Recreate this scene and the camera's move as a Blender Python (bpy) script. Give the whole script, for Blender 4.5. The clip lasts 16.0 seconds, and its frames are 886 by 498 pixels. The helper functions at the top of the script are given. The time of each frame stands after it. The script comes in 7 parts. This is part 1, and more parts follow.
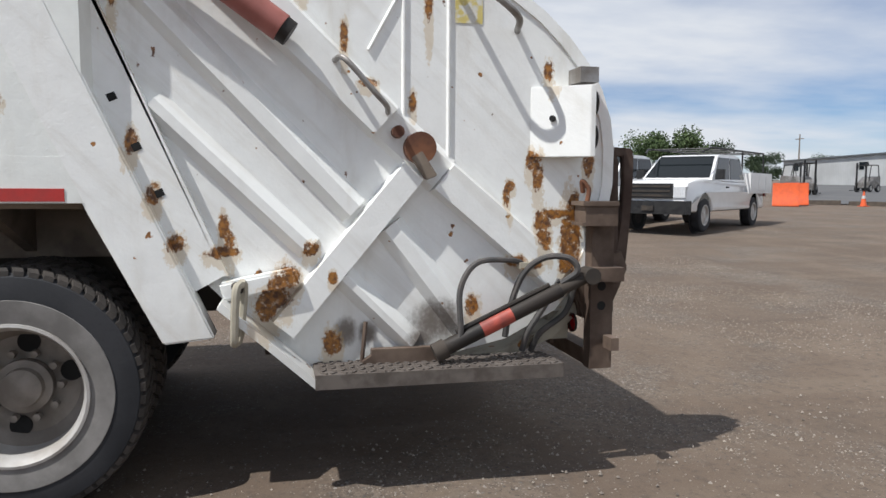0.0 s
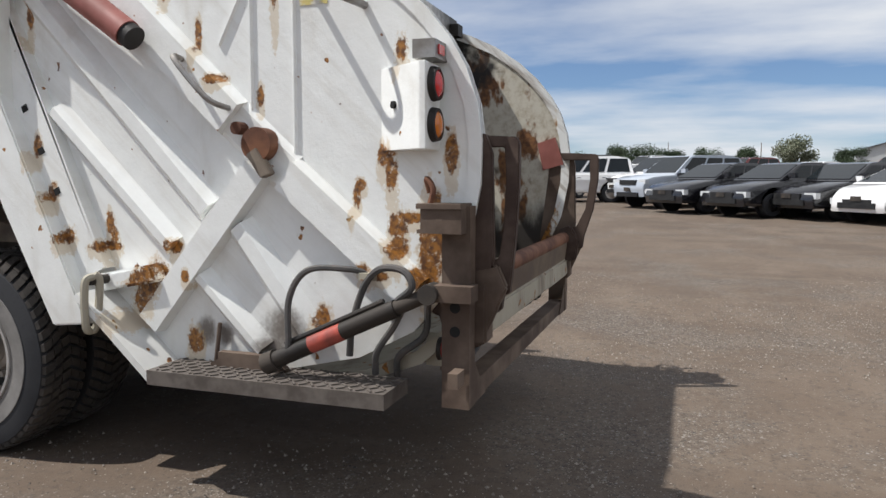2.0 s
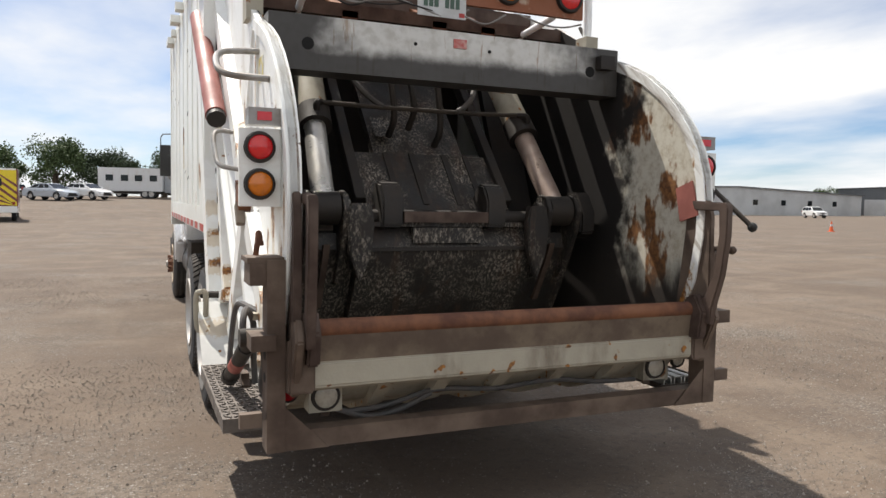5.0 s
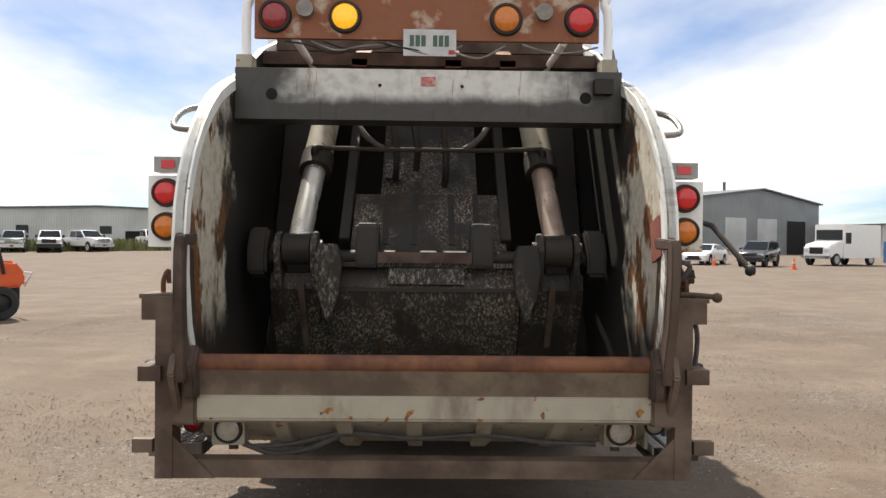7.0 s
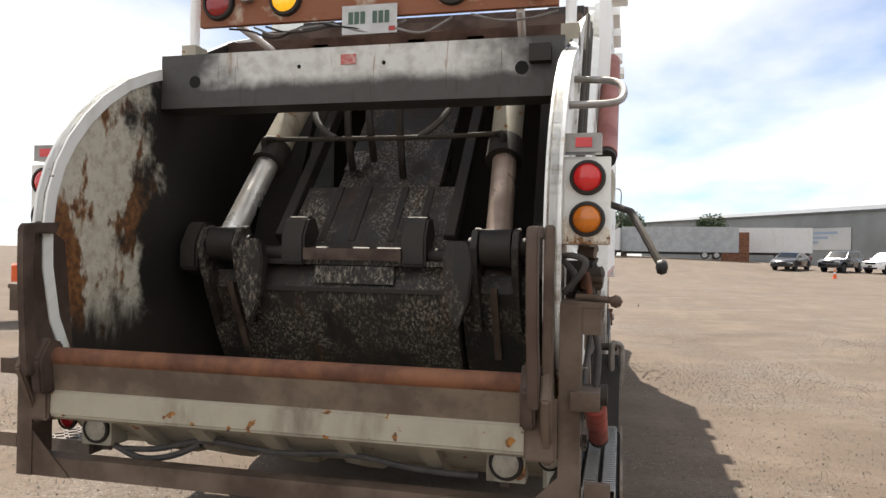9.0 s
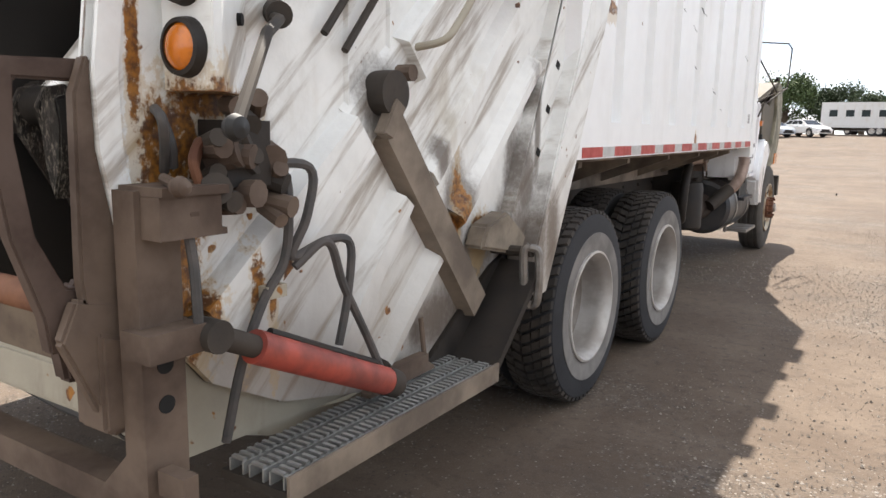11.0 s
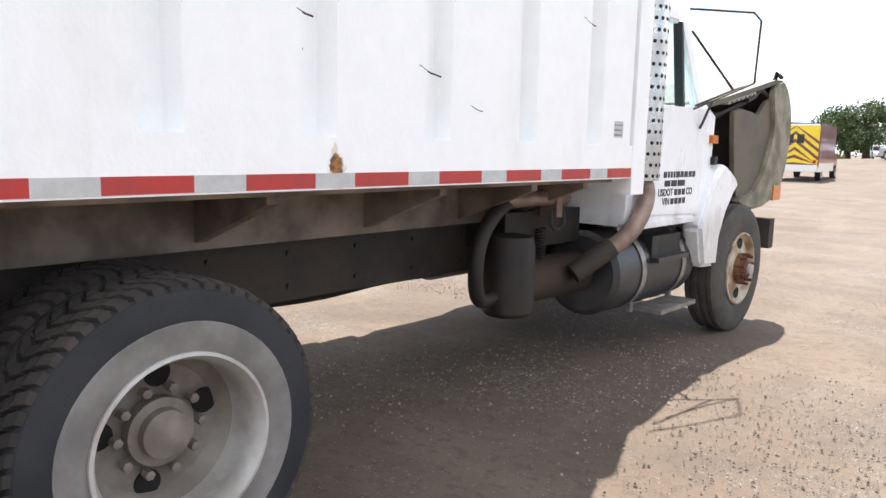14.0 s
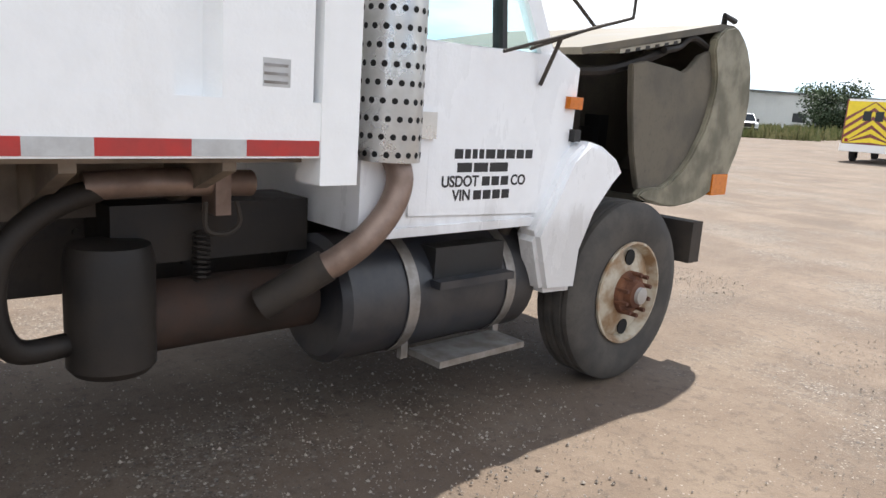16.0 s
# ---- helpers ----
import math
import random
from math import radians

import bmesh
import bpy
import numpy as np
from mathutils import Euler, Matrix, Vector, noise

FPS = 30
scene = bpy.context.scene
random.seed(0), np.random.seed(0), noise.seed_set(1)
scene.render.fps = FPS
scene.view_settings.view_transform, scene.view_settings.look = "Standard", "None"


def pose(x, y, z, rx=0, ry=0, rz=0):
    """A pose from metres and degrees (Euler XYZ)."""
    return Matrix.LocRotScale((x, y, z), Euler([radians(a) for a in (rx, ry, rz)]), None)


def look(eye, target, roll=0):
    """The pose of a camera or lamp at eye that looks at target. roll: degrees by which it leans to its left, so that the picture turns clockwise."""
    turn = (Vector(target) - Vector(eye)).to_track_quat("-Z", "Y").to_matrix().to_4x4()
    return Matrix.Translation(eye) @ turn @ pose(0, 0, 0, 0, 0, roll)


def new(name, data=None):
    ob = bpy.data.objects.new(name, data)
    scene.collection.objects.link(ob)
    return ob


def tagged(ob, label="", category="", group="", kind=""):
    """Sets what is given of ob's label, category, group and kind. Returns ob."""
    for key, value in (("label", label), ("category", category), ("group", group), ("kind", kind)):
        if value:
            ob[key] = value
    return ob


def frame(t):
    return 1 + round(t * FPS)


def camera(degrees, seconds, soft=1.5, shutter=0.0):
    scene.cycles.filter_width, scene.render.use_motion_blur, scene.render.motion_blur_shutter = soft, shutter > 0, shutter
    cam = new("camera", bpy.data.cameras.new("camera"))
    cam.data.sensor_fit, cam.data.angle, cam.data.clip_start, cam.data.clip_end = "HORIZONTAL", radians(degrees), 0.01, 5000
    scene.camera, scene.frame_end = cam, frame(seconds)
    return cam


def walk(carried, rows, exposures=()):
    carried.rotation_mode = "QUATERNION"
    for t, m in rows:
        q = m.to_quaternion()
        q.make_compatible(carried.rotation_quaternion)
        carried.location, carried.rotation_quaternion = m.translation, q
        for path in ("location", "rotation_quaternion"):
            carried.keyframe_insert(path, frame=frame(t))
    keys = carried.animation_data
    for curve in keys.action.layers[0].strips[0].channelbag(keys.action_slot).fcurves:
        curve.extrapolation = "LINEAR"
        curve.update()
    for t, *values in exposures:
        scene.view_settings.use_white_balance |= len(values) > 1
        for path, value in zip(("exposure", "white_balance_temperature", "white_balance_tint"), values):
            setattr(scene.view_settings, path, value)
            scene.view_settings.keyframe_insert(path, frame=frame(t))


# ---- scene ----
cam = camera(62.7, 16.0)
PATH = [
    (0, (-4.397, 1.261, 1.374), (-2.454, 0.823, 1.201), 0.3),
    (0.5, (-4.272, 0.613, 1.371), (-2.308, 0.312, 1.137), 1.8),
    (1, (-4.182, -0.024, 1.37), (-2.195, -0.094, 1.154), 1.6),
    (1.5, (-4.025, -0.578, 1.369), (-2.063, -0.293, 1.108), 0.8),
    (2, (-3.845, -1.114, 1.398), (-1.96, -0.475, 1.207), 0.1),
    (2.5, (-3.598, -1.605, 1.459), (-1.85, -0.647, 1.297), 0.2),
    (3, (-3.256, -2.023, 1.482), (-1.628, -0.866, 1.394), 0.0),
    (3.5, (-2.885, -2.448, 1.477), (-1.48, -1.028, 1.377), 1.2),
    (4, (-2.471, -2.757, 1.469), (-1.308, -1.138, 1.31), 1.1),
    (4.2, (-2.316, -2.876, 1.527), (-1.239, -1.2, 1.348), 1.2),
    (6.3, (-0.5, -3.637, 1.554), (-0.278, -1.649, 1.516), 0.8),
    (6.5, (-0.32, -3.628, 1.531), (-0.204, -1.632, 1.494), 0.7),
    (7, (0.047, -3.537, 1.556), (0.081, -1.538, 1.532), 0.6),
    (7.5, (0.391, -3.472, 1.543), (0.22, -1.479, 1.563), 1.4),
    (8, (0.699, -3.342, 1.525), (0.346, -1.375, 1.592), 0.1),
    (8.2, (0.811, -3.276, 1.514), (0.415, -1.318, 1.599), 0.4),
    (10.3, (2.313, -2.018, 1.445), (1.514, -0.198, 1.224), -0.1),
    (10.5, (2.427, -1.831, 1.457), (1.513, -0.069, 1.209), -0.3),
    (11, (2.609, -1.265, 1.445), (1.554, 0.401, 1.112), 1.1),
    (11.5, (2.841, -0.655, 1.42), (1.752, 0.995, 1.116), 0.0),
    (12, (2.995, -0.029, 1.399), (1.793, 1.535, 1.066), 0.3),
    (12.5, (3.083, 0.646, 1.408), (1.907, 2.217, 1.02), -0.7),
    (13, (3.225, 1.274, 1.411), (1.959, 2.79, 1.096), -0.4),
    (13.5, (3.223, 1.942, 1.448), (1.935, 3.444, 1.158), 2.2),
    (14, (3.296, 2.623, 1.467), (1.972, 4.095, 1.181), 1.4),
    (14.5, (3.316, 3.243, 1.465), (1.973, 4.697, 1.177), 3.6),
    (15, (3.381, 3.887, 1.466), (2.053, 5.352, 1.166), 2.6),
    (15.5, (3.415, 4.508, 1.478), (2.0, 5.874, 1.114), 3.7),
    (16, (3.409, 5.112, 1.511), (1.97, 6.443, 1.117), 3.8),
]
walk(cam, [(t, look(eye, target, roll)) for t, eye, target, roll in PATH],
     [(0, 0.06, 6150, 10), (2.5, 0.12, 6300, 10), (4.2, 0.28, 6450, 10), (6.3, 0.68, 6850, 10), (8.2, 0.72, 6900, 10), (10.3, 1.06, 6800, 11), (12.5, 1.36, 6500, 11), (13.5, 1.46, 6450, 11), (16, 1.14, 6400, 10)])

# ---- world and sun ----
SUN_TO = Vector((-0.24, 0.60, 1.0)).normalized()
world = bpy.data.worlds.new("world")
scene.world = world
world.use_nodes = True


def build_sky():
    nt = world.node_tree
    nt.nodes.clear()
    out = nt.nodes.new("ShaderNodeOutputWorld")
    bg = nt.nodes.new("ShaderNodeBackground")
    sky = nt.nodes.new("ShaderNodeTexSky")
    sky.sky_type = "NISHITA"
    sky.sun_disc = False
    sky.sun_elevation = math.asin(SUN_TO.z)
    sky.sun_rotation = math.atan2(SUN_TO.x, SUN_TO.y)
    sky.altitude = 1600
    sky.dust_density = 1.0
    sky.ozone_density = 2.0
    tc = nt.nodes.new("ShaderNodeTexCoord")
    sep = nt.nodes.new("ShaderNodeSeparateXYZ")
    nt.links.new(tc.outputs["Generated"], sep.inputs[0])
    up = nt.nodes.new("ShaderNodeMath")
    up.operation = "ADD"
    up.inputs[1].default_value = 0.12
    nt.links.new(sep.outputs["Z"], up.inputs[0])
    mx = nt.nodes.new("ShaderNodeMath")
    mx.operation = "MAXIMUM"
    mx.inputs[1].default_value = 0.05
    nt.links.new(up.outputs[0], mx.inputs[0])
    flat = nt.nodes.new("ShaderNodeVectorMath")
    flat.operation = "DIVIDE"
    com = nt.nodes.new("ShaderNodeCombineXYZ")
    for k in range(3):
        nt.links.new(mx.outputs[0], com.inputs[k])
    nt.links.new(tc.outputs["Generated"], flat.inputs[0])
    nt.links.new(com.outputs[0], flat.inputs[1])
    stretch = nt.nodes.new("ShaderNodeMapping")
    stretch.inputs["Scale"].default_value = (0.55, 0.35, 0.5)
    stretch.inputs["Location"].default_value = (0.3, 1.7, 0.0)
    nt.links.new(flat.outputs[0], stretch.inputs[0])
    noi = nt.nodes.new("ShaderNodeTexNoise")
    noi.inputs["Scale"].default_value = 1.1
    noi.inputs["Detail"].default_value = 7
    noi.inputs["Roughness"].default_value = 0.52
    nt.links.new(stretch.outputs[0], noi.inputs["Vector"])
    ramp = nt.nodes.new("ShaderNodeValToRGB")
    ramp.color_ramp.elements[0].color = (0.05, 0.05, 0.05, 1)
    ramp.color_ramp.elements[0].position = 0.36
    ramp.color_ramp.elements[1].position = 0.58
    nt.links.new(noi.outputs["Fac"], ramp.inputs["Fac"])
    mix = nt.nodes.new("ShaderNodeMix")
    mix.data_type = "RGBA"
    mix.inputs["B"].default_value = (14.2, 14.4, 14.7, 1)
    nt.links.new(ramp.outputs["Color"], mix.inputs["Factor"])
    clear = nt.nodes.new("ShaderNodeVectorMath")
    clear.operation = "MULTIPLY"
    clear.inputs[1].default_value = (1.25, 1.45, 1.7)
    nt.links.new(sky.outputs[0], clear.inputs[0])
    nt.links.new(clear.outputs[0], mix.inputs["A"])
    nt.links.new(mix.outputs["Result"], bg.inputs["Color"])
    bg.inputs["Strength"].default_value = 0.051
    nt.links.new(bg.outputs[0], out.inputs[0])


build_sky()
sun = new("sun", bpy.data.lights.new("sun", "SUN"))
sun.data.energy = 5.0
sun.data.angle = radians(0.6)
sun.data.color = (1.0, 0.95, 0.87)
sun.matrix_world = look(SUN_TO * 60, (0, 0, 0))


# ---- materials ----
class Nodes:
    """Short hand for building one node material."""

    def __init__(self, name, rough=0.6, metal=0.0):
        self.m = bpy.data.materials.new(name)
        self.m.use_nodes = True
        self.t = self.m.node_tree
        self.b = self.t.nodes["Principled BSDF"]
        self.b.inputs["Roughness"].default_value = rough
        self.b.inputs["Metallic"].default_value = metal
        self.tc = self.t.nodes.new("ShaderNodeTexCoord")

    def link(self, a, b):
        self.t.links.new(a, b)

    def vec(self, scale=(1, 1, 1), loc=(0, 0, 0)):
        n = self.t.nodes.new("ShaderNodeMapping")
        n.inputs["Scale"].default_value = scale
        n.inputs["Location"].default_value = loc
        self.link(self.tc.outputs["Object"], n.inputs[0])
        return n.outputs[0]

    def noise(self, scale, detail=5, rough=0.55, vec=None):
        n = self.t.nodes.new("ShaderNodeTexNoise")
        n.inputs["Scale"].default_value = scale
        n.inputs["Detail"].default_value = detail
        n.inputs["Roughness"].default_value = rough
        self.link(vec if vec is not None else self.tc.outputs["Object"], n.inputs["Vector"])
        return n.outputs["Fac"]

    def ramp(self, fac, lo, hi, a=0.0, b=1.0):
        n = self.t.nodes.new("ShaderNodeMapRange")
        n.interpolation_type = "SMOOTHSTEP"
        for k, v in (("From Min", lo), ("From Max", hi), ("To Min", a), ("To Max", b)):
            n.inputs[k].default_value = v
        self.link(fac, n.inputs["Value"])
        return n.outputs["Result"]

    def math(self, op, a, b):
        n = self.t.nodes.new("ShaderNodeMath")
        n.operation = op
        for k, v in enumerate((a, b)):
            if isinstance(v, (int, float)):
                n.inputs[k].default_value = v
            else:
                self.link(v, n.inputs[k])
        return n.outputs[0]

    def mix(self, fac, a, b):
        n = self.t.nodes.new("ShaderNodeMix")
        n.data_type = "RGBA"
        for k, v in (("Factor", fac), ("A", a), ("B", b)):
            if isinstance(v, tuple):
                n.inputs[k].default_value = (*v, 1)
            elif isinstance(v, (int, float)):
                n.inputs[k].default_value = v
            else:
                self.link(v, n.inputs[k])
        return n.outputs["Result"]

    def bump(self, height, strength=0.3, dist=0.01):
        n = self.t.nodes.new("ShaderNodeBump")
        n.inputs["Strength"].default_value = strength
        n.inputs["Distance"].default_value = dist
        self.link(height, n.inputs["Height"])
        self.link(n.outputs[0], self.b.inputs["Normal"])

    def done(self, colour, rough=None):
        self.link(colour, self.b.inputs["Base Color"])
        if rough is not None:
            self.link(rough, self.b.inputs["Roughness"])
        return self.m


def plain(name, c1, c2, rough=0.6, metal=0.0, scale=5.0, fine=60.0, bump=0.15, lo=0.35, hi=0.65, dist=0.004):
    k = Nodes(name, rough, metal)
    big = k.noise(scale, 6)
    small = k.noise(fine, 4)
    col = k.mix(k.ramp(big, lo, hi), c1, c2)
    dark = tuple(v * 0.72 for v in c1)
    col = k.mix(k.ramp(small, 0.5, 0.8, 0, 0.35), col, dark)
    k.bump(small, bump, dist)
    r = k.ramp(big, 0.3, 0.7, max(0.05, rough - 0.1), min(1, rough + 0.12))
    return k.done(col, r)


RUST_A, RUST_B = (0.34, 0.145, 0.026), (0.10, 0.042, 0.018)


def painted(name, base, spots=(), soot=(), mottle=0.90, dirt=(0.40, 0.34, 0.24), dirt_amount=0.6, rust_level=0.72, rough=0.38, low=None, diagonal=None):
    """White truck paint with chips, run-off dirt, and rust and soot at given places (y, z, radius)."""
    k = Nodes(name, rough)
    long = k.noise(3.0, 6, 0.6, k.vec((1.2, 1.2, 0.35)))
    mid = k.noise(9.0, 6, 0.6)
    fine = k.noise(70.0, 3)
    col = k.mix(k.ramp(mid, 0.3, 0.75), base, tuple(v * mottle for v in base))
    col = k.mix(k.ramp(long, 0.52, 0.78, 0, dirt_amount), col, dirt)
    if low:
        sep0 = k.t.nodes.new("ShaderNodeSeparateXYZ")
        k.link(k.tc.outputs["Object"], sep0.inputs[0])
        splash = k.math("ADD", sep0.outputs["Z"], k.math("MULTIPLY", long, 0.5))
        col = k.mix(k.ramp(splash, low[0] + 0.25, low[1] + 0.25, low[2], 0.0), col, (0.20, 0.165, 0.13))
    if diagonal:
        turn = k.t.nodes.new("ShaderNodeMapping")
        turn.inputs["Rotation"].default_value = (radians(46), 0, 0)
        turn.inputs["Scale"].default_value = (1, 1, 1)
        k.link(k.tc.outputs["Object"], turn.inputs[0])
        squash = k.t.nodes.new("ShaderNodeMapping")
        squash.inputs["Scale"].default_value = (1.0, 9.0, 0.8)
        k.link(turn.outputs[0], squash.inputs[0])
        streaks = k.noise(1.3, 6, 0.65, squash.outputs[0])
        col = k.mix(k.ramp(streaks, 0.50, 0.68, 0, diagonal[0]), col, diagonal[1])
    chips = k.ramp(k.noise(16.0, 3, 0.4), rust_level, rust_level + 0.03)
    rustcol = k.mix(k.ramp(k.noise(38.0, 5), 0.35, 0.65), RUST_A, RUST_B)
    col = k.mix(chips, col, rustcol)
    sep = k.t.nodes.new("ShaderNodeSeparateXYZ")
    k.link(k.tc.outputs["Object"], sep.inputs[0])
    wob = k.math("ADD", k.math("MULTIPLY", k.math("SUBTRACT", k.noise(8.0, 7, 0.72, k.vec((1, 1.5, 0.5))), 0.5), 2.6), k.math("MULTIPLY", k.math("SUBTRACT", k.noise(46.0, 4, 0.7), 0.5), 1.6))

    def mask(places, ragged=1.0):
        total = None
        for y, z, ry, rz in places:
            ry, rz = ry * 1.1, rz * 1.3
            dy = k.math("DIVIDE", k.math("SUBTRACT", sep.outputs["Y"], y), ry)
            dz = k.math("DIVIDE", k.math("SUBTRACT", sep.outputs["Z"], z), rz)
            d = k.math("ADD", k.math("MULTIPLY", dy, dy), k.math("MULTIPLY", dz, dz))
            d = k.math("ADD", d, k.math("MULTIPLY", wob, ragged))
            one = k.ramp(d, 0.45 if ragged == 1 else 0.0, 0.80 if ragged == 1 else 1.2, 1, 0)
            total = one if total is None else k.math("MAXIMUM", total, one)
        return total

    if soot:
        col = k.mix(k.math("MULTIPLY", mask(soot, 0.5), 0.85), col, (0.088, 0.062, 0.044))
    if spots:
        halo = mask([(y, z - 0.7 * rz, ry * 1.25, rz * 2.1) for y, z, ry, rz in spots])
        col = k.mix(k.math("MULTIPLY", halo, 0.45), col, (0.52, 0.36, 0.15))
        col = k.mix(k.math("MULTIPLY", mask(spots), k.ramp(k.noise(28.0, 6, 0.75), 0.30, 0.46)), col, rustcol)
    k.bump(k.math("ADD", k.math("MULTIPLY", mid, 3.0), fine), 0.16, 0.006)
    return k.done(col, k.ramp(long, 0.3, 0.7, rough - 0.08, rough + 0.2))


WHITE = (0.84, 0.85, 0.83)
RUST_LEFT = [(1.29, 0.87, 0.08, 0.05), (1.33, 0.82, 0.06, 0.05), (1.22, 0.97, 0.05, 0.05), (1.27, 0.93, 0.05, 0.06), (1.495, 1.19, 0.03, 0.05), (1.50, 1.08, 0.07, 0.025), (1.475, 1.13, 0.025, 0.06),
             (1.69, 1.127, 0.045, 0.035), (1.775, 1.335, 0.03, 0.04), (1.86, 1.547, 0.03, 0.05), (0.377, 0.805, 0.045, 0.045), (0.205, 1.34, 0.018, 0.06), (0.19, 1.375, 0.03, 0.02), (0.084, 1.49, 0.035, 0.045),
             (0.05, 1.43, 0.03, 0.08), (0.024, 1.21, 0.05, 0.05), (0.016, 1.12, 0.04, 0.05), (-0.125, 1.12, 0.06, 0.16), (-0.03, 1.24, 0.09, 0.02), (0.66, 1.749, 0.02, 0.04), (0.863, 1.83, 0.05, 0.02),
             (1.127, 1.09, 0.04, 0.03), (1.036, 0.654, 0.05, 0.05), (1.03, 0.96, 0.025, 0.025), (-0.21, 1.50, 0.03, 0.07), (-0.143, 1.30, 0.03, 0.05), (-0.09, 1.0, 0.05, 0.05), (0.16, 1.02, 0.05, 0.03),
             (0.97, 2.03, 0.02, 0.07), (0.586, 2.23, 0.02, 0.10), (1.15, 2.22, 0.03, 0.03), (1.93, 2.165, 0.025, 0.06), (2.44, 1.756, 0.06, 0.06), (0.0, 1.92, 0.03, 0.05), (0.10, 1.00, 0.06, 0.02)]
SOOT_LEFT = [(0.545, 0.74, 0.13, 0.09), (0.97, 0.70, 0.06, 0.06), (0.62, 0.66, 0.08, 0.04), (0.87, 0.69, 0.05, 0.05)]
RUST_RIGHT = [(-0.14, 1.40, 0.08, 0.12), (-0.16, 1.10, 0.11, 0.28), (-0.02, 1.49, 0.16, 0.03), (-0.24, 1.62, 0.02, 0.16), (0.06, 1.02, 0.03, 0.10), (0.17, 1.02, 0.02, 0.12), (1.35, 1.02, 0.08, 0.06), (1.15, 1.15, 0.04, 0.12)]
SOOT_RIGHT = [(0.62, 1.53, 0.11, 0.12), (0.98, 1.33, 0.05, 0.07), (1.15, 1.15, 0.10, 0.16), (1.32, 0.92, 0.14, 0.15), (0.05, 1.38, 0.14, 0.13), (1.63, 1.22, 0.10, 0.24), (1.0, 0.72, 0.2, 0.10), (1.60, 0.96, 0.14, 0.22), (1.74, 1.45, 0.035, 0.26), (1.78, 0.95, 0.08, 0.20)]
M_LEFT = painted("paint_left", WHITE, RUST_LEFT, SOOT_LEFT, mottle=0.94, dirt_amount=0.4, low=(0.5, 1.0, 0.3), diagonal=(0.14, (0.36, 0.29, 0.19)))
M_RIGHT = painted("paint_right", WHITE, RUST_RIGHT, SOOT_RIGHT, dirt_amount=0.6, low=(0.55, 1.35, 0.7), diagonal=(0.75, (0.24, 0.185, 0.13)))
M_BODY = painted("paint_body", (0.88, 0.895, 0.90), [(4.3, 1.375, 0.035, 0.04), (2.42, 2.05, 0.08, 0.03)], mottle=0.965, dirt_amount=0.10, rust_level=0.80)
M_BODYLEFT = painted("paint_body_left", (0.80, 0.82, 0.79), [(2.44, 1.76, 0.07, 0.05), (2.36, 1.70, 0.05, 0.04), (3.1, 2.1, 0.012, 0.12), (3.65, 1.95, 0.012, 0.14), (4.3, 2.15, 0.012, 0.10), (2.75, 1.55, 0.02, 0.05)], mottle=0.93, dirt_amount=0.35, rust_level=0.78, low=(0.9, 1.5, 0.3))
M_CAB = painted("paint_cab", (0.87, 0.885, 0.905), mottle=0.96, dirt_amount=0.05, rust_level=0.9, rough=0.25, low=(0.9, 1.1, 0.35))
M_CREAM = painted("paint_cream", (0.37, 0.34, 0.27), dirt=(0.12, 0.09, 0.065), dirt_amount=1.0, rust_level=0.66, rough=0.6)
M_BROWN = plain("dusty_brown_steel", (0.140, 0.100, 0.074), (0.066, 0.043, 0.031), 0.75, 0.0, 4, 45, 0.2)
M_DARKBROWN = plain("rust_brown_steel", (0.088, 0.058, 0.044), (0.045, 0.026, 0.019), 0.75, 0.0, 5, 45, 0.25)
M_RUST = plain("rusted_steel", (0.20, 0.082, 0.038), (0.10, 0.042, 0.026), 0.75, 0.1, 7, 50, 0.3)
M_RUSTW = plain("rusty_white_panel", (0.24, 0.085, 0.04), (0.46, 0.36, 0.28), 0.7, 0.0, 6, 40, 0.25, 0.54, 0.66)
M_PINK = plain("faded_red_paint", (0.34, 0.12, 0.10), (0.23, 0.075, 0.06), 0.55, 0.0, 4, 40, 0.1)
M_REDCYL = plain("red_cylinder_paint", (0.42, 0.075, 0.05), (0.20, 0.05, 0.04), 0.5, 0.0, 8, 40, 0.12)
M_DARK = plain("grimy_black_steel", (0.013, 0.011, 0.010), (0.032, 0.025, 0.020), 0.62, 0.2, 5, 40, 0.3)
M_CHASSIS = plain("dusty_chassis_steel", (0.026, 0.022, 0.019), (0.056, 0.045, 0.036), 0.75, 0.1, 4, 35, 0.2)
M_HOSE = plain("rubber_hose", (0.05, 0.05, 0.05), (0.09, 0.08, 0.075), 0.7, 0.0, 12, 60, 0.1)
M_CHROME = plain("chromed_rod", (0.80, 0.79, 0.77), (0.62, 0.60, 0.56), 0.28, 0.7, 5, 30, 0.03)
M_ROD = plain("stained_rod", (0.46, 0.36, 0.30), (0.32, 0.24, 0.20), 0.35, 0.45, 5, 30, 0.05)
M_STEELGREY = plain("worn_grey_steel", (0.32, 0.31, 0.30), (0.20, 0.18, 0.16), 0.45, 0.6, 8, 60, 0.2)
M_STEP = plain("dusty_step_steel", (0.155, 0.135, 0.12), (0.09, 0.075, 0.065), 0.65, 0.3, 9, 50, 0.25)
M_GRATE = plain("galvanised_grating", (0.46, 0.47, 0.46), (0.25, 0.25, 0.24), 0.45, 0.6, 9, 50, 0.2)
M_PERF = plain("bright_perforated_steel", (0.62, 0.61, 0.59), (0.50, 0.48, 0.45), 0.32, 0.85, 6, 40, 0.05)
M_PIPE = plain("heat_stained_pipe", (0.30, 0.22, 0.18), (0.20, 0.14, 0.11), 0.5, 0.5, 6, 40, 0.15)
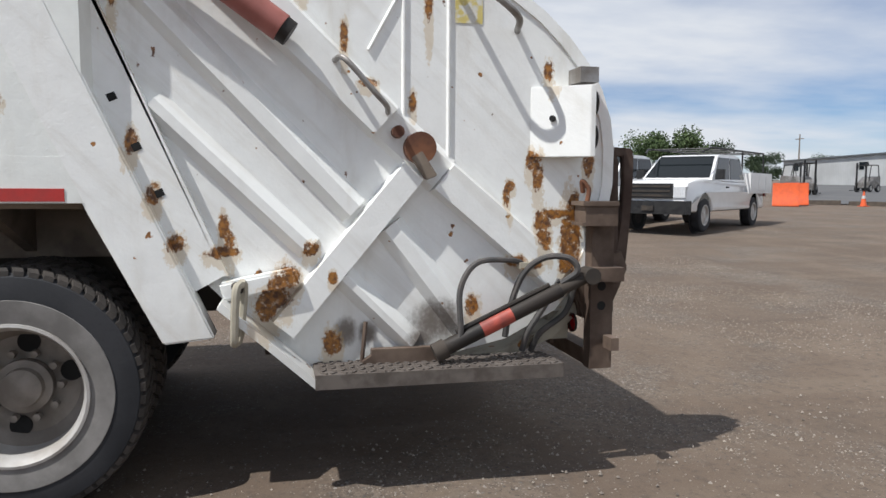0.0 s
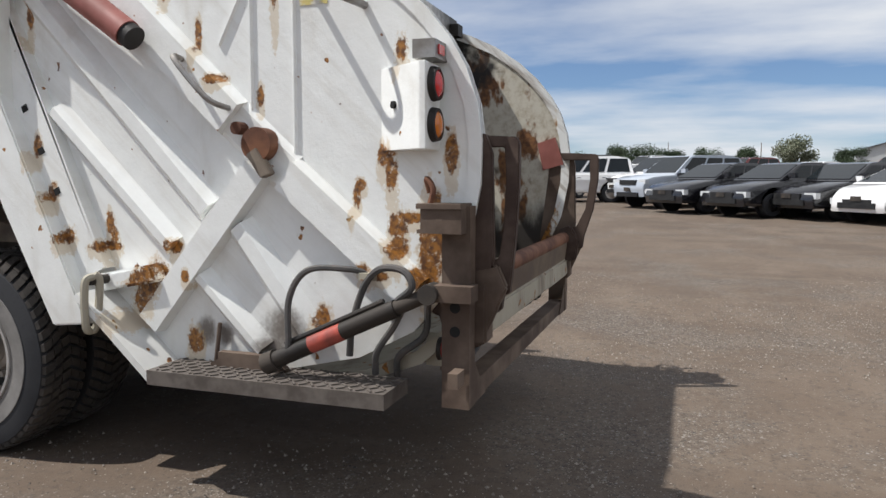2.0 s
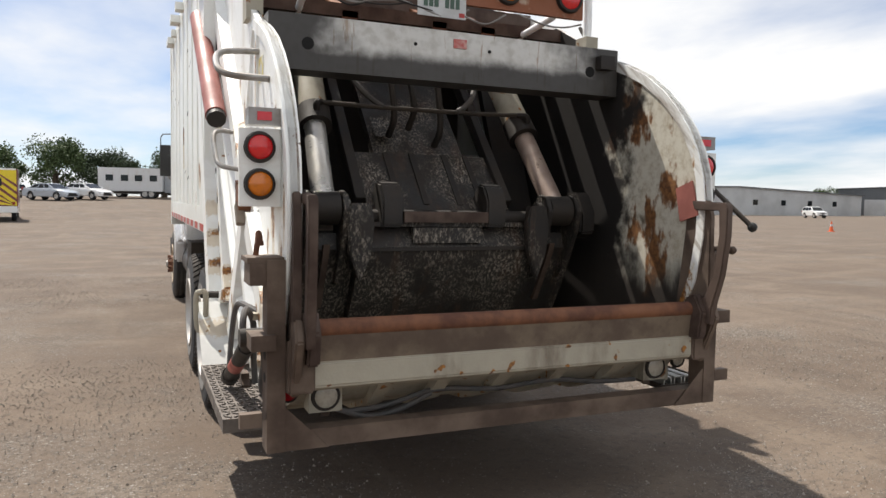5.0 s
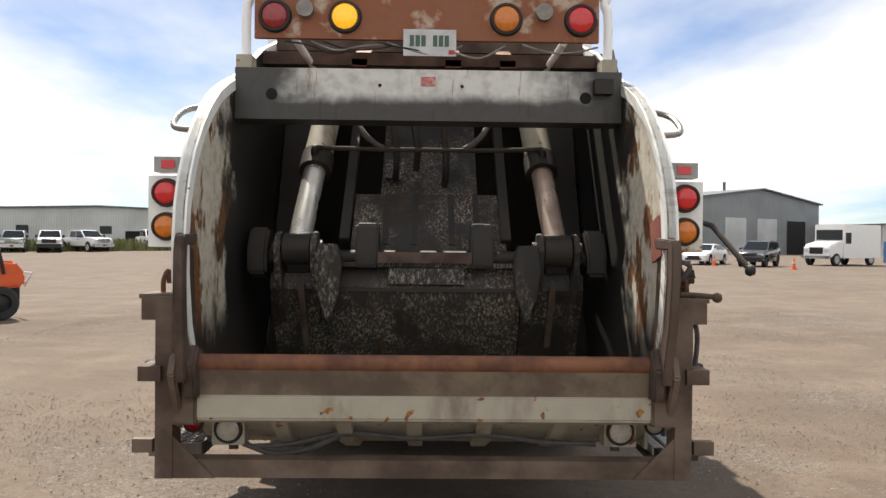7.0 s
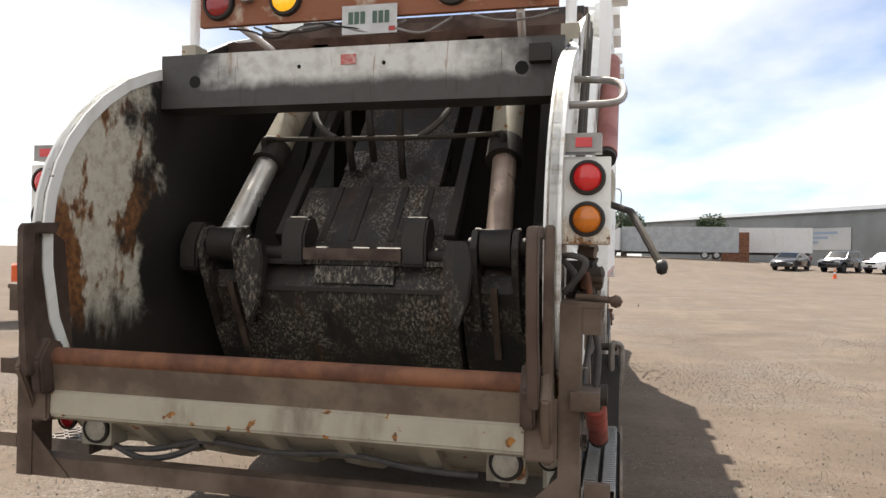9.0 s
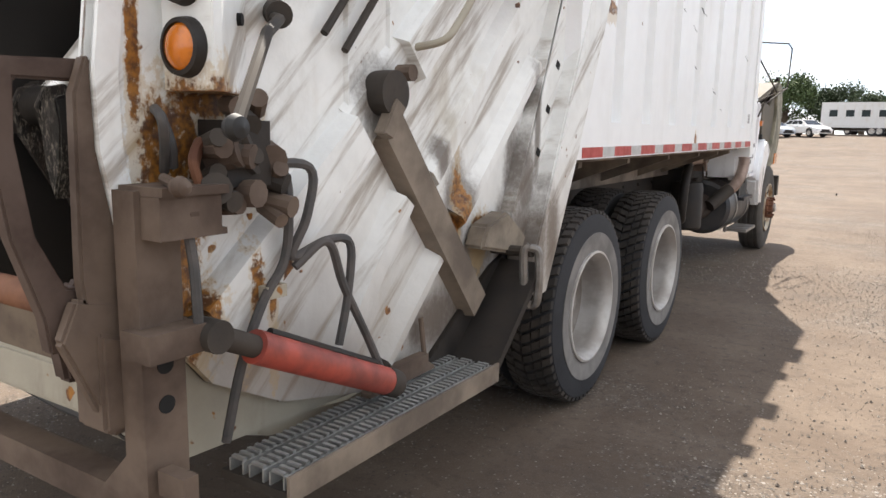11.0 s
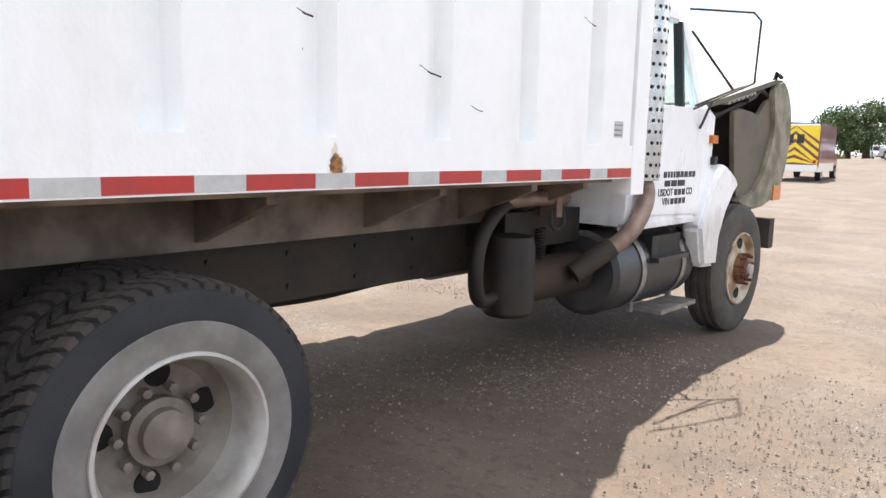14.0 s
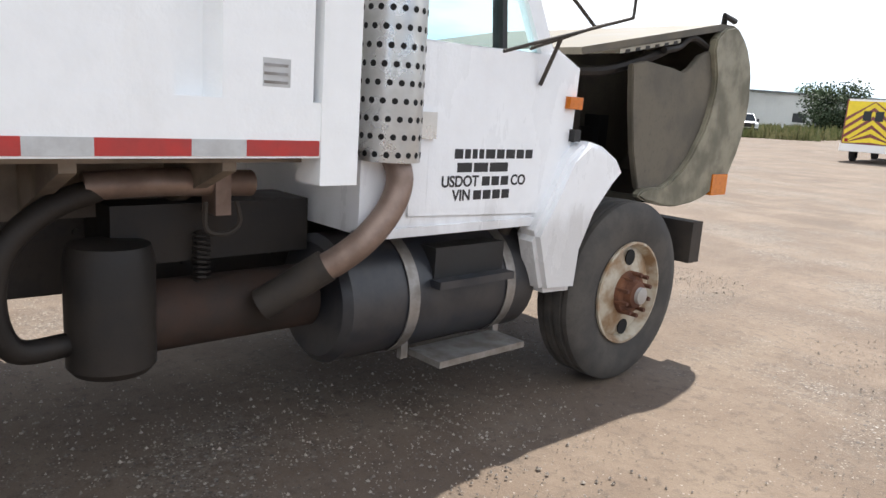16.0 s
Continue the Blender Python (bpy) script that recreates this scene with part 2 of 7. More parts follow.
M_TREAD = plain("dusty_tread", (0.052, 0.044, 0.038), (0.028, 0.025, 0.023), 0.9, 0.0, 5, 60, 0.25)
M_TYRE = plain("tyre_rubber", (0.013, 0.0145, 0.018), (0.032, 0.033, 0.037), 0.85, 0.0, 4, 60, 0.25)
M_FRONTTYRE = plain("dusty_front_tyre", (0.045, 0.042, 0.039), (0.085, 0.077, 0.068), 0.9, 0.0, 5, 60, 0.2)
M_TYREBAND = plain("dusty_sidewall", (0.22, 0.21, 0.20), (0.15, 0.143, 0.135), 0.9, 0.0, 6, 60, 0.15)
M_RIM = plain("painted_steel_rim", (0.52, 0.51, 0.49), (0.36, 0.335, 0.31), 0.45, 0.2, 6, 40, 0.12)
M_RIMDISC = plain("dusty_wheel_disc", (0.24, 0.215, 0.19), (0.15, 0.13, 0.11), 0.6, 0.1, 6, 40, 0.15)
M_RIMCREAM = plain("rusty_cream_rim", (0.52, 0.48, 0.39), (0.27, 0.17, 0.09), 0.55, 0.1, 7, 40, 0.15)
M_HOLE = plain("dark_hole", (0.006, 0.006, 0.006), (0.01, 0.01, 0.01), 0.9)
M_WOODSILL = plain("dirty_cream_sill", (0.24, 0.195, 0.15), (0.12, 0.095, 0.075), 0.75, 0.0, 4, 30, 0.2)
M_MUD = plain("mud_caked_paint", (0.13, 0.105, 0.082), (0.26, 0.22, 0.17), 0.85, 0.0, 6, 30, 0.3)
M_SILL = plain("rust_streaked_sill", (0.085, 0.058, 0.042), (0.17, 0.13, 0.092), 0.75, 0.0, 5, 30, 0.25)
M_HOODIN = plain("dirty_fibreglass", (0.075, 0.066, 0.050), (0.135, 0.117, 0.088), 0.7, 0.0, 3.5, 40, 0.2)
M_HOODOUT = plain("weathered_hood_edge", (0.25, 0.23, 0.165), (0.13, 0.12, 0.085), 0.6, 0.0, 5, 40, 0.15)
M_MUFFLER = plain("rusty_muffler", (0.020, 0.014, 0.011), (0.048, 0.027, 0.019), 0.75, 0.1, 5, 35, 0.2)
M_TANK = plain("scuffed_fuel_tank", (0.020, 0.023, 0.030), (0.055, 0.052, 0.052), 0.42, 0.1, 4, 30, 0.15)
M_REFW = plain("white_reflective_tape", (0.52, 0.53, 0.53), (0.44, 0.44, 0.44), 0.4, 0, 12)
M_REFR = plain("red_reflective_tape", (0.44, 0.035, 0.03), (0.36, 0.04, 0.035), 0.4, 0, 12)
M_BLACK = plain("black_plastic", (0.008, 0.008, 0.009), (0.016, 0.016, 0.016), 0.55, 0, 10)
M_INK = plain("black_lettering", (0.015, 0.015, 0.018), (0.02, 0.02, 0.02), 0.5, 0, 10)


def grime_steel(name="scraped_packer_steel", wear=0.76, tint=(0.25, 0.215, 0.175)):
    """Oily black packer steel with scraped, pale speckles in patches and brown rust film."""
    k = Nodes(name, 0.55, 0.0)
    speck = k.noise(75.0, 8, 0.8, k.vec((1, 1, 0.45)))
    area = k.noise(3.4, 6, 0.65, k.vec((1, 1, 0.7)))
    col = k.mix(k.ramp(k.noise(7.0, 5), 0.35, 0.65), (0.008, 0.007, 0.0065), (0.020, 0.015, 0.012))
    col = k.mix(k.ramp(k.noise(5.0, 6, 0.7, k.vec((2, 1, 0.4), (4, 0, 1))), 0.52, 0.66, 0, 0.7), col, (0.045, 0.022, 0.012))
    pale = k.math("MULTIPLY", k.ramp(speck, 0.49, 0.60), k.ramp(area, 0.62 - 0.25 * wear, 0.74 - 0.2 * wear))
    col = k.mix(pale, col, tint)
    k.bump(speck, 0.4, 0.006)
    return k.done(col, k.ramp(k.noise(7.0, 5), 0.3, 0.7, 0.4, 0.75))


def liner_paint():
    """Inner hopper wall: worn white, rust patches, near black toward the front and the bottom."""
    k = Nodes("worn_hopper_liner", 0.55)
    sep = k.t.nodes.new("ShaderNodeSeparateXYZ")
    k.link(k.tc.outputs["Object"], sep.inputs[0])
    n = k.noise(4.5, 6, 0.6, k.vec((1, 1, 0.5)))
    col = k.mix(k.ramp(k.noise(20, 5, 0.7), 0.4, 0.7), (0.55, 0.52, 0.44), (0.40, 0.35, 0.27))
    rust = k.mix(k.ramp(k.noise(30, 5), 0.35, 0.65), (0.22, 0.10, 0.035), RUST_B)
    col = k.mix(k.ramp(n, 0.52, 0.58), col, rust)
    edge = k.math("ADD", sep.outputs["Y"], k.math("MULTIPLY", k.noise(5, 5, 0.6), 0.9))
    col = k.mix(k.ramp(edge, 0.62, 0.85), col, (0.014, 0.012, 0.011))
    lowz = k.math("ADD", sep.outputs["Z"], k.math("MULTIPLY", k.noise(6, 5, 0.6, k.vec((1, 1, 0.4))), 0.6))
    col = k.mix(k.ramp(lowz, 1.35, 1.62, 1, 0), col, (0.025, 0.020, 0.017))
    k.bump(n, 0.2, 0.01)
    return k.done(col)


def soot_beam():
    """White cross beam, sooty along its lower half and toward the ends."""
    k = Nodes("sooty_white_beam", 0.5)
    sep = k.t.nodes.new("ShaderNodeSeparateXYZ")
    k.link(k.tc.outputs["Object"], sep.inputs[0])
    wob = k.noise(6.0, 6, 0.6)
    col = k.mix(k.ramp(k.noise(15, 5), 0.4, 0.7), (0.60, 0.60, 0.58), (0.45, 0.44, 0.41))
    streak = k.noise(10, 5, 0.6, k.vec((3, 1, 0.3)))
    col = k.mix(k.ramp(streak, 0.6, 0.66, 0, 0.6), col, (0.25, 0.14, 0.06))
    z = k.math("ADD", sep.outputs["Z"], k.math("MULTIPLY", wob, 0.10))
    low = k.ramp(z, 2.345, 2.42, 1, 0)
    ax = k.math("ABSOLUTE", sep.outputs["X"], 0)
    ends = k.ramp(k.math("ADD", ax, k.math("MULTIPLY", k.noise(4, 5), 0.7)), 0.88, 1.2)
    col = k.mix(k.math("MULTIPLY", k.math("MAXIMUM", low, ends), 0.95), col, (0.022, 0.019, 0.017))
    k.bump(wob, 0.15, 0.01)
    return k.done(col)


def lens(name, colour, glow=0.0):
    k = Nodes(name, 0.18)
    col = k.mix(k.ramp(k.noise(40, 3), 0.4, 0.7), colour, tuple(v * 0.8 for v in colour))
    k.b.inputs["Coat Weight"].default_value = 0.5
    if glow:
        k.b.inputs["Emission Color"].default_value = (*colour, 1)
        k.b.inputs["Emission Strength"].default_value = glow
    return k.done(col)


def ground_material():
    """Packed brown dirt with grey gravel of two sizes lying in patches."""
    k = Nodes("dirt_and_gravel", 0.95)
    big = k.noise(0.16, 6, 0.6)
    mid = k.noise(1.1, 6, 0.6, k.vec((0.6, 1.0, 1.0)))
    fine = k.noise(14.0, 6, 0.7)
    grit = k.noise(110.0, 4, 0.7)

    def stones(scale, size, patch, lo, hi):
        v = k.t.nodes.new("ShaderNodeTexVoronoi")
        v.inputs["Scale"].default_value = scale
        k.link(k.tc.outputs["Object"], v.inputs["Vector"])
        c = k.t.nodes.new("ShaderNodeSeparateColor")
        k.link(v.outputs["Color"], c.inputs[0])
        lies = k.ramp(k.math("ADD", c.outputs[1], patch), lo, hi)
        return k.math("MULTIPLY", k.ramp(v.outputs["Distance"], size, size + 0.10, 1, 0), lies), c.outputs[0]

    patch = k.ramp(k.noise(0.45, 7, 0.7), 0.46, 0.66, 0.0, 0.75)
    small, tone_small = stones(70, 0.32, patch, 0.88, 0.96)
    large, tone_large = stones(34, 0.27, patch, 1.15, 1.22)
    col = k.mix(k.ramp(big, 0.35, 0.65), (0.097, 0.069, 0.049), (0.122, 0.089, 0.064))
    col = k.mix(k.ramp(mid, 0.45, 0.68, 0, 0.85), col, (0.152, 0.115, 0.085))
    col = k.mix(k.ramp(mid, 0.30, 0.44, 0.45, 0), col, (0.070, 0.053, 0.040))
    tracks = k.noise(0.55, 6, 0.6, k.vec((2.6, 0.5, 1), (3, 1, 0)))
    col = k.mix(k.ramp(tracks, 0.50, 0.66, 0, 0.4), col, (0.168, 0.130, 0.096))
    col = k.mix(k.ramp(tracks, 0.30, 0.42, 0.4, 0), col, (0.075, 0.057, 0.043))
    col = k.mix(k.ramp(fine, 0.50, 0.66, 0, 0.6), col, (0.066, 0.050, 0.038))
    col = k.mix(k.ramp(grit, 0.55, 0.72, 0, 0.45), col, (0.045, 0.035, 0.028))
    col = k.mix(k.ramp(grit, 0.30, 0.42, 0.4, 0), col, (0.23, 0.195, 0.163))
    col = k.mix(k.math("MULTIPLY", patch, 0.6), col, k.mix(k.ramp(k.noise(24.0, 5, 0.75), 0.40, 0.60), (0.050, 0.042, 0.035), (0.185, 0.160, 0.136)))
    col = k.mix(k.math("MULTIPLY", small, 0.85), col, k.mix(k.ramp(tone_small, 0.1, 0.95), (0.046, 0.039, 0.033), (0.26, 0.228, 0.196)))
    col = k.mix(k.math("MULTIPLY", large, 0.9), col, k.mix(k.ramp(tone_large, 0.1, 0.95), (0.055, 0.049, 0.044), (0.27, 0.245, 0.22)))
    h = k.math("ADD", k.math("ADD", k.math("MULTIPLY", small, 0.5), large), k.math("ADD", fine, k.math("MULTIPLY", grit, 0.3)))
    k.bump(h, 0.55, 0.012)
    return k.done(col)


M_PACK = grime_steel()
# pale steel for scraped parts and for sunlight painted on the slide panel
M_SCRAPED_SUNLIT = grime_steel("pale_scraped_and_sunlit_steel", 1.0, (0.34, 0.30, 0.25))
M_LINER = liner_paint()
M_SOOTBEAM = soot_beam()
M_RED = lens("red_lens", (0.26, 0.008, 0.012), 0.03)
M_REDLIT = lens("red_lens_lit", (0.45, 0.012, 0.014), 0.14)
M_AMBER = lens("amber_lens", (0.55, 0.15, 0.008), 0.04)
M_AMBERLIT = lens("amber_lens_lit", (0.85, 0.40, 0.015), 0.45)
M_CLEAR = lens("clear_lens", (0.42, 0.39, 0.33))
M_GROUND = ground_material()


def glass(name="tinted_glass", colour=(0.010, 0.013, 0.015)):
    k = Nodes(name, 0.06)
    k.b.inputs["Base Color"].default_value = (*colour, 1)
    k.b.inputs["Specular IOR Level"].default_value = 0.35
    return k.m


def clear_glass():
    k = Nodes("cab_glass", 0.02)
    k.b.inputs["Transmission Weight"].default_value = 1.0
    k.b.inputs["IOR"].default_value = 1.1
    k.b.inputs["Base Color"].default_value = (0.62, 0.80, 0.82, 1)
    return k.m


M_GLASS = glass()
M_CABGLASS = clear_glass()


# ---- mesh helpers ----
def add_box(bm, x0, x1, y0, y1, z0, z1, m=None):
    v = [bm.verts.new((x, y, z)) for x in (x0, x1) for y in (y0, y1) for z in (z0, z1)]
    for f in ((0, 1, 3, 2), (4, 6, 7, 5), (0, 4, 5, 1), (2, 3, 7, 6), (0, 2, 6, 4), (1, 5, 7, 3)):
        bm.faces.new([v[i] for i in f])
    if m is not None:
        for w in v:
            w.co = m @ w.co
    return bm


def box(x0, x1, y0, y1, z0, z1, bevel=0.0):
    bm = add_box(bmesh.new(), x0, x1, y0, y1, z0, z1)
    if bevel:
        round_edges(bm, bevel)
    return bm


def round_edges(bm, width, segments=2, angle=30):
    edges = [e for e in bm.edges if len(e.link_faces) == 2 and e.calc_face_angle(0) > radians(angle)]
    bmesh.ops.bevel(bm, geom=edges, offset=width, segments=segments, affect="EDGES", clamp_overlap=True)
    return bm


def add_prism(bm, pts, a, b, axis="x"):
    """A closed outline of (y, z), (x, z) or (x, y) pairs, drawn out along the third axis from a to b."""
    def co(p, q):
        return {"x": (q, p[0], p[1]), "y": (p[0], q, p[1]), "z": (p[0], p[1], q)}[axis]
    lo = [bm.verts.new(co(p, a)) for p in pts]
    hi = [bm.verts.new(co(p, b)) for p in pts]
    n = len(pts)
    bm.faces.new(lo[::-1])
    bm.faces.new(hi)
    for i in range(n):
        bm.faces.new((lo[i], lo[(i + 1) % n], hi[(i + 1) % n], hi[i]))
    return bm


def prism(pts, a, b, axis="x", bevel=0.0):
    bm = add_prism(bmesh.new(), pts, a, b, axis)
    bmesh.ops.recalc_face_normals(bm, faces=bm.faces)
    if bevel:
        round_edges(bm, bevel)
    return bm


def ring_frame(d):
    d = Vector(d).normalized()
    u = d.cross(Vector((0, 0, 1)) if abs(d.z) < 0.9 else Vector((1, 0, 0))).normalized()
    return u, d.cross(u)


def add_cyl(bm, p0, p1, r0, r1=None, n=18):
    p0, p1 = Vector(p0), Vector(p1)
    r1 = r0 if r1 is None else r1
    u, w = ring_frame(p1 - p0)
    rings = []
    for p, r in ((p0, r0), (p1, r1)):
        rings.append([bm.verts.new(p + r * (u * math.cos(6.28319 * i / n) + w * math.sin(6.28319 * i / n))) for i in range(n)])
    for i in range(n):
        bm.faces.new((rings[0][i], rings[0][(i + 1) % n], rings[1][(i + 1) % n], rings[1][i]))
    bm.faces.new(rings[0][::-1])
    bm.faces.new(rings[1])
    return bm


def cyl(p0, p1, r0, r1=None, n=18):
    return add_cyl(bmesh.new(), p0, p1, r0, r1, n)


def smooth_line(pts, steps=6):
    p = [Vector(q) for q in pts]
    p = [2 * p[0] - p[1]] + p + [2 * p[-1] - p[-2]]
    out = []
    for i in range(1, len(p) - 2):
        a, b, c, d = p[i - 1:i + 3]
        for s in range(steps):
            t = s / steps
            out.append(0.5 * (2 * b + (c - a) * t + (2 * a - 5 * b + 4 * c - d) * t * t + (3 * b - a - 3 * c + d) * t ** 3))
    return out + [p[-2]]


def add_tube(bm, pts, r, n=8, curved=True):
    pts = smooth_line(pts) if curved else [Vector(q) for q in pts]
    rings, u = [], None
    for i, p in enumerate(pts):
        d = (pts[min(i + 1, len(pts) - 1)] - pts[max(i - 1, 0)]).normalized()
        u = ring_frame(d)[0] if u is None else (u - d * u.dot(d)).normalized()
        w = d.cross(u)
        rings.append([bm.verts.new(p + r * (u * math.cos(6.28319 * k / n) + w * math.sin(6.28319 * k / n))) for k in range(n)])
    for a, b in zip(rings, rings[1:]):
        for k in range(n):
            bm.faces.new((a[k], a[(k + 1) % n], b[(k + 1) % n], b[k]))
    bm.faces.new(rings[0][::-1])
    bm.faces.new(rings[-1])
    return bm


def tube(pts, r, n=8, curved=True):
    return add_tube(bmesh.new(), pts, r, n, curved)


def lathe(profile, n=40, axis="x"):
    """(radius, along) pairs turned round the x or z axis."""
    bm = bmesh.new()
    rings = []
    for r, a in profile:
        ring = []
        for i in range(n):
            c, s = r * math.cos(6.28319 * i / n), r * math.sin(6.28319 * i / n)
            ring.append(bm.verts.new((a, c, s) if axis == "x" else (c, s, a)))
        rings.append(ring)
    for a, b in zip(rings, rings[1:]):
        for i in range(n):
            bm.faces.new((a[i], a[(i + 1) % n], b[(i + 1) % n], b[i]))
    bmesh.ops.recalc_face_normals(bm, faces=bm.faces)
    return bm


def soften(pts, cut=0.18, rounds=2):
    """Corner cutting along an open outline."""
    for _ in range(rounds):
        out = [pts[0]]
        for p, q in zip(pts, pts[1:]):
            out.append((p[0] + (q[0] - p[0]) * cut, p[1] + (q[1] - p[1]) * cut))
            out.append((q[0] + (p[0] - q[0]) * cut, q[1] + (p[1] - q[1]) * cut))
        pts = out + [pts[-1]]
    return pts


def finish(bm, name, material, angle=35):
    me = bpy.data.meshes.new(name)
    bmesh.ops.recalc_face_normals(bm, faces=bm.faces)
    bm.to_mesh(me)
    bm.free()
    me.materials.append(material)
    me.shade_smooth()
    me.set_sharp_from_angle(angle=radians(angle))
    return me


def part(name, bm, material, parent, label="", at=None):
    """Links a bmesh as one mesh object under a thing or a part."""
    me = bm if isinstance(bm, bpy.types.Mesh) else finish(bm, name, material)
    ob = new(name, me)
    ob.parent = parent
    if at is not None:
        ob.matrix_basis = at
    return tagged(ob, label)


def thing(name, m, label, category, group="", kind=""):
    ob = new(name)
    ob.matrix_basis = m
    return tagged(ob, label, category, group, kind)


# ---- ground ----
def step01(a, b, v):
    t = min(1.0, max(0.0, (v - a) / (b - a)))
    return t * t * (3 - 2 * t)


def height(x, y):
    """The yard rises gently to the east and to the far north."""
    east = 0.024 * max(0.0, x - 2.5) * (1 - step01(6, 28, y)) * (1 - 0.45 * step01(40, 200, x))
    north = 1.4 * step01(46, 80, y) * math.exp(-(x / 26) ** 2)
    return east + north


def build_ground():
    def line(lo, hi, near_lo, near_hi, fine):
        v = [near_lo + fine * i for i in range(int((near_hi - near_lo) / fine) + 1)]
        s = fine
        while v[-1] < hi:
            s *= 1.22
            v.append(min(hi, v[-1] + s))
        s = fine
        while v[0] > lo:
            s *= 1.22
            v.insert(0, max(lo, v[0] - s))
        return v
    xs, ys = line(-1500, 1500, -7, 7, 0.12), line(-1500, 1500, -6, 13, 0.12)
    verts, faces = [], []
    for y in ys:
        for x in xs:
            z = height(x, y)
            near = (1 - step01(10, 40, abs(x))) * (1 - step01(14, 50, abs(y - 3)))
            z += near * (0.018 * noise.noise(Vector((x * 0.7, y * 0.7, 0.3))) + 0.010 * noise.noise(Vector((x * 2.9, y * 2.9, 3.1))) - 0.012)
            verts.append((x, y, z))
    w = len(xs)
    for j in range(len(ys) - 1):
        for i in range(w - 1):
            a = j * w + i
            faces.append((a, a + 1, a + 1 + w, a + w))
    me = bpy.data.meshes.new("ground")
    me.from_pydata(verts, [], faces)
    me.materials.append(M_GROUND)
    me.shade_smooth()
    return tagged(new("ground", me), "brown compacted dirt and gravel yard", "ground", kind="structure")


build_ground()

# ---- garbage truck ----
truck = thing("garbage_truck", pose(0.03, 0, 0), "white rear-loading garbage truck, rusty and dented, hood tilted open", "garbage truck")
BODY_X = 1.235
PANEL_X = 1.105


def slant(z, off=0.0):
    """y of the joint between body and tailgate at height z."""
    return 1.757 + 0.443 * (z - 1.337) + off


def build_body():
    roof, floor, front = 3.40, 1.30, 6.64
    for s in (-1, 1):
        paint = M_BODYLEFT if s < 0 else M_BODY
        side = prism([(slant(floor, 0.14), floor), (front, floor), (front, roof), (slant(roof, 0.14), roof)], s * (BODY_X - 0.075), s * (BODY_X - 0.125))
        wall = part("side_wall", side, paint, truck, "white ribbed steel body side")
        rail = part("bottom_rail", box(min(s * BODY_X, s * 1.12), max(s * BODY_X, s * 1.12), slant(1.39, 0.16), front, 1.296, 1.482, 0.008), paint, wall)
        grooves = [1.95, 2.565, 3.09, 3.65, 4.23, 4.84, 5.45, 6.06, 6.52]
        for g0, g1 in zip(grooves, grooves[1:]):
            ya, yb = g0 + 0.045, g1 - 0.045
            if ya > 6.0:
                yb = 6.488
            pts = [(ya, s * (BODY_X - 0.075)), (ya + 0.03, s * (BODY_X - 0.0012)), (yb - 0.03, s * (BODY_X - 0.0012)), (yb, s * (BODY_X - 0.075))]
            bm = add_prism(bmesh.new(), [(q, p) for p, q in pts], 1.478, roof - 0.10, "z")
            bmesh.ops.recalc_face_normals(bm, faces=bm.faces)
            part("pressed_panel", bm, paint, wall)
        part("top_rail", box(min(s * BODY_X, s * 1.12), max(s * BODY_X, s * 1.12), slant(3.35, 0.16), front, roof - 0.11, roof + 0.01, 0.008), paint, wall)
        for g in grooves[1:-1]:
            rr = random.Random(int(g * 100) + 7)
            out, back = BODY_X + rr.uniform(0.05, 0.13), rr.uniform(0.08, 0.34)
            part("roof_bracket", box(min(s * 1.20, s * out), max(s * 1.20, s * out), g - back, g + 0.02, roof - 0.09, roof - 0.02, 0.01), paint, wall)
        part("front_post", box(min(s * (BODY_X + 0.006), s * 1.08), max(s * (BODY_X + 0.006), s * 1.08), 6.49, 6.645, 1.20, roof, 0.01), paint, wall)
        post = [(slant(0.72, 0.05), 0.72), (slant(0.72, 0.26), 0.70), (slant(1.25, 0.30), 1.25), (slant(roof, 0.30), roof), (slant(roof, 0.06), roof)]
        part("rear_post", prism(post, s * (BODY_X + 0.004), s * 1.10, bevel=0.008), M_LEFT if s < 0 else M_RIGHT, wall, "dirty slanted rear body post")
        # reflective tape, eleven inches red and seven inches white
        x0, x1 = sorted((s * BODY_X, s * (BODY_X + 0.0035)))
        y = 6.485
        part("red_tape", box(x0, x1, y - 0.27, y, 1.303, 1.355), M_REFR, wall, "red reflective tape")
        y -= 0.27
        while y > 2.2:
            part("white_tape", box(x0, x1, y - 0.18, y, 1.303, 1.355), M_REFW, wall, "white reflective tape")
            part("red_tape", box(x0, x1, max(2.02, y - 0.457), y - 0.18, 1.303, 1.355), M_REFR, wall, "red reflective tape")
            y -= 0.457
        if s > 0:
            part("data_label", box(s * BODY_X - 0.003, s * BODY_X - 0.001, 6.27, 6.37, 1.525, 1.615), M_REFW, wall, "small printed white label")
            for i in range(3):
                part("print_bar", box(s * BODY_X - 0.0012, s * BODY_X + 0.0005, 6.275, 6.36, 1.535 + 0.027 * i, 1.544 + 0.027 * i), M_STEELGREY, wall)
        for i in range(9):
            rr = random.Random(i + 40 * (s > 0))
            yy, zz = rr.uniform(2.8, 6.3), rr.uniform(1.6, 2.9)
            L = rr.uniform(0.05, 0.16)
            x2 = s * (BODY_X - 0.003)
            part("scratch", tube([(x2, yy, zz), (x2, yy + L * 0.5, zz - 0.2 * L), (x2, yy + L, zz - 0.28 * L)], 0.0035, 4, False), M_BLACK, wall, "dark scratch in the paint")
    part("roof", prism([(slant(roof, 0.14), roof - 0.05), (front, roof - 0.05), (front, roof), (slant(roof, 0.14), roof)], -1.12, 1.12), M_BODY, truck)
    part("front_wall", box(-1.12, 1.12, 6.58, 6.635, floor, roof - 0.052), M_BODY, truck)
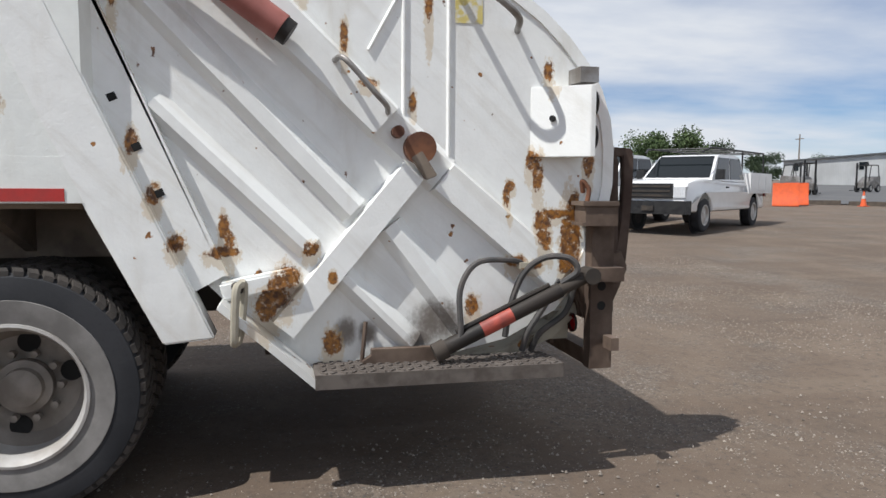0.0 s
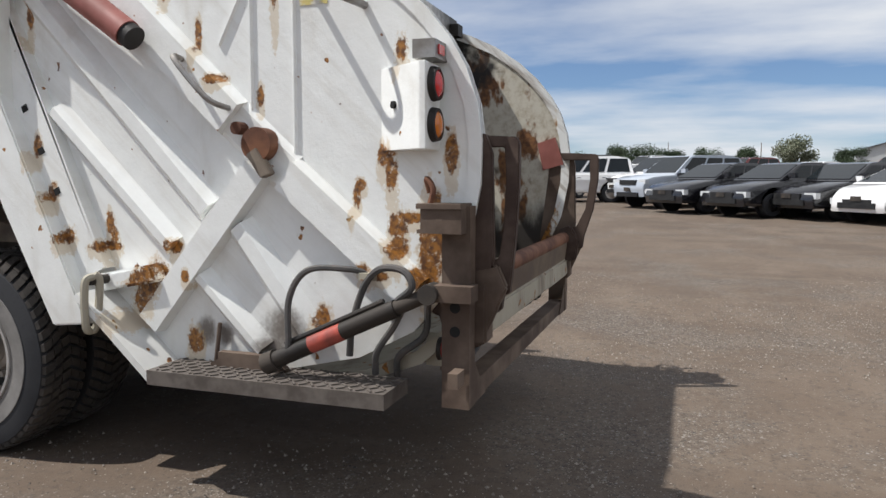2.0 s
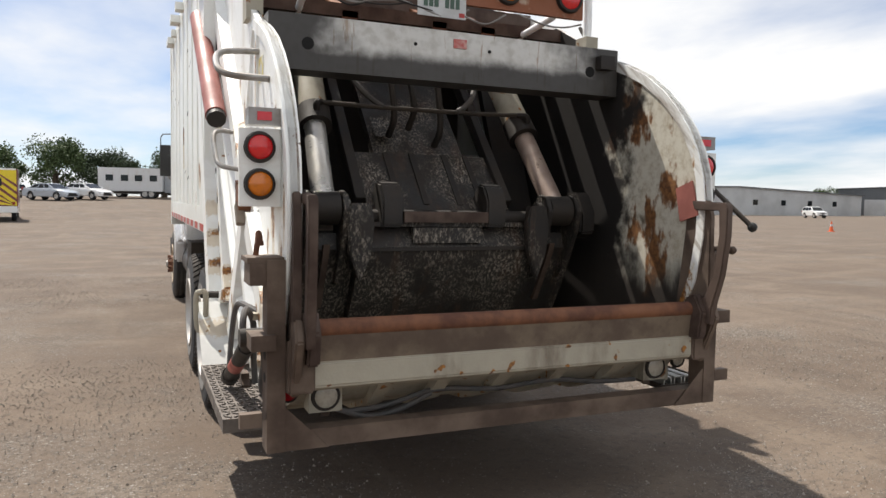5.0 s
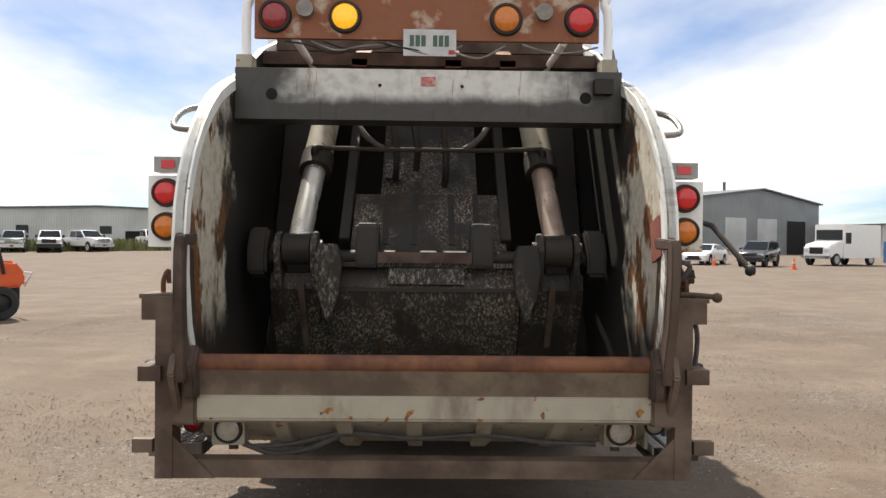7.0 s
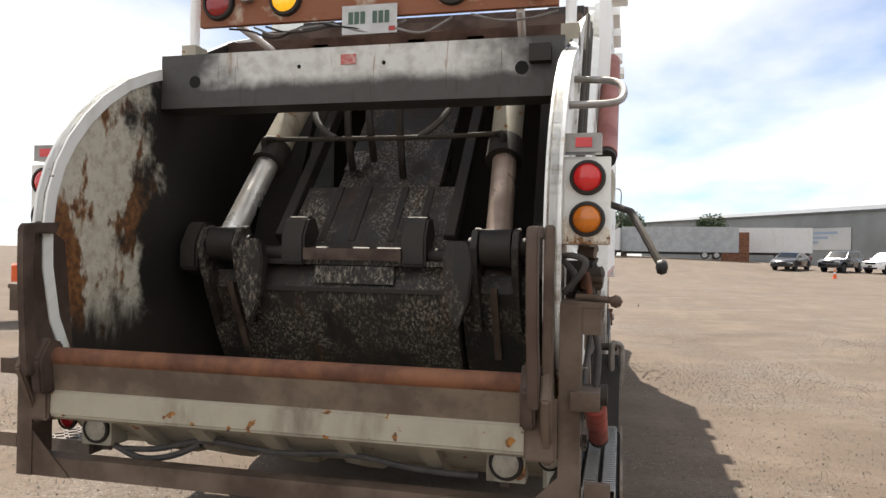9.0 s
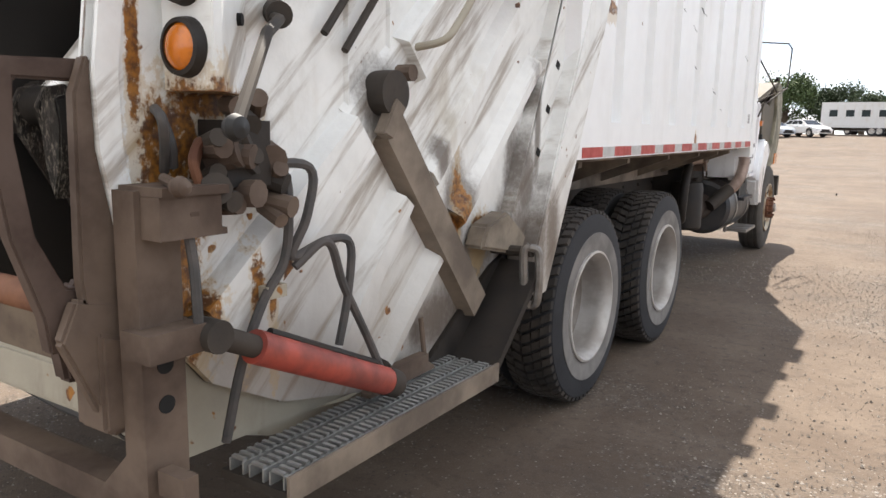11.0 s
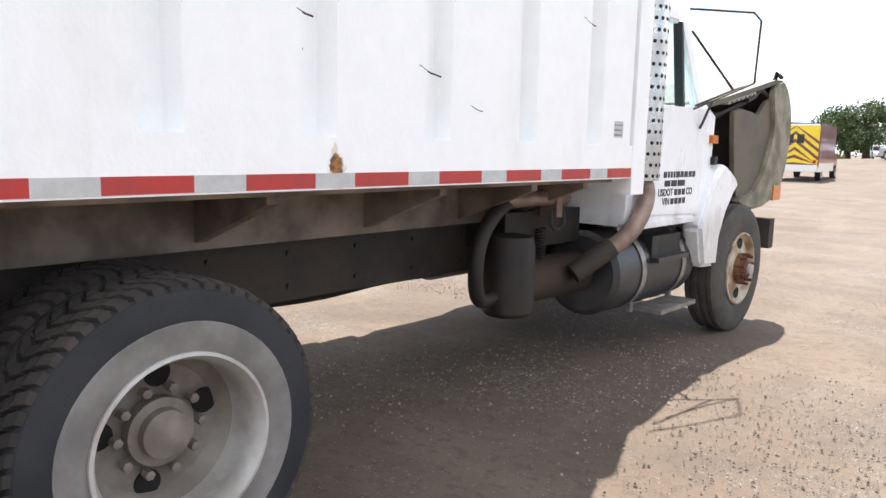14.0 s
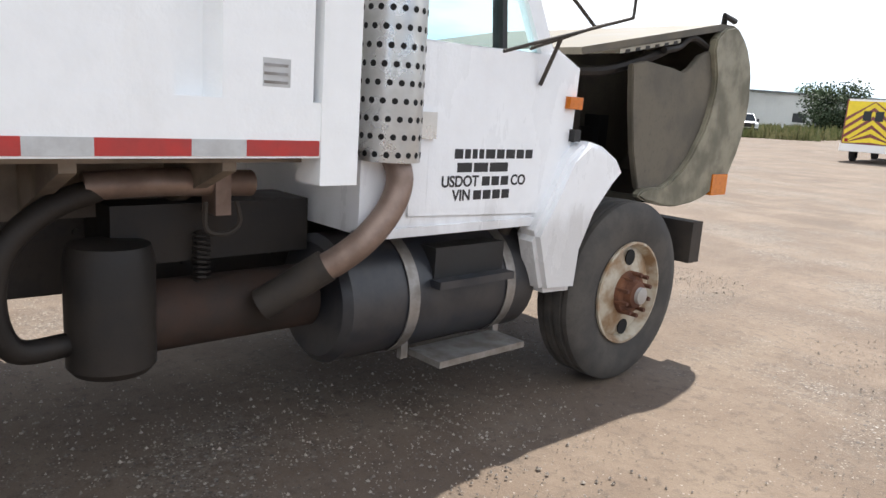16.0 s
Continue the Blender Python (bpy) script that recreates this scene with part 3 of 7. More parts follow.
    part("body_floor", box(-1.118, 1.118, 1.85, 6.575, 1.27, 1.33), M_WOODSILL, truck)
    # sills and cross gussets under the floor
    for s in (-1, 1):
        a, b = sorted((s * 0.60, s * 0.47))
        part("floor_sill", box(a, b, 1.9, 6.4, 1.02, 1.269, 0.006), M_WOODSILL, truck, "dirty cream steel floor sill")
        for y in (2.4, 3.2, 4.1, 5.0, 5.7, 6.2):
            bm = prism([(s * 0.60, 1.05), (s * 1.10, 1.24), (s * 1.10, 1.268), (s * 0.60, 1.268)], y, y + 0.05, "y")
            part("gusset", bm, M_WOODSILL, truck)


def build_chassis():
    for s in (-1, 1):
        a, b = sorted((s * 0.36, s * 0.45))
        rail = part("frame_rail", box(a, b, 1.0, 9.5, 0.71, 1.015, 0.008), M_CHASSIS, truck, "dusty dark chassis rail")
        for i in range(16):
            y = 1.3 + 0.42 * i
            for z in (0.78, 0.94):
                part("bolt", cyl((s * 0.45, y, z), (s * 0.462, y, z), 0.014, n=8), M_CHASSIS, rail)
    for y in (1.6, 2.95, 4.6, 5.6, 7.4):
        part("cross_member", box(-0.36, 0.36, y, y + 0.08, 0.74, 0.98, 0.01), M_CHASSIS, truck)
    for y in (2.345, 3.655):
        part("axle", cyl((-0.9, y, 0.52), (0.9, y, 0.52), 0.09), M_CHASSIS, truck)
        part("differential", lathe([(0.0, -0.2), (0.12, -0.18), (0.21, 0), (0.12, 0.18), (0, 0.2)], 20), M_CHASSIS, truck, at=pose(0, y, 0.52))
    for s in (-1, 1):
        bm = bmesh.new()
        for i in range(5):
            L = 0.62 - 0.1 * i
            add_box(bm, s * 0.5 - 0.04, s * 0.5 + 0.04, 2.975 - L, 2.975 + L, 0.64 - 0.018 * i, 0.656 - 0.018 * i)
        part("leaf_spring", bm, M_CHASSIS, truck)
    part("drive_shaft", tube([(0, 2.5, 0.56), (0, 5.0, 0.66), (0, 7.0, 0.78)], 0.05, 10, False), M_CHASSIS, truck)
    part("front_axle", box(-0.95, 0.95, 8.6, 8.72, 0.42, 0.54, 0.02), M_CHASSIS, truck)
    part("brake_line", tube([(0.3, 4.2, 0.69), (0.3, 4.9, 0.66), (0.32, 5.4, 0.69), (0.3, 5.9, 0.68)], 0.018, 6), M_DARK, truck)


def wheel_meshes():
    tyre = lathe([(0.292, -0.13), (0.34, -0.142), (0.43, -0.145), (0.488, -0.134), (0.508, -0.118), (0.520, -0.10), (0.520, -0.02), (0.502, -0.012), (0.502, 0.012), (0.520, 0.02), (0.520, 0.10), (0.508, 0.118), (0.488, 0.134),
                  (0.43, 0.145), (0.34, 0.142), (0.292, 0.13)], 132)
    for v in tyre.verts:
        r = math.hypot(v.co.y, v.co.z)
        if r > 0.505:
            step = round(math.atan2(v.co.z, v.co.y) / 6.28319 * 132) + (1 if v.co.x > 0 else 0) + (1 if abs(v.co.x) > 0.06 else 0)
            if step % 3 == 0:
                v.co.y *= 0.977
                v.co.z *= 0.977
    for v in tyre.verts:
        r = math.hypot(v.co.y, v.co.z)
        if r > 0.500:
            v.co.y *= 0.500 / r
            v.co.z *= 0.500 / r
    tread = bmesh.new()
    for i in range(56):
        a = 6.28319 * i / 56
        for x0, x1, lead in ((-0.130, -0.080, 0.25), (-0.072, -0.026, 0.75), (-0.018, 0.030, 0.2), (0.038, 0.078, 0.7), (0.086, 0.130, 0.2)):
            skew = 0.35 if x0 < -0.02 else -0.35
            low, high = [], []
            for x, t in ((x0, lead), (x1, lead + skew), (x1, lead + skew + 0.66), (x0, lead + 0.66)):
                b = a + t * 6.28319 / 56
                top = 0.523 if abs(x) < 0.12 else 0.512
                low.append(tread.verts.new((x, 0.492 * math.cos(b), 0.492 * math.sin(b))))
                high.append(tread.verts.new((x * (0.99 if abs(x) < 0.12 else 0.97), top * math.cos(b), top * math.sin(b))))
            tread.faces.new(high)
            for k in range(4):
                tread.faces.new((low[k], low[(k + 1) % 4], high[(k + 1) % 4], high[k]))
    bmesh.ops.recalc_face_normals(tread, faces=tread.faces)
    rib_tyre = lathe([(0.292, -0.12), (0.34, -0.135), (0.43, -0.138), (0.50, -0.122), (0.522, -0.10), (0.522, -0.072), (0.508, -0.068), (0.508, -0.058), (0.524, -0.054), (0.524, -0.018), (0.510, -0.014), (0.510, 0.014),
                      (0.524, 0.018), (0.524, 0.054), (0.508, 0.058), (0.508, 0.068), (0.522, 0.072), (0.522, 0.10), (0.50, 0.122), (0.43, 0.138), (0.34, 0.135), (0.292, 0.12)], 64)
    band = lathe([(0.300, 0.1385), (0.33, 0.1455), (0.395, 0.1485), (0.397, 0.146), (0.33, 0.142), (0.300, 0.136)], 56)
    deep = lathe([(0.300, 0.138), (0.300, 0.150), (0.288, 0.152), (0.274, 0.125), (0.262, 0.085), (0.270, 0.06), (0.266, 0.0), (0.262, -0.02)], 48)
    disc = lathe([(0.268, -0.012), (0.262, -0.02), (0.235, -0.045), (0.215, -0.066), (0.10, -0.070), (0.10, -0.03), (0.0, -0.025)], 48)
    flat = lathe([(0.298, 0.126), (0.298, 0.140), (0.285, 0.142), (0.272, 0.110), (0.262, 0.085), (0.225, 0.105), (0.16, 0.118), (0.12, 0.122), (0.12, 0.10), (0, 0.1)], 48)
    hub = lathe([(0.115, -0.06), (0.115, -0.015), (0.085, -0.01), (0.08, 0.02), (0.04, 0.03), (0, 0.032)], 24)
    fronthub = lathe([(0.13, 0.105), (0.125, 0.15), (0.085, 0.155), (0.075, 0.195), (0.045, 0.205), (0, 0.207)], 24)
    nut = cyl((-0.05, 0, 0), (-0.012, 0, 0), 0.017, n=6)
    stud = cyl((0.11, 0, 0), (0.205, 0, 0), 0.013, n=6)
    return {"tyre": finish(tyre, "tyre", M_TYRE), "front_tyre": finish(rib_tyre, "tyre", M_FRONTTYRE), "band": finish(band, "sidewall_band", M_TYREBAND), "tread": finish(tread, "tread", M_TREAD), "deep": finish(deep, "rim", M_RIM),
            "disc": finish(disc, "wheel_disc", M_RIMDISC), "flat": finish(flat, "rim", M_RIMCREAM), "hub": finish(hub, "hub", M_RIMDISC), "front_hub": finish(fronthub, "hub", M_RUST), "nut": finish(nut, "wheel_nut", M_RIMDISC), "stud": finish(stud, "wheel_stud", M_RUST)}


def build_wheels():
    W = wheel_meshes()
    hole = finish(cyl((0, 0, 0), (0.006, 0, 0), 0.046, n=16), "hand_hole", M_HOLE)

    def wheel(x, y, front, turn):
        side = 1 if x > 0 else -1
        m = pose(x, y, 0.512, turn, 0, 0 if side > 0 else 180)
        rim = part("wheel", W["flat" if front else "deep"], None, truck, "cream rusty steel front wheel" if front else "grey steel dual rear wheel", m)
        rubber = part("tyre", W["front_tyre" if front else "tyre"], None, rim, "black ribbed truck tyre" if front else "black block-tread truck tyre")
        if not front:
            part("tread", W["tread"], None, rim, "dusty worn block tread")
            part("sidewall_band", W["band"], None, rim, "dusty grey sidewall")
            part("wheel_disc", W["disc"], None, rim, "dusty brown wheel disc")
        part("hub", W["front_hub" if front else "hub"], None, rim)
        for i in range(10):
            q, rad = 6.28319 * i / 10, 0.118 if front else 0.145
            part("wheel_stud" if front else "wheel_nut", W["stud" if front else "nut"], None, rim, "", pose(0, rad * math.cos(q), rad * math.sin(q)))
        if front:
            part("hub_cap", lathe([(0.05, 0.19), (0.048, 0.225), (0, 0.232)], 18), M_RIM, rim, "pale hub cap")
        for a in (radians(q) for q in ((16, 86, 174, 260) if not front else (0, 180))):
            r, xx = (0.186, -0.069) if not front else (0.205, 0.112)
            part("hand_hole", hole, None, rim, "", pose(xx + 0.001, r * math.cos(a), r * math.sin(a)))
    for y0, turn in ((2.345, 0), (3.655, 0)):
        for s in (-1, 1):
            y = y0 + s * (0.012 if y0 < 3 else 0.05)
            wheel(s * 1.09, y, False, turn)
            bare = part("inner_tyre", W["tyre"], None, truck, "black inner dual tyre", pose(s * 0.765, y, 0.512))
            part("tread", W["tread"], None, bare, "dusty worn block tread")
    for s in (-1, 1):
        wheel(s * 1.0, 8.66, True, 90)


def arc_outline():
    """(y, z) of a tailgate side: rear arc from the bottom up, then forward along the top and down the joint."""
    rear = [(0.95, 0.52), (0.55, 0.56), (0.20, 0.64), (-0.05, 0.77), (-0.20, 0.95), (-0.29, 1.15), (-0.335, 1.38), (-0.338, 1.55), (-0.318, 1.70), (-0.27, 1.84), (-0.20, 1.96),
            (-0.10, 2.08), (0.02, 2.19), (0.18, 2.30), (0.35, 2.38), (0.56, 2.46)]
    top = [(1.2, 2.78), (slant(3.3, -0.02), 3.3)]
    front = [(slant(1.15, 0.0), 1.15), (1.72, 1.09), (1.49, 0.85), (1.31, 0.70), (1.13, 0.52)]
    return rear, top, front


def bar_on_side(bm, s, p, q, w0, w1, x_in, x_out, chamfer=0.03):
    """A raised rib between two (y, z) points on a side of the tailgate, with sloping flanks."""
    p, q = Vector(p), Vector(q)
    n = Vector((-(q - p).y, (q - p).x)).normalized()
    def row(w, x, c):
        return [bm.verts.new((s * x, *(a + n * k * (w / 2 - c)))) for a in (p, q) for k in (-1, 1)]
    a, b = row(w0, x_in, 0), row(w1, x_out, chamfer)
    bm.faces.new((b[0], b[1], b[3], b[2]))
    for i, j in ((0, 1), (1, 3), (3, 2), (2, 0)):
        bm.faces.new((a[i], a[j], b[j], b[i]))
    bm.faces.new((a[2], a[3], a[1], a[0]))


def build_tailgate():
    rear, top, front = arc_outline()
    for s in (-1, 1):
        paint = M_LEFT if s < 0 else M_RIGHT
        X = PANEL_X
        panel = part("tailgate_side", prism(rear + top + front, s * X, s * (X - 0.03)), paint, truck, "dented rusty white tailgate side" if s < 0 else "grease-streaked dirty white tailgate side")
        # rim along the rear arc
        bm = bmesh.new()
        arc = rear[4:]
        inner = []
        for i, (y, z) in enumerate(arc):
            (ya, za), (yb, zb) = arc[max(i - 1, 0)], arc[min(i + 1, len(arc) - 1)]
            d = Vector((yb - ya, zb - za)).normalized()
            inner.append((y + d.y * 0.055, z - d.x * 0.055))
        for k in range(len(arc) - 1):
            q = [arc[k], arc[k + 1], inner[k + 1], inner[k]]
            lo = [bm.verts.new((s * (X - 0.050), *p)) for p in q]
            hi = [bm.verts.new((s * (X + 0.012), *p)) for p in q]
            bm.faces.new(lo)
            bm.faces.new(hi)
            bm.faces.new((lo[0], lo[1], hi[1], hi[0]))
            bm.faces.new((lo[2], lo[3], hi[3], hi[2]))
        bmesh.ops.remove_doubles(bm, verts=bm.verts, dist=0.0005)
        part("arc_rim", bm, paint, panel, "chipped white rim along the rear arc")
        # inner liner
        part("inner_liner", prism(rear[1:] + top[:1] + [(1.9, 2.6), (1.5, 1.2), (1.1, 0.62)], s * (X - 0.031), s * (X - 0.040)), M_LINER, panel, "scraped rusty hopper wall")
        # front flange with slots
        fl = [(slant(0.98, -0.10), 0.98), (slant(0.98, 0.045), 0.90), (slant(2.25, 0.045), 2.25), (slant(2.25, -0.13), 2.25)]
        flange = part("joint_flange", prism(fl, s * (X + 0.06), s * (X + 0.045)), paint, panel)
        part("flange_web", prism([(slant(0.98, -0.12), 0.98), (slant(0.98, -0.10), 0.98), (slant(3.2, -0.12), 3.2), (slant(3.2, -0.14), 3.2)], s * (X + 0.06), s * X), paint, panel)
        for i, z in enumerate((1.337, 1.53, 1.733, 1.977, 2.20)):
            y = slant(z, -0.005)
            m = pose(s * (X + 0.061), y, z, -24, 0, 0)
            bm = add_box(bmesh.new(), -0.002, 0.002, -0.018, 0.018, -0.016, 0.016)
            part("slot", bm, M_HOLE, panel, "dark bolt slot", m)
        # main diagonal box beam
        bm = bmesh.new()
        bar_on_side(bm, s, (2.05, 2.86), (0.79, 1.66), 0.20, 0.20, X - 0.002, X + 0.06, 0.025)
        bar_on_side(bm, s, (0.52, 1.415), (-0.06, 0.93), 0.18, 0.18, X - 0.002, X + 0.06, 0.02)
        part("diagonal_beam", bm, paint, panel)
        bm = bmesh.new()
        bar_on_side(bm, s, (0.80, 1.67), (0.52, 1.42), 0.20, 0.18, X - 0.002, X + 0.022, 0.02)
        part("diagonal_beam_recess", bm, paint, panel)
        bm = bmesh.new()
        bar_on_side(bm, s, (0.66, 1.44), (1.25, 0.73), 0.13, 0.13, X - 0.002, X + 0.065, 0.008)
        part("brace", bm, paint if s < 0 else M_WOODSILL, panel)
        for p, q, w in (((1.95, 2.33), (0.93, 1.26), 0.15), ((0.77, 1.19), (0.40, 0.70), 0.15), ((1.78, 1.72), (1.13, 1.09), 0.13), ((0.98, 0.96), (0.66, 0.64), 0.12)):
            bm = bmesh.new()
            bar_on_side(bm, s, p, q, w, w, X - 0.002, X + 0.05, 0.045)
            part("stiffening_rib", bm, paint, panel)
        for p, q in (((0.49, 1.45), (0.49, 2.36)), ((0.70, 1.66), (0.70, 2.45))):
            bm = bmesh.new()
            bar_on_side(bm, s, p, q, 0.024, 0.014, X - 0.002, X + 0.012, 0.004)
            part("panel_seam", bm, paint, panel)
        # pivot pin with keeper
        pin = part("pivot_pin", cyl((s * X, 0.635, 1.545), (s * (X + 0.085), 0.635, 1.545), 0.072, n=24), M_RUST if s < 0 else M_CHASSIS, panel, "rusted round pivot pin" if s < 0 else "greasy round pivot pin")
        part("pin_keeper", prism([(0.56, 1.42), (0.61, 1.40), (0.68, 1.50), (0.63, 1.53)], s * (X + 0.05), s * (X + 0.095), bevel=0.004), M_WOODSILL, panel)
        part("keeper_bolt", cyl((s * X, 0.735, 1.615), (s * (X + 0.08), 0.735, 1.615), 0.028, n=10), M_RUST if s < 0 else M_BROWN, panel)
        # grab handles, on the beam and near the top of the arc
        part("grab_handle", tube([(s * (X + 0.04), 1.02, 1.92), (s * (X + 0.16), 0.98, 1.91), (s * (X + 0.17), 0.86, 1.78), (s * (X + 0.15), 0.80, 1.72), (s * (X + 0.05), 0.78, 1.70)], 0.013, 10), M_STEELGREY if s < 0 else M_CREAM, panel, "bent steel grab handle")
        part("grab_handle", tube([(s * X, 0.46, 2.28), (s * (X + 0.17), 0.44, 2.26), (s * (X + 0.22), 0.34, 2.20), (s * (X + 0.19), 0.22, 2.12), (s * X, 0.16, 2.10)], 0.016, 10), M_STEELGREY, panel, "bent steel grab handle")
        # inclined bottom plate towards the wheels
        a, b = sorted((s * (X - 0.03), s * (X + 0.22)))
        plate = [(1.12, 0.50), (1.34, 0.70), (1.52, 0.86), (1.50, 0.885), (1.32, 0.725), (1.10, 0.525)]
        part("bottom_plate", prism(plate, a, b), M_LEFT if s < 0 else M_DARK, panel, "scuffed white splash plate" if s < 0 else "dark grey splash plate")
        part("latch_lug", prism([(1.17, 0.93), (1.50, 0.87), (1.52, 0.95), (1.20, 1.01)] if s < 0 else [(1.20, 0.97), (1.55, 0.90), (1.60, 0.98), (1.42, 1.10), (1.25, 1.06)], s * 1.11, s * 1.20, bevel=0.012), M_LEFT if s < 0 else M_MUD, panel, "" if s < 0 else "mud-caked latch lug")
        if s > 0:
            part("splash_gusset", prism([(0.92, 0.56), (1.20, 0.735), (1.42, 0.865), (1.53, 0.90), (1.34, 0.70), (1.14, 0.525)], 1.106, 1.128, bevel=0.003), M_DARK, panel, "dark mud-caked splash gusset")
        part("latch", tube([(s * 1.30, 1.42, 0.96), (s * 1.335, 1.44, 0.93), (s * 1.33, 1.45, 0.74), (s * 1.30, 1.45, 0.71), (s * 1.285, 1.43, 0.74), (s * 1.28, 1.41, 0.93), (s * 1.30, 1.42, 0.97)], 0.018, 8), M_CREAM if s < 0 else M_STEELGREY, panel, "pale steel turnbuckle latch")
        part("latch_rod", cyl((s * 1.10, 1.46, 0.93), (s * 1.31, 1.43, 0.94), 0.022, n=10), M_CHASSIS, panel)
        # lift cylinder
        c = part("lift_cylinder", cyl((s * 1.235, 1.24, 2.03), (s * 1.235, 2.42, 2.86), 0.062, n=20), M_PINK, panel, "faded red lift cylinder" if s < 0 else "dusty lift cylinder")
        part("cylinder_cap", cyl((s * 1.235, 1.205, 2.006), (s * 1.235, 1.245, 2.034), 0.056, n=18), M_DARK, panel)

    # top cross beam, sill, trough
    part("cross_beam", box(-1.06, 1.06, 0.46, 0.66, 2.21, 2.49, 0.015), M_SOOTBEAM, truck, "white cross beam blackened by soot")
    for x in (-0.86, 0.86):
        part("beam_hole", cyl((x, 0.457, 2.345), (x, 0.4595, 2.345), 0.032), M_HOLE, truck)
    for x in (-0.27, 0.18):
        part("beam_hole", cyl((x, 0.457, 2.40), (x, 0.4595, 2.40), 0.010), M_HOLE, truck)
    part("number_sticker", box(-0.045, 0.035, 0.4555, 0.459, 2.40, 2.45), plain("faded_red_sticker", (0.45, 0.10, 0.09), (0.55, 0.35, 0.32), 0.6, 0, 30), truck, "worn red number sticker")
    part("corner_block", box(0.90, 1.0, 0.40, 0.46, 2.36, 2.44, 0.01), M_DARK, truck)
    part("sill_pipe", cyl((-1.0, -0.315, 1.005), (1.0, -0.315, 1.005), 0.040, n=20), M_RUST, truck, "rusty red sill pipe")
    part("sill_plate", prism([(-0.345, 0.985), (-0.335, 0.985), (-0.31, 0.86), (-0.33, 0.86)], -1.0, 1.0), M_SILL, truck, "rust-streaked cream sill plate")
    part("sill_beam", prism([(-0.34, 0.865), (-0.24, 0.875), (-0.20, 0.76), (-0.30, 0.735), (-0.345, 0.76)], -1.02, 1.02, bevel=0.008), M_CREAM, truck, "worn cream sill beam")
    trough = [(-0.22, 0.76), (-0.06, 0.62), (0.20, 0.52), (0.55, 0.47), (0.95, 0.50), (1.3, 0.66), (1.3, 0.71), (0.95, 0.55), (0.55, 0.52), (0.20, 0.57), (-0.03, 0.67), (-0.19, 0.80)]
    part("hopper_floor", prism(trough, -1.05, 1.05), M_CREAM, truck, "cream curved hopper floor")
    for x in (-0.66, -0.37, -0.05, 0.27, 0.62):
        pts = [(-0.27, 0.735), (-0.10, 0.60), (0.18, 0.50), (0.55, 0.45), (0.55, 0.475), (0.20, 0.525), (-0.05, 0.625), (-0.20, 0.75)]
        part("trough_rib", prism(pts, x - 0.035, x + 0.035), M_CREAM, truck)
    part("wiring_loom", tube([(-0.80, -0.14, 0.585), (-0.62, -0.15, 0.60), (-0.37, -0.16, 0.655), (-0.05, -0.15, 0.63), (0.27, -0.16, 0.65), (0.55, -0.15, 0.615), (0.8, -0.14, 0.605)], 0.013, 8), M_HOSE, truck, "grey sagging cable loom")
    part("wiring_loom", tube([(-0.85, -0.14, 0.60), (-0.70, -0.15, 0.555), (-0.55, -0.15, 0.575), (-0.40, -0.16, 0.64)], 0.014, 8), M_HOSE, truck)
    # rear side plates, grab bars, posts and bumper tube
    for s in (-1, 1):
        edge = [(-0.30, 0.80), (-0.36, 0.86), (-0.385, 1.10), (-0.375, 1.50), (-0.345, 1.58), (-0.20, 1.50), (-0.12, 0.85)]
        part("edge_plate", prism(edge, s * 1.098, s * 1.063, bevel=0.006), M_DARKBROWN if s < 0 else M_BROWN, truck, "dusty brown hopper edge plate")
        part("corner_gusset", prism([(-0.36, 0.74), (-0.20, 0.72), (-0.15, 0.90), (-0.36, 0.98)], s * 1.115, s * 1.0, bevel=0.01), M_BROWN, truck)
        bulge = 0.0 if s < 0 else 0.06
        loop = [(-0.28, 1.575), (-0.46 - bulge, 1.565), (-0.475 - bulge, 1.54), (-0.475 - bulge, 1.40), (-0.465 - bulge * 0.7, 1.20), (-0.45, 1.02), (-0.44, 0.94), (-0.30, 0.93), (-0.30, 1.07), (-0.395, 1.08), (-0.412 - bulge * 0.7, 1.20),
                (-0.422 - bulge, 1.40), (-0.415 - bulge, 1.525), (-0.30, 1.525)]
        part("grab_bar", prism(loop, s * 1.06, s * 1.02, bevel=0.005), M_DARKBROWN, truck, "flat brown steel grab frame")
        post = bmesh.new()
        add_box(post, s * 1.155 - 0.038, s * 1.155 + 0.038, -0.315, -0.20, 0.49, 1.295)
        round_edges(post, 0.006)
        pobj = part("bumper_post", post, M_BROWN, truck, "dusty brown steel bumper post")
        part("gusset", prism([(s * 1.118, 0.49), (s * 0.93, 0.49), (s * 1.118, 0.68)], -0.304, -0.31, "y"), M_BROWN, pobj)
        part("shelf", box(min(s * 1.12, s * 1.27), max(s * 1.12, s * 1.27), -0.30, -0.12, 1.285, 1.305, 0.003), M_BROWN, pobj)
        part("bracket", prism([(-0.30, 1.19), (-0.12, 1.19), (-0.12, 1.205), (-0.135, 1.205), (-0.135, 1.284), (-0.30, 1.284)], s * 1.13, s * 1.26), M_BROWN, pobj)
        part("side_hook", box(min(s * 1.21, s * 1.30), max(s * 1.21, s * 1.30), -0.30, -0.26, 0.60, 0.66, 0.01), M_BROWN, pobj)
        part("clevis", box(min(s * 1.16, s * 1.26), max(s * 1.16, s * 1.26), -0.34, -0.18, 0.925, 0.99, 0.008), M_BROWN, pobj)
        for z in (0.80, 0.895):
            part("bolt_hole", cyl((s * 1.1915, -0.255, z), (s * 1.195, -0.255, z), 0.022, n=14), M_HOLE, pobj)
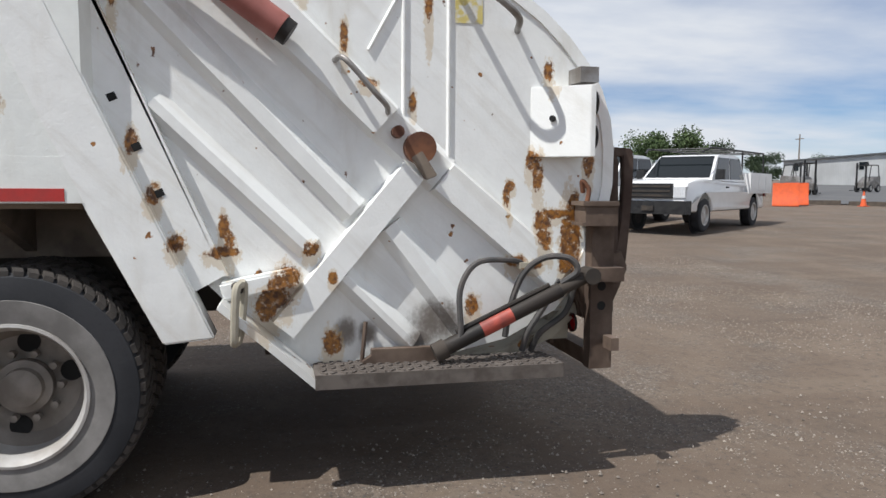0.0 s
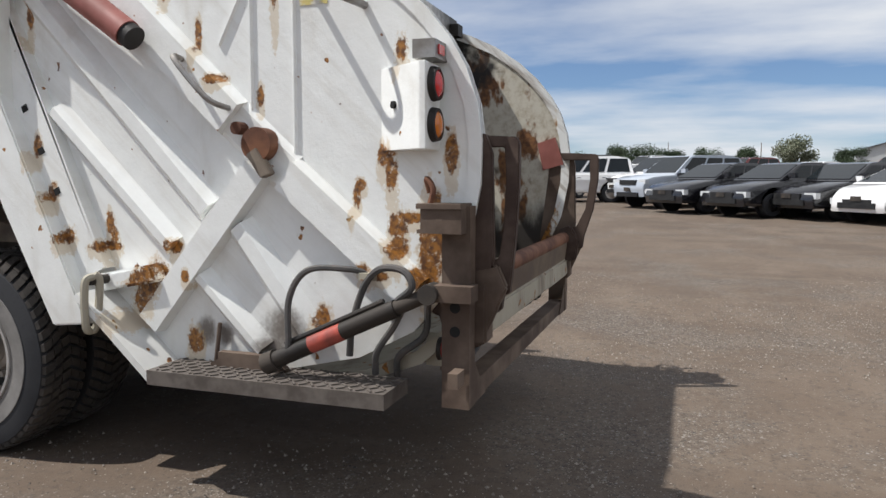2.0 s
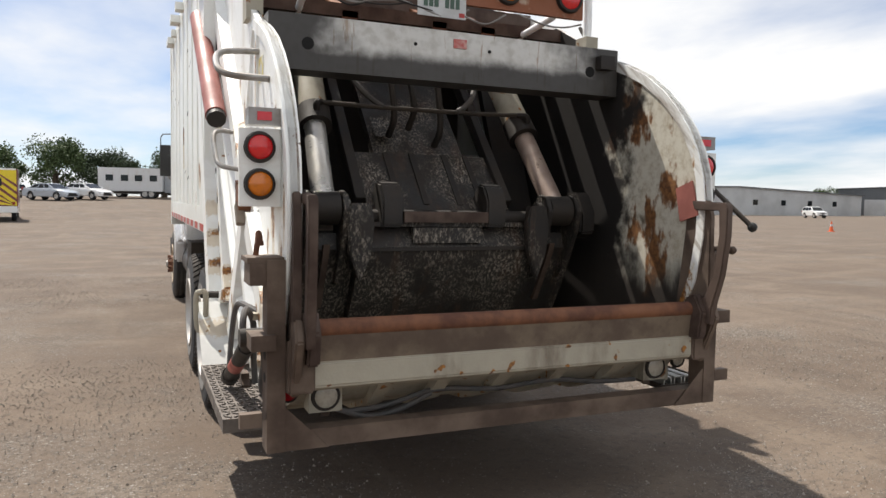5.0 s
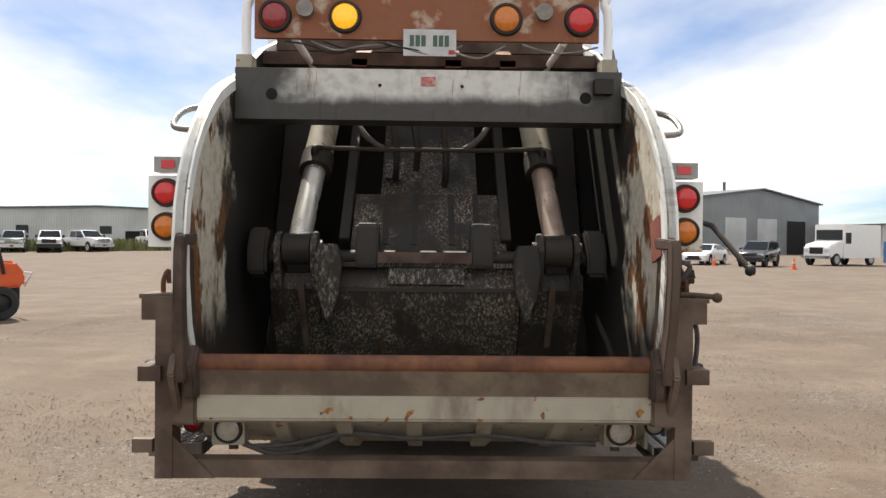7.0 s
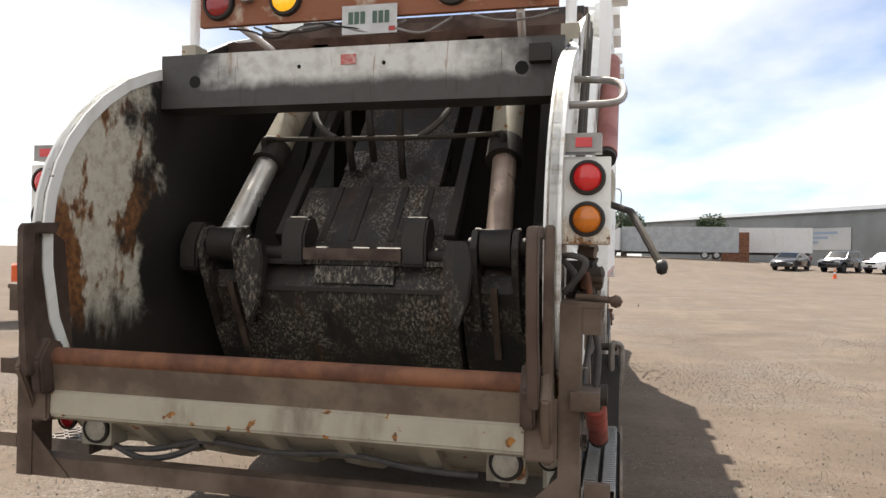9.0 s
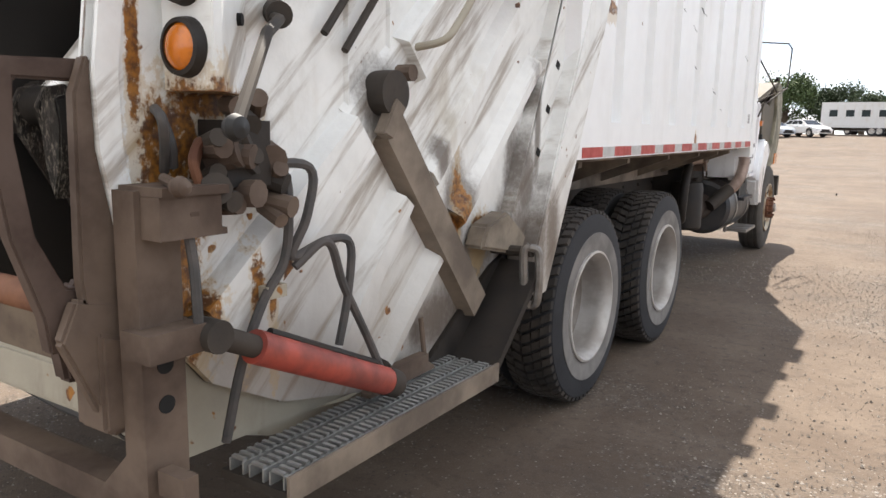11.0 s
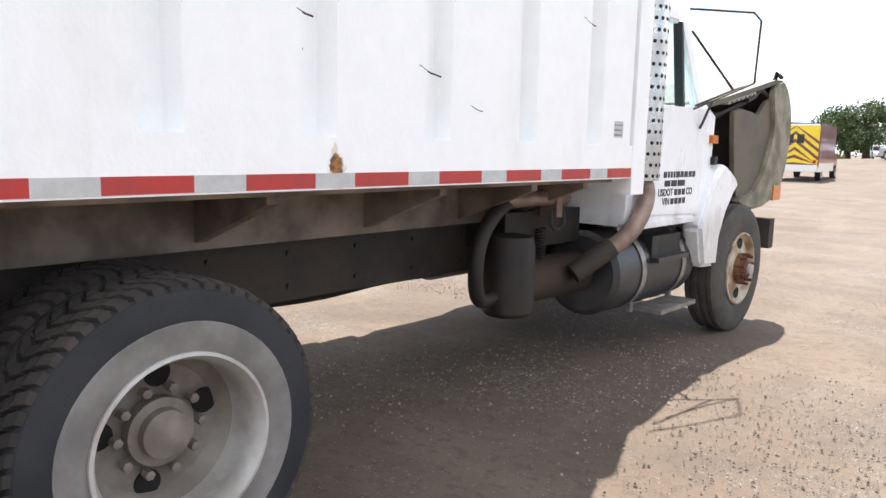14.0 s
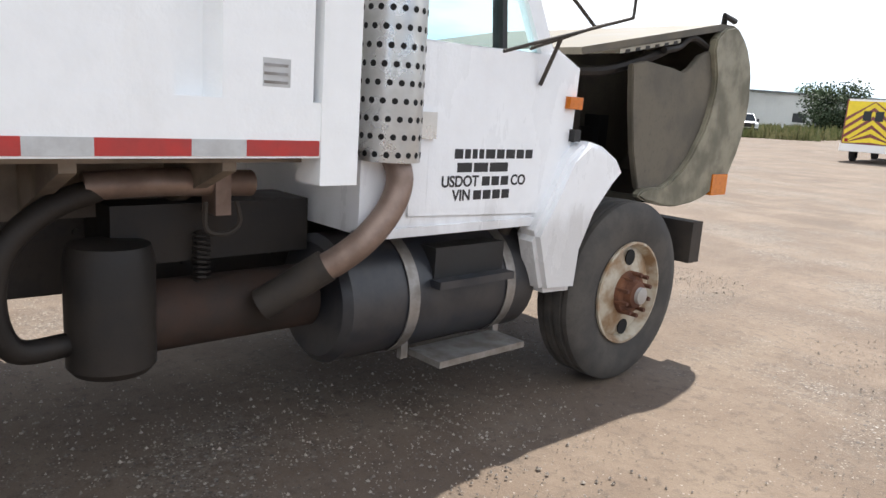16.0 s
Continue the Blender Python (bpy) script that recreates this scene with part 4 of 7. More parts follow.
        part("knuckle_plate", prism([(-0.44, 0.97), (-0.40, 1.06), (-0.22, 1.02), (-0.14, 0.88), (-0.19, 0.74), (-0.33, 0.72)], s * 1.10, s * 1.062, bevel=0.008), M_BROWN, pobj, "dusty brown knuckle plate")
        part("knuckle_hole", cyl((s * 1.10, -0.28, 0.84), (s * 1.1035, -0.28, 0.84), 0.026, n=14), M_HOLE, pobj)
        part("shelf_eye", lathe([(0.022, -0.012), (0.036, -0.012), (0.036, 0.012), (0.022, 0.012), (0.022, -0.012)], 16), M_BROWN, pobj, "", pose(s * 1.225, -0.21, 1.243, 0, 0, 90))
        part("chain_stub", tube([(s * 1.215, -0.16, 1.305), (s * 1.21, -0.17, 1.36), (s * 1.20, -0.14, 1.40), (s * 1.19, -0.15, 1.345)], 0.012, 8), M_RUST, pobj)
    for s in (-1, 1):
        part("sill_end_block", prism([(-0.40, 0.86), (-0.42, 1.0), (-0.36, 1.09), (-0.28, 1.06), (-0.27, 0.84)], s * 1.045, s * 0.99, bevel=0.01), M_DARKBROWN, truck, "black greasy sill end block")
    part("shelf_lever", tube([(1.17, -0.22, 1.318), (1.24, -0.26, 1.318), (1.30, -0.28, 1.312)], 0.012, 8), M_BROWN, truck, "short lever with ball end")
    part("lever_ball", lathe([(0.0, -0.024), (0.018, -0.016), (0.024, 0.0), (0.018, 0.016), (0.0, 0.024)], 14), M_BROWN, truck, "", pose(1.31, -0.285, 1.31))
    part("looped_hose", tube([(1.12, -0.18, 1.33), (1.18, -0.22, 1.40), (1.20, -0.24, 1.45), (1.15, -0.22, 1.47), (1.11, -0.18, 1.46), (1.16, -0.19, 1.40), (1.14, -0.17, 1.34)], 0.012, 8), M_HOSE, truck, "small looped black hose")
    part("post_hose", tube([(1.215, -0.20, 1.27), (1.235, -0.21, 1.20), (1.25, -0.21, 1.12), (1.245, -0.20, 1.0), (1.23, -0.19, 0.96)], 0.012, 8), M_HOSE, truck, "dark hose beside the post")
    part("bumper_tube", box(-1.118, 1.118, -0.30, -0.215, 0.49, 0.57, 0.008), M_BROWN, truck, "dusty brown rear bumper tube")
    part("rusty_patch_plate", prism([(-0.30, 1.50), (-0.16, 1.46), (-0.12, 1.64), (-0.24, 1.68)], 1.050, 1.062), M_PINK, truck)


def lamp_round(name, centre, r, material, parent, label, depth=0.025):
    x, y, z = centre
    part("lamp_ring", lathe([(r * 0.86, 0.0), (r * 0.9, depth * 1.1), (r * 1.08, depth), (r * 1.16, 0.0)], 28, "z"), M_DARK, parent, "", pose(x, y, z, 90, 0, 0))
    return part(name, lathe([(r * 0.93, 0.0), (r * 0.92, depth * 0.7), (r * 0.75, depth * 1.15), (r * 0.4, depth * 1.4), (0.0, depth * 1.5)], 28, "z"), material, parent, label, pose(x, y, z, 90, 0, 0))


def build_rear_lights():
    for s in (-1, 1):
        X = PANEL_X
        bm = prism([(s * X, 0.09), (s * (X + 0.005), 0.09), (s * 1.285, -0.14), (s * 1.285, -0.165), (s * 1.115, -0.165), (s * 1.10, -0.15)], 1.512, 1.84, "z", 0.006)
        b = part("tail_light_box", bm, M_LEFT if s < 0 else M_RIGHT, truck, "white wedge-shaped tail light box")
        lamp_round("stop_lens", (s * 1.20, -0.165, 1.762), 0.058, M_REDLIT, b, "round red stop light")
        lamp_round("turn_lens", (s * 1.20, -0.165, 1.607), 0.058, M_AMBER, b, "round amber turn light")
        part("bracket_hole", cyl((s * 1.170, 0.0, 1.69), (s * 1.186, 0.01, 1.69), 0.015), M_HOLE, b)
        mk = part("marker_light", box(min(s * 1.10, s * 1.25), max(s * 1.10, s * 1.25), -0.19, -0.10, 1.855, 1.925, 0.018), M_STEELGREY, truck, "chrome marker light with red lens")
        part("marker_lens", box(min(s * 1.155, s * 1.215), max(s * 1.155, s * 1.215), -0.197, -0.192, 1.872, 1.908, 0.002), M_REDLIT, mk, "lit red lens")
        wb = part("work_light", box(min(s * 0.835, s * 0.985), max(s * 0.835, s * 0.985), -0.17, -0.06, 0.60, 0.745, 0.012), M_CREAM, truck, "dusty square work light")
        lamp_round("work_lens", (s * 0.91, -0.17, 0.672), 0.058, M_CLEAR, wb, "dusty clear lens", 0.012)
        part("light_hanger", box(s * 0.90 - 0.02, s * 0.90 + 0.02, -0.12, -0.10, 0.565, 0.605), M_BROWN, truck)
        lamp_round("side_marker", (s * 1.075, -0.15, 0.70), 0.042, M_RED if s < 0 else M_CLEAR, truck, "small round red marker" if s < 0 else "small round clear marker", 0.015)
    # light bar over the tailgate
    bar = part("light_bar", box(-1.03, 1.00, 0.765, 0.80, 2.735, 2.995, 0.004), M_RUSTW, truck, "rust-eaten white light bar panel")
    part("hoop", tube([(-1.085, 0.80, 2.60), (-1.085, 0.80, 2.86), (-1.07, 0.80, 2.96), (-0.98, 0.80, 3.025), (0, 0.80, 3.03), (0.95, 0.80, 3.025), (1.04, 0.80, 2.96), (1.06, 0.80, 2.86), (1.06, 0.80, 2.60)], 0.028, 12), M_BODY, bar, "white tubular hoop")
    for x in (-1.085, 1.06):
        part("hoop_foot", box(x - 0.045, x + 0.045, 0.74, 0.86, 2.50, 2.63, 0.008), M_CREAM, bar)
    for x, mat, lab in ((-0.91, M_RED, "large round red light"), (-0.50, M_AMBERLIT, "large round lit amber light"), (0.45, M_AMBER, "large round amber light"), (0.89, M_REDLIT, "large round red light")):
        lamp_round("flasher_lens", (x, 0.765, 2.862), 0.085, mat, bar, lab)
    for x in (-0.73, 0.67):
        part("sensor", cyl((x, 0.72, 2.90), (x, 0.766, 2.90), 0.05), M_STEELGREY, bar, "small grey round lamp")
    plate = part("number_plate", box(-0.155, 0.155, 0.738, 0.742, 2.635, 2.79, 0.001), M_REFW, bar, "dented number plate")
    for i in range(7):
        if i != 3:
            part("plate_bar", box(-0.118 + 0.034 * i, -0.092 + 0.034 * i, 0.7355, 0.7375, 2.69, 2.755), plain("plate_ink", (0.05, 0.10, 0.07), (0.06, 0.1, 0.08), 0.5), plate)
    part("plate_sticker", box(0.11, 0.145, 0.7355, 0.7375, 2.645, 2.67), M_REFR, plate)
    for i in range(7):
        rr = random.Random(300 + i)
        x = rr.uniform(-0.9, 0.6)
        part("loose_wire", tube([(x, 0.78, 2.72), (x + 0.15, 0.74, 2.67 + rr.uniform(-0.03, 0.02)), (x + 0.3, 0.75, 2.66 + rr.uniform(-0.03, 0.04)), (x + 0.45, 0.78, 2.71)], 0.006, 5), M_DARK if i % 2 else M_STEELGREY, bar)
    for s in (-1, 1):
        part("hoop_strut", cyl((s * 0.80, 0.80, 2.74), (s * 0.72, 1.6, 2.62), 0.022), M_BODY, bar)
    # tailgate roof behind the beam
    for y, z in ((1.18, 2.72), (1.62, 2.92), (2.35, 3.20)):
        part("top_cross_bar", box(-1.07, 1.07, y - 0.05, y + 0.05, z - 0.05, z + 0.03, 0.006), M_DARKBROWN, truck, "rusty top cross bar")
    for x in (-0.45, 0.15, 0.5):
        part("top_runner", prism([(1.13, 2.66), (2.4, 3.18), (2.4, 3.23), (1.13, 2.71)], x - 0.05, x + 0.05), M_RUST, truck)
    # unseen plate, added to shade the middle of the slide panel
    part("sun_block_plate", prism([(1.60, 2.86), (2.85, 3.36), (2.85, 3.38), (1.60, 2.88)], -0.56, 0.10), M_DARK, truck, "added dark plate blocking the sun over the packer")
    part("upper_cross_tube", cyl((-1.07, 0.98, 2.48), (1.07, 0.98, 2.48), 0.05), M_RUST, truck)


def build_packer():
    # slide panel climbing forward, with the hinged blade hanging below it
    part("slide_panel", prism([(0.70, 1.49), (1.02, 1.84), (1.08, 1.79), (0.76, 1.44)], -0.45, 0.46), M_PACK, truck, "oily scraped packer slide panel")
    part("slide_top", prism([(1.05, 1.80), (1.70, 2.50), (1.74, 2.46), (1.09, 1.76)], -0.30, 0.31), M_PACK, truck, "oily upper slide plate")
    for x in (-0.49, 0.46):
        part("slide_rail", prism([(0.72, 1.56), (1.62, 2.56), (1.68, 2.50), (0.78, 1.50)], x - 0.03, x + 0.03, bevel=0.004), M_DARK, truck, "greasy slide rail")
    for x in (-0.25, -0.08, 0.14, 0.29):
        part("slide_rib", prism([(0.73, 1.53), (1.01, 1.845), (1.025, 1.83), (0.75, 1.515)], x - 0.018, x + 0.018), M_DARK, truck)
    # dappled sunlight from the top gaps, painted as pale patches
    for x0, x1, y0 in ((-0.40, -0.28, 0.84), (0.18, 0.30, 0.86), (-0.28, -0.16, 1.12)):
        part("sun_patch", prism([(y0, y0 * 1.094 + 0.726), (y0 + 0.12, (y0 + 0.12) * 1.094 + 0.726), (y0 + 0.122, (y0 + 0.12) * 1.094 + 0.722), (y0 + 0.002, y0 * 1.094 + 0.722)], x0, x1), M_SCRAPED_SUNLIT, truck, "pale patch painted as sunlight on the slide panel")
    part("hinge_shaft", cyl((-1.0, 0.68, 1.45), (1.0, 0.68, 1.45), 0.045), M_DARK, truck, "oily hinge shaft")
    for x in (-0.965, 0.965):
        part("shaft_bearing", prism([(0.58, 1.36), (0.58, 1.50), (0.66, 1.62), (0.80, 1.62), (0.84, 1.40), (0.72, 1.32)], x - 0.055, x + 0.055, bevel=0.015), M_DARK, truck, "greasy shaft bearing block")
    for x in (-0.345, 0.31):
        part("hinge_lug", prism([(0.575, 1.40), (0.57, 1.55), (0.63, 1.645), (0.72, 1.66), (0.80, 1.55), (0.72, 1.38)], x - 0.065, x + 0.065, bevel=0.012), M_DARK, truck, "thick hinge lug")
    part("lip_bar", box(-0.28, 0.25, 0.565, 0.61, 1.425, 1.487, 0.012), M_DARKBROWN, truck, "rust-brown lip bar")
    part("lip_band", box(-0.52, 0.50, 0.60, 0.66, 1.40, 1.425, 0.004), M_SCRAPED_SUNLIT, truck)
    part("blade_pad", box(-0.22, 0.21, 0.58, 0.62, 1.305, 1.395, 0.006), M_SCRAPED_SUNLIT, truck, "scraped bright blade pad")
    part("blade", prism([(0.66, 1.40), (0.585, 1.285), (0.60, 1.20), (0.70, 1.0), (0.95, 0.66), (1.03, 0.66), (0.82, 1.05), (0.74, 1.40)], -0.54, 0.53), M_PACK, truck, "scraped oily packer blade")
    part("blade_edge", box(-0.54, 0.53, 0.572, 0.60, 1.262, 1.284, 0.003), M_DARK, truck)
    for s in (-1, 1):
        wing = [(0.66, 1.36), (0.64, 1.27), (0.78, 1.0), (1.0, 0.66), (1.06, 0.66), (0.86, 1.05), (0.76, 1.36)]
        part("blade_wing", prism(wing, s * 0.545, s * 0.90), M_PACK, truck, "oily angled blade wing")
        part("wing_rib", prism([(0.60, 1.30), (0.62, 1.24), (0.80, 0.92), (0.86, 0.94), (0.70, 1.28)], s * 0.70, s * 0.735), M_DARKBROWN, truck)
        plate = [(s * 0.555 + a, z) for a, z in ((-0.075, 1.42), (-0.055, 1.53), (0.055, 1.53), (0.08, 1.42), (0.06, 1.24), (0.0, 1.09), (-0.06, 1.26))]
        part("blade_wedge", prism(plate, 0.50, 0.56, "y", 0.008), M_PACK, truck, "worn tapered wedge plate")
        for dx in (-0.10, 0.10):
            part("clevis_plate", prism([(0.49, 1.50), (0.53, 1.58), (0.62, 1.60), (0.72, 1.50), (0.74, 1.30), (0.80, 1.05), (0.68, 1.08), (0.52, 1.36)], s * 0.735 + dx - 0.016, s * 0.735 + dx + 0.016, bevel=0.004), M_PACK, truck, "worn clevis plate")
        part("clevis_pin", cyl((s * 0.735 - 0.14, 0.60, 1.50), (s * 0.735 + 0.14, 0.60, 1.50), 0.05), M_DARK, truck)
        part("rod_eye", cyl((s * 0.735 - 0.075, 0.60, 1.50), (s * 0.735 + 0.075, 0.60, 1.50), 0.092, n=20), M_DARK, truck, "black rod eye")
        part("packer_rod", cyl((s * 0.735, 0.62, 1.53), (s * 0.70, 1.02, 2.03), 0.066, n=20), M_CHROME if s < 0 else M_ROD, truck, "bright chromed packer rod" if s < 0 else "dull cream-stained packer rod")
        part("packer_cylinder", cyl((s * 0.70, 1.00, 2.005), (s * 0.66, 1.55, 2.66), 0.088, n=20), M_CREAM, truck, "grimy packer cylinder barrel")
        part("gland", cyl((s * 0.70, 0.97, 1.97), (s * 0.695, 1.06, 2.075), 0.100, n=20), M_DARK, truck)
        part("pipe_elbow", tube([(s * 0.66, 0.98, 2.12), (s * 0.70, 0.93, 2.11), (s * 0.70, 0.95, 2.04)], 0.020, 8), M_DARK, truck)
    part("hydraulic_pipe", tube([(-0.66, 0.98, 2.12), (-0.3, 0.98, 2.115), (0.3, 0.98, 2.115), (0.66, 0.98, 2.125)], 0.014, 8), M_CHASSIS, truck, "oily hydraulic cross pipe")
    for x, dx in ((-0.50, 0.22), (0.42, -0.20)):
        part("hydraulic_hose", tube([(x, 1.15, 2.40), (x + dx * 0.35, 1.03, 2.24), (x + dx * 0.7, 0.99, 2.16), (x + dx, 0.98, 2.12)], 0.019, 8), M_HOSE, truck, "oily hydraulic hose")
    for x, z0 in ((-0.21, 1.95), (-0.08, 2.0), (0.10, 1.9)):
        part("hydraulic_hose", tube([(x, 1.08, z0), (x + 0.01, 1.0, z0 + 0.12), (x - 0.01, 1.02, 2.3), (x, 1.15, 2.5)], 0.022, 8), M_DARK, truck, "thick black hydraulic hose")
    for x in (-0.16, 0.04, 0.22):
        part("inner_channel", box(x - 0.03, x + 0.03, 1.62, 1.68, 2.0, 2.85), M_DARK, truck)
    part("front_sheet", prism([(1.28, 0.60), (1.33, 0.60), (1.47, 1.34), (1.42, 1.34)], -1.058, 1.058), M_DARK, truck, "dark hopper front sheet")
    # dark rear opening of the body; covers added above it to block the sun
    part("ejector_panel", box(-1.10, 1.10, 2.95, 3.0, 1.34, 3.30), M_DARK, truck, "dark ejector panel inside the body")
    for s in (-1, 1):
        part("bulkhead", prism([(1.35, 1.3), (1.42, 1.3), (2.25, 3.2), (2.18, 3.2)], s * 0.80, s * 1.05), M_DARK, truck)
        # unseen cover, added to keep sunlight off the hopper sides
        part("side_sun_block", prism([(1.75, 2.92), (2.85, 3.36), (2.85, 3.38), (1.75, 2.94)], s * 0.58, s * 1.06), M_DARK, truck, "added dark side plate blocking the sun")
    part("mid_sun_block", prism([(1.70, 2.90), (2.85, 3.36), (2.85, 3.38), (1.70, 2.92)], 0.12, 0.565), M_DARK, truck)


def build_steps():
    # left riding step with a diamond tread
    x0, x1 = -1.335, -1.08
    st = part("riding_step", box(x0, x1, -0.01, 1.12, 0.498, 0.562, 0.004), M_STEP, truck, "dusty brown steel riding step")
    lug = add_box(bmesh.new(), -0.018, 0.018, -0.005, 0.005, 0, 0.006)
    lug = finish(lug, "tread_lug", M_STEP)
    for i in range(26):
        for j in range(6):
            part("tread_lug", lug, None, st, "", pose(x0 + 0.025 + j * 0.041, 0.02 + i * 0.0425, 0.562, 0, 0, 45 if (i + j) % 2 else -45))
    # right step with a bright serrated grating
    st = part("riding_step", box(1.09, 1.333, -0.018, 1.098, 0.49, 0.515, 0.003), M_CHASSIS, truck, "bright serrated grating riding step")
    part("step_edge", box(1.335, 1.345, -0.02, 1.10, 0.488, 0.56, 0.002), M_WOODSILL, st, "dirty cream step edge")
    bar = add_box(bmesh.new(), -0.003, 0.003, -0.55, 0.55, 0, 0.035)
    bar = finish(bar, "grating_bar", M_GRATE)
    for k in range(3):
        for x in (1.115 + 0.075 * k, 1.165 + 0.075 * k):
            part("grating_bar", bar, None, st, "", pose(x, 0.54, 0.515))
    tooth = finish(add_box(bmesh.new(), -0.023, 0.023, -0.006, 0.006, 0, 0.008), "grating_tooth", M_GRATE)
    for k in range(3):
        for i in range(40):
            part("grating_tooth", tooth, None, st, "", pose(1.14 + 0.075 * k, 0.0 + i * 0.0275, 0.55))
    part("lower_skirt", prism([(-0.10, 0.57), (1.12, 0.517), (1.12, 0.72), (0.30, 0.80), (-0.10, 0.94)], 1.045, 1.06), M_CREAM, truck, "dirty cream skirt below the tailgate side")
    # step-side hydraulic cylinders and hoses
    for s in (-1, 1):
        a, b = Vector((s * 1.235, -0.17, 0.955)), Vector((s * 1.235, 0.57, 0.615))
        d = (b - a).normalized()
        cylp = part("step_cylinder", cyl(a + d * 0.16, b - d * 0.03, 0.037 if s < 0 else 0.045, n=18), M_DARK if s < 0 else M_REDCYL, truck, "black hydraulic cylinder with a red label" if s < 0 else "scuffed red hydraulic cylinder")
        part("rod_end", cyl(a - d * 0.02, a + d * 0.17, 0.030, n=14), M_CHASSIS, cylp)
        part("rod_eye", cyl((s * 1.19, -0.17, 0.955), (s * 1.285, -0.17, 0.955), 0.04, n=16), M_CHASSIS, cylp)
        part("end_cap", cyl(b - d * 0.05, b + d * 0.01, 0.046, n=16), M_CHASSIS, cylp)
        if s < 0:
            part("red_label", cyl(a + d * 0.42, a + d * 0.58, 0.0378, n=18), M_REDCYL, cylp, "red label band")
        part("port_pipe", cyl(a + d * 0.22 + Vector((s * 0.0, 0, 0.05)), b - d * 0.1 + Vector((0, 0, 0.05)), 0.012, n=8), M_DARK, cylp)
        part("cylinder_mount", prism([(0.52, 0.563), (0.90, 0.563), (0.90, 0.575), (0.86, 0.60), (0.86, 0.63), (0.55, 0.63), (0.55, 0.60), (0.52, 0.575)], s * 1.14, s * 1.18), M_BROWN, truck)
        part("mount_stay", cyl((s * 1.14, 0.90, 0.565), (s * 1.13, 0.88, 0.75), 0.010, n=8), M_BROWN, truck)
    part("hydraulic_hose", tube([(-1.235, 0.50, 0.66), (-1.25, 0.46, 0.70), (-1.235, 0.46, 0.90), (-1.22, 0.38, 1.02), (-1.19, 0.22, 1.03), (-1.15, 0.13, 1.01)], 0.014, 8), M_HOSE, truck, "grey hydraulic hose loop")
    part("hydraulic_hose", tube([(-1.235, -0.03, 0.92), (-1.26, -0.10, 0.98), (-1.25, -0.06, 1.04), (-1.22, 0.05, 1.04), (-1.18, 0.14, 0.96), (-1.17, 0.20, 0.80), (-1.16, 0.22, 0.66)], 0.015, 8), M_HOSE, truck, "grey hydraulic hose loop")
    part("hydraulic_hose", tube([(-1.17, -0.05, 0.93), (-1.15, 0.02, 0.80), (-1.15, 0.10, 0.68), (-1.12, 0.12, 0.58)], 0.015, 8), M_HOSE, truck)
    part("hydraulic_hose", tube([(-1.16, -0.13, 0.90), (-1.12, -0.1, 0.76), (-1.10, 0.02, 0.66), (-1.05, 0.05, 0.56)], 0.015, 8), M_HOSE, truck)
    part("hose_clamp", box(-1.19, -1.14, 0.09, 0.16, 0.985, 1.015, 0.004), M_CREAM, truck)
    for pts in ([(1.13, 0.05, 1.33), (1.20, 0.12, 1.32), (1.21, 0.13, 1.20), (1.20, 0.12, 1.08), (1.19, 0.05, 0.98), (1.18, -0.02, 0.82), (1.15, -0.05, 0.62)],
                [(1.20, 0.00, 1.34), (1.22, 0.20, 1.33), (1.22, 0.19, 1.20), (1.20, 0.15, 1.09), (1.21, 0.28, 1.12), (1.22, 0.37, 1.10), (1.22, 0.36, 0.95), (1.21, 0.33, 0.80)],
                [(1.20, 0.16, 1.06), (1.23, 0.26, 1.12), (1.22, 0.34, 0.98), (1.22, 0.45, 0.80), (1.23, 0.52, 0.66)]):
        part("hydraulic_hose", tube(pts, 0.013, 8), M_HOSE, truck, "dark hydraulic hose")
    part("valve_block", box(1.12, 1.22, -0.08, 0.06, 1.29, 1.45, 0.015), M_DARK, truck, "greasy hydraulic valve block")
    for i in range(22):
        rr = random.Random(70 + i)
        y, z = rr.uniform(-0.13, 0.13), rr.uniform(1.22, 1.50)
        part("valve_fitting", cyl((1.17, y, z), (1.17 + rr.uniform(0.05, 0.09), y + rr.uniform(-0.04, 0.04), z + rr.uniform(-0.03, 0.03)), rr.uniform(0.018, 0.042), n=10), M_CHASSIS if i % 2 else M_BROWN, truck)
    part("hose_clip", box(1.165, 1.20, 0.06, 0.13, 0.985, 1.02, 0.004), M_CREAM, truck)
    lever = part("control_lever", tube([(1.13, 0.16, 1.72), (1.22, 0.10, 1.70), (1.36, -0.08, 1.64), (1.46, -0.26, 1.445)], 0.014, 8, False), M_CHASSIS, truck, "bent control lever with black knob")
    part("knob", lathe([(0.0, -0.022), (0.022, -0.016), (0.028, 0.0), (0.022, 0.016), (0.0, 0.022)], 16), M_BLACK, lever, "black knob", pose(1.465, -0.27, 1.435))
    part("lever_boss", cyl((1.10, 0.20, 1.74), (1.17, 0.15, 1.72), 0.035), M_CHASSIS, lever)
    for p, q in (((1.135, 0.25, 1.80), (1.135, 1.0, 2.75)), ((1.135, 0.36, 1.70), (1.135, 1.3, 2.8)), ((1.135, 0.45, 1.66), (1.135, 1.42, 2.8))):
        part("hydraulic_pipe", cyl(p, q, 0.012, n=8), M_CHASSIS, truck, "steel hydraulic pipe")


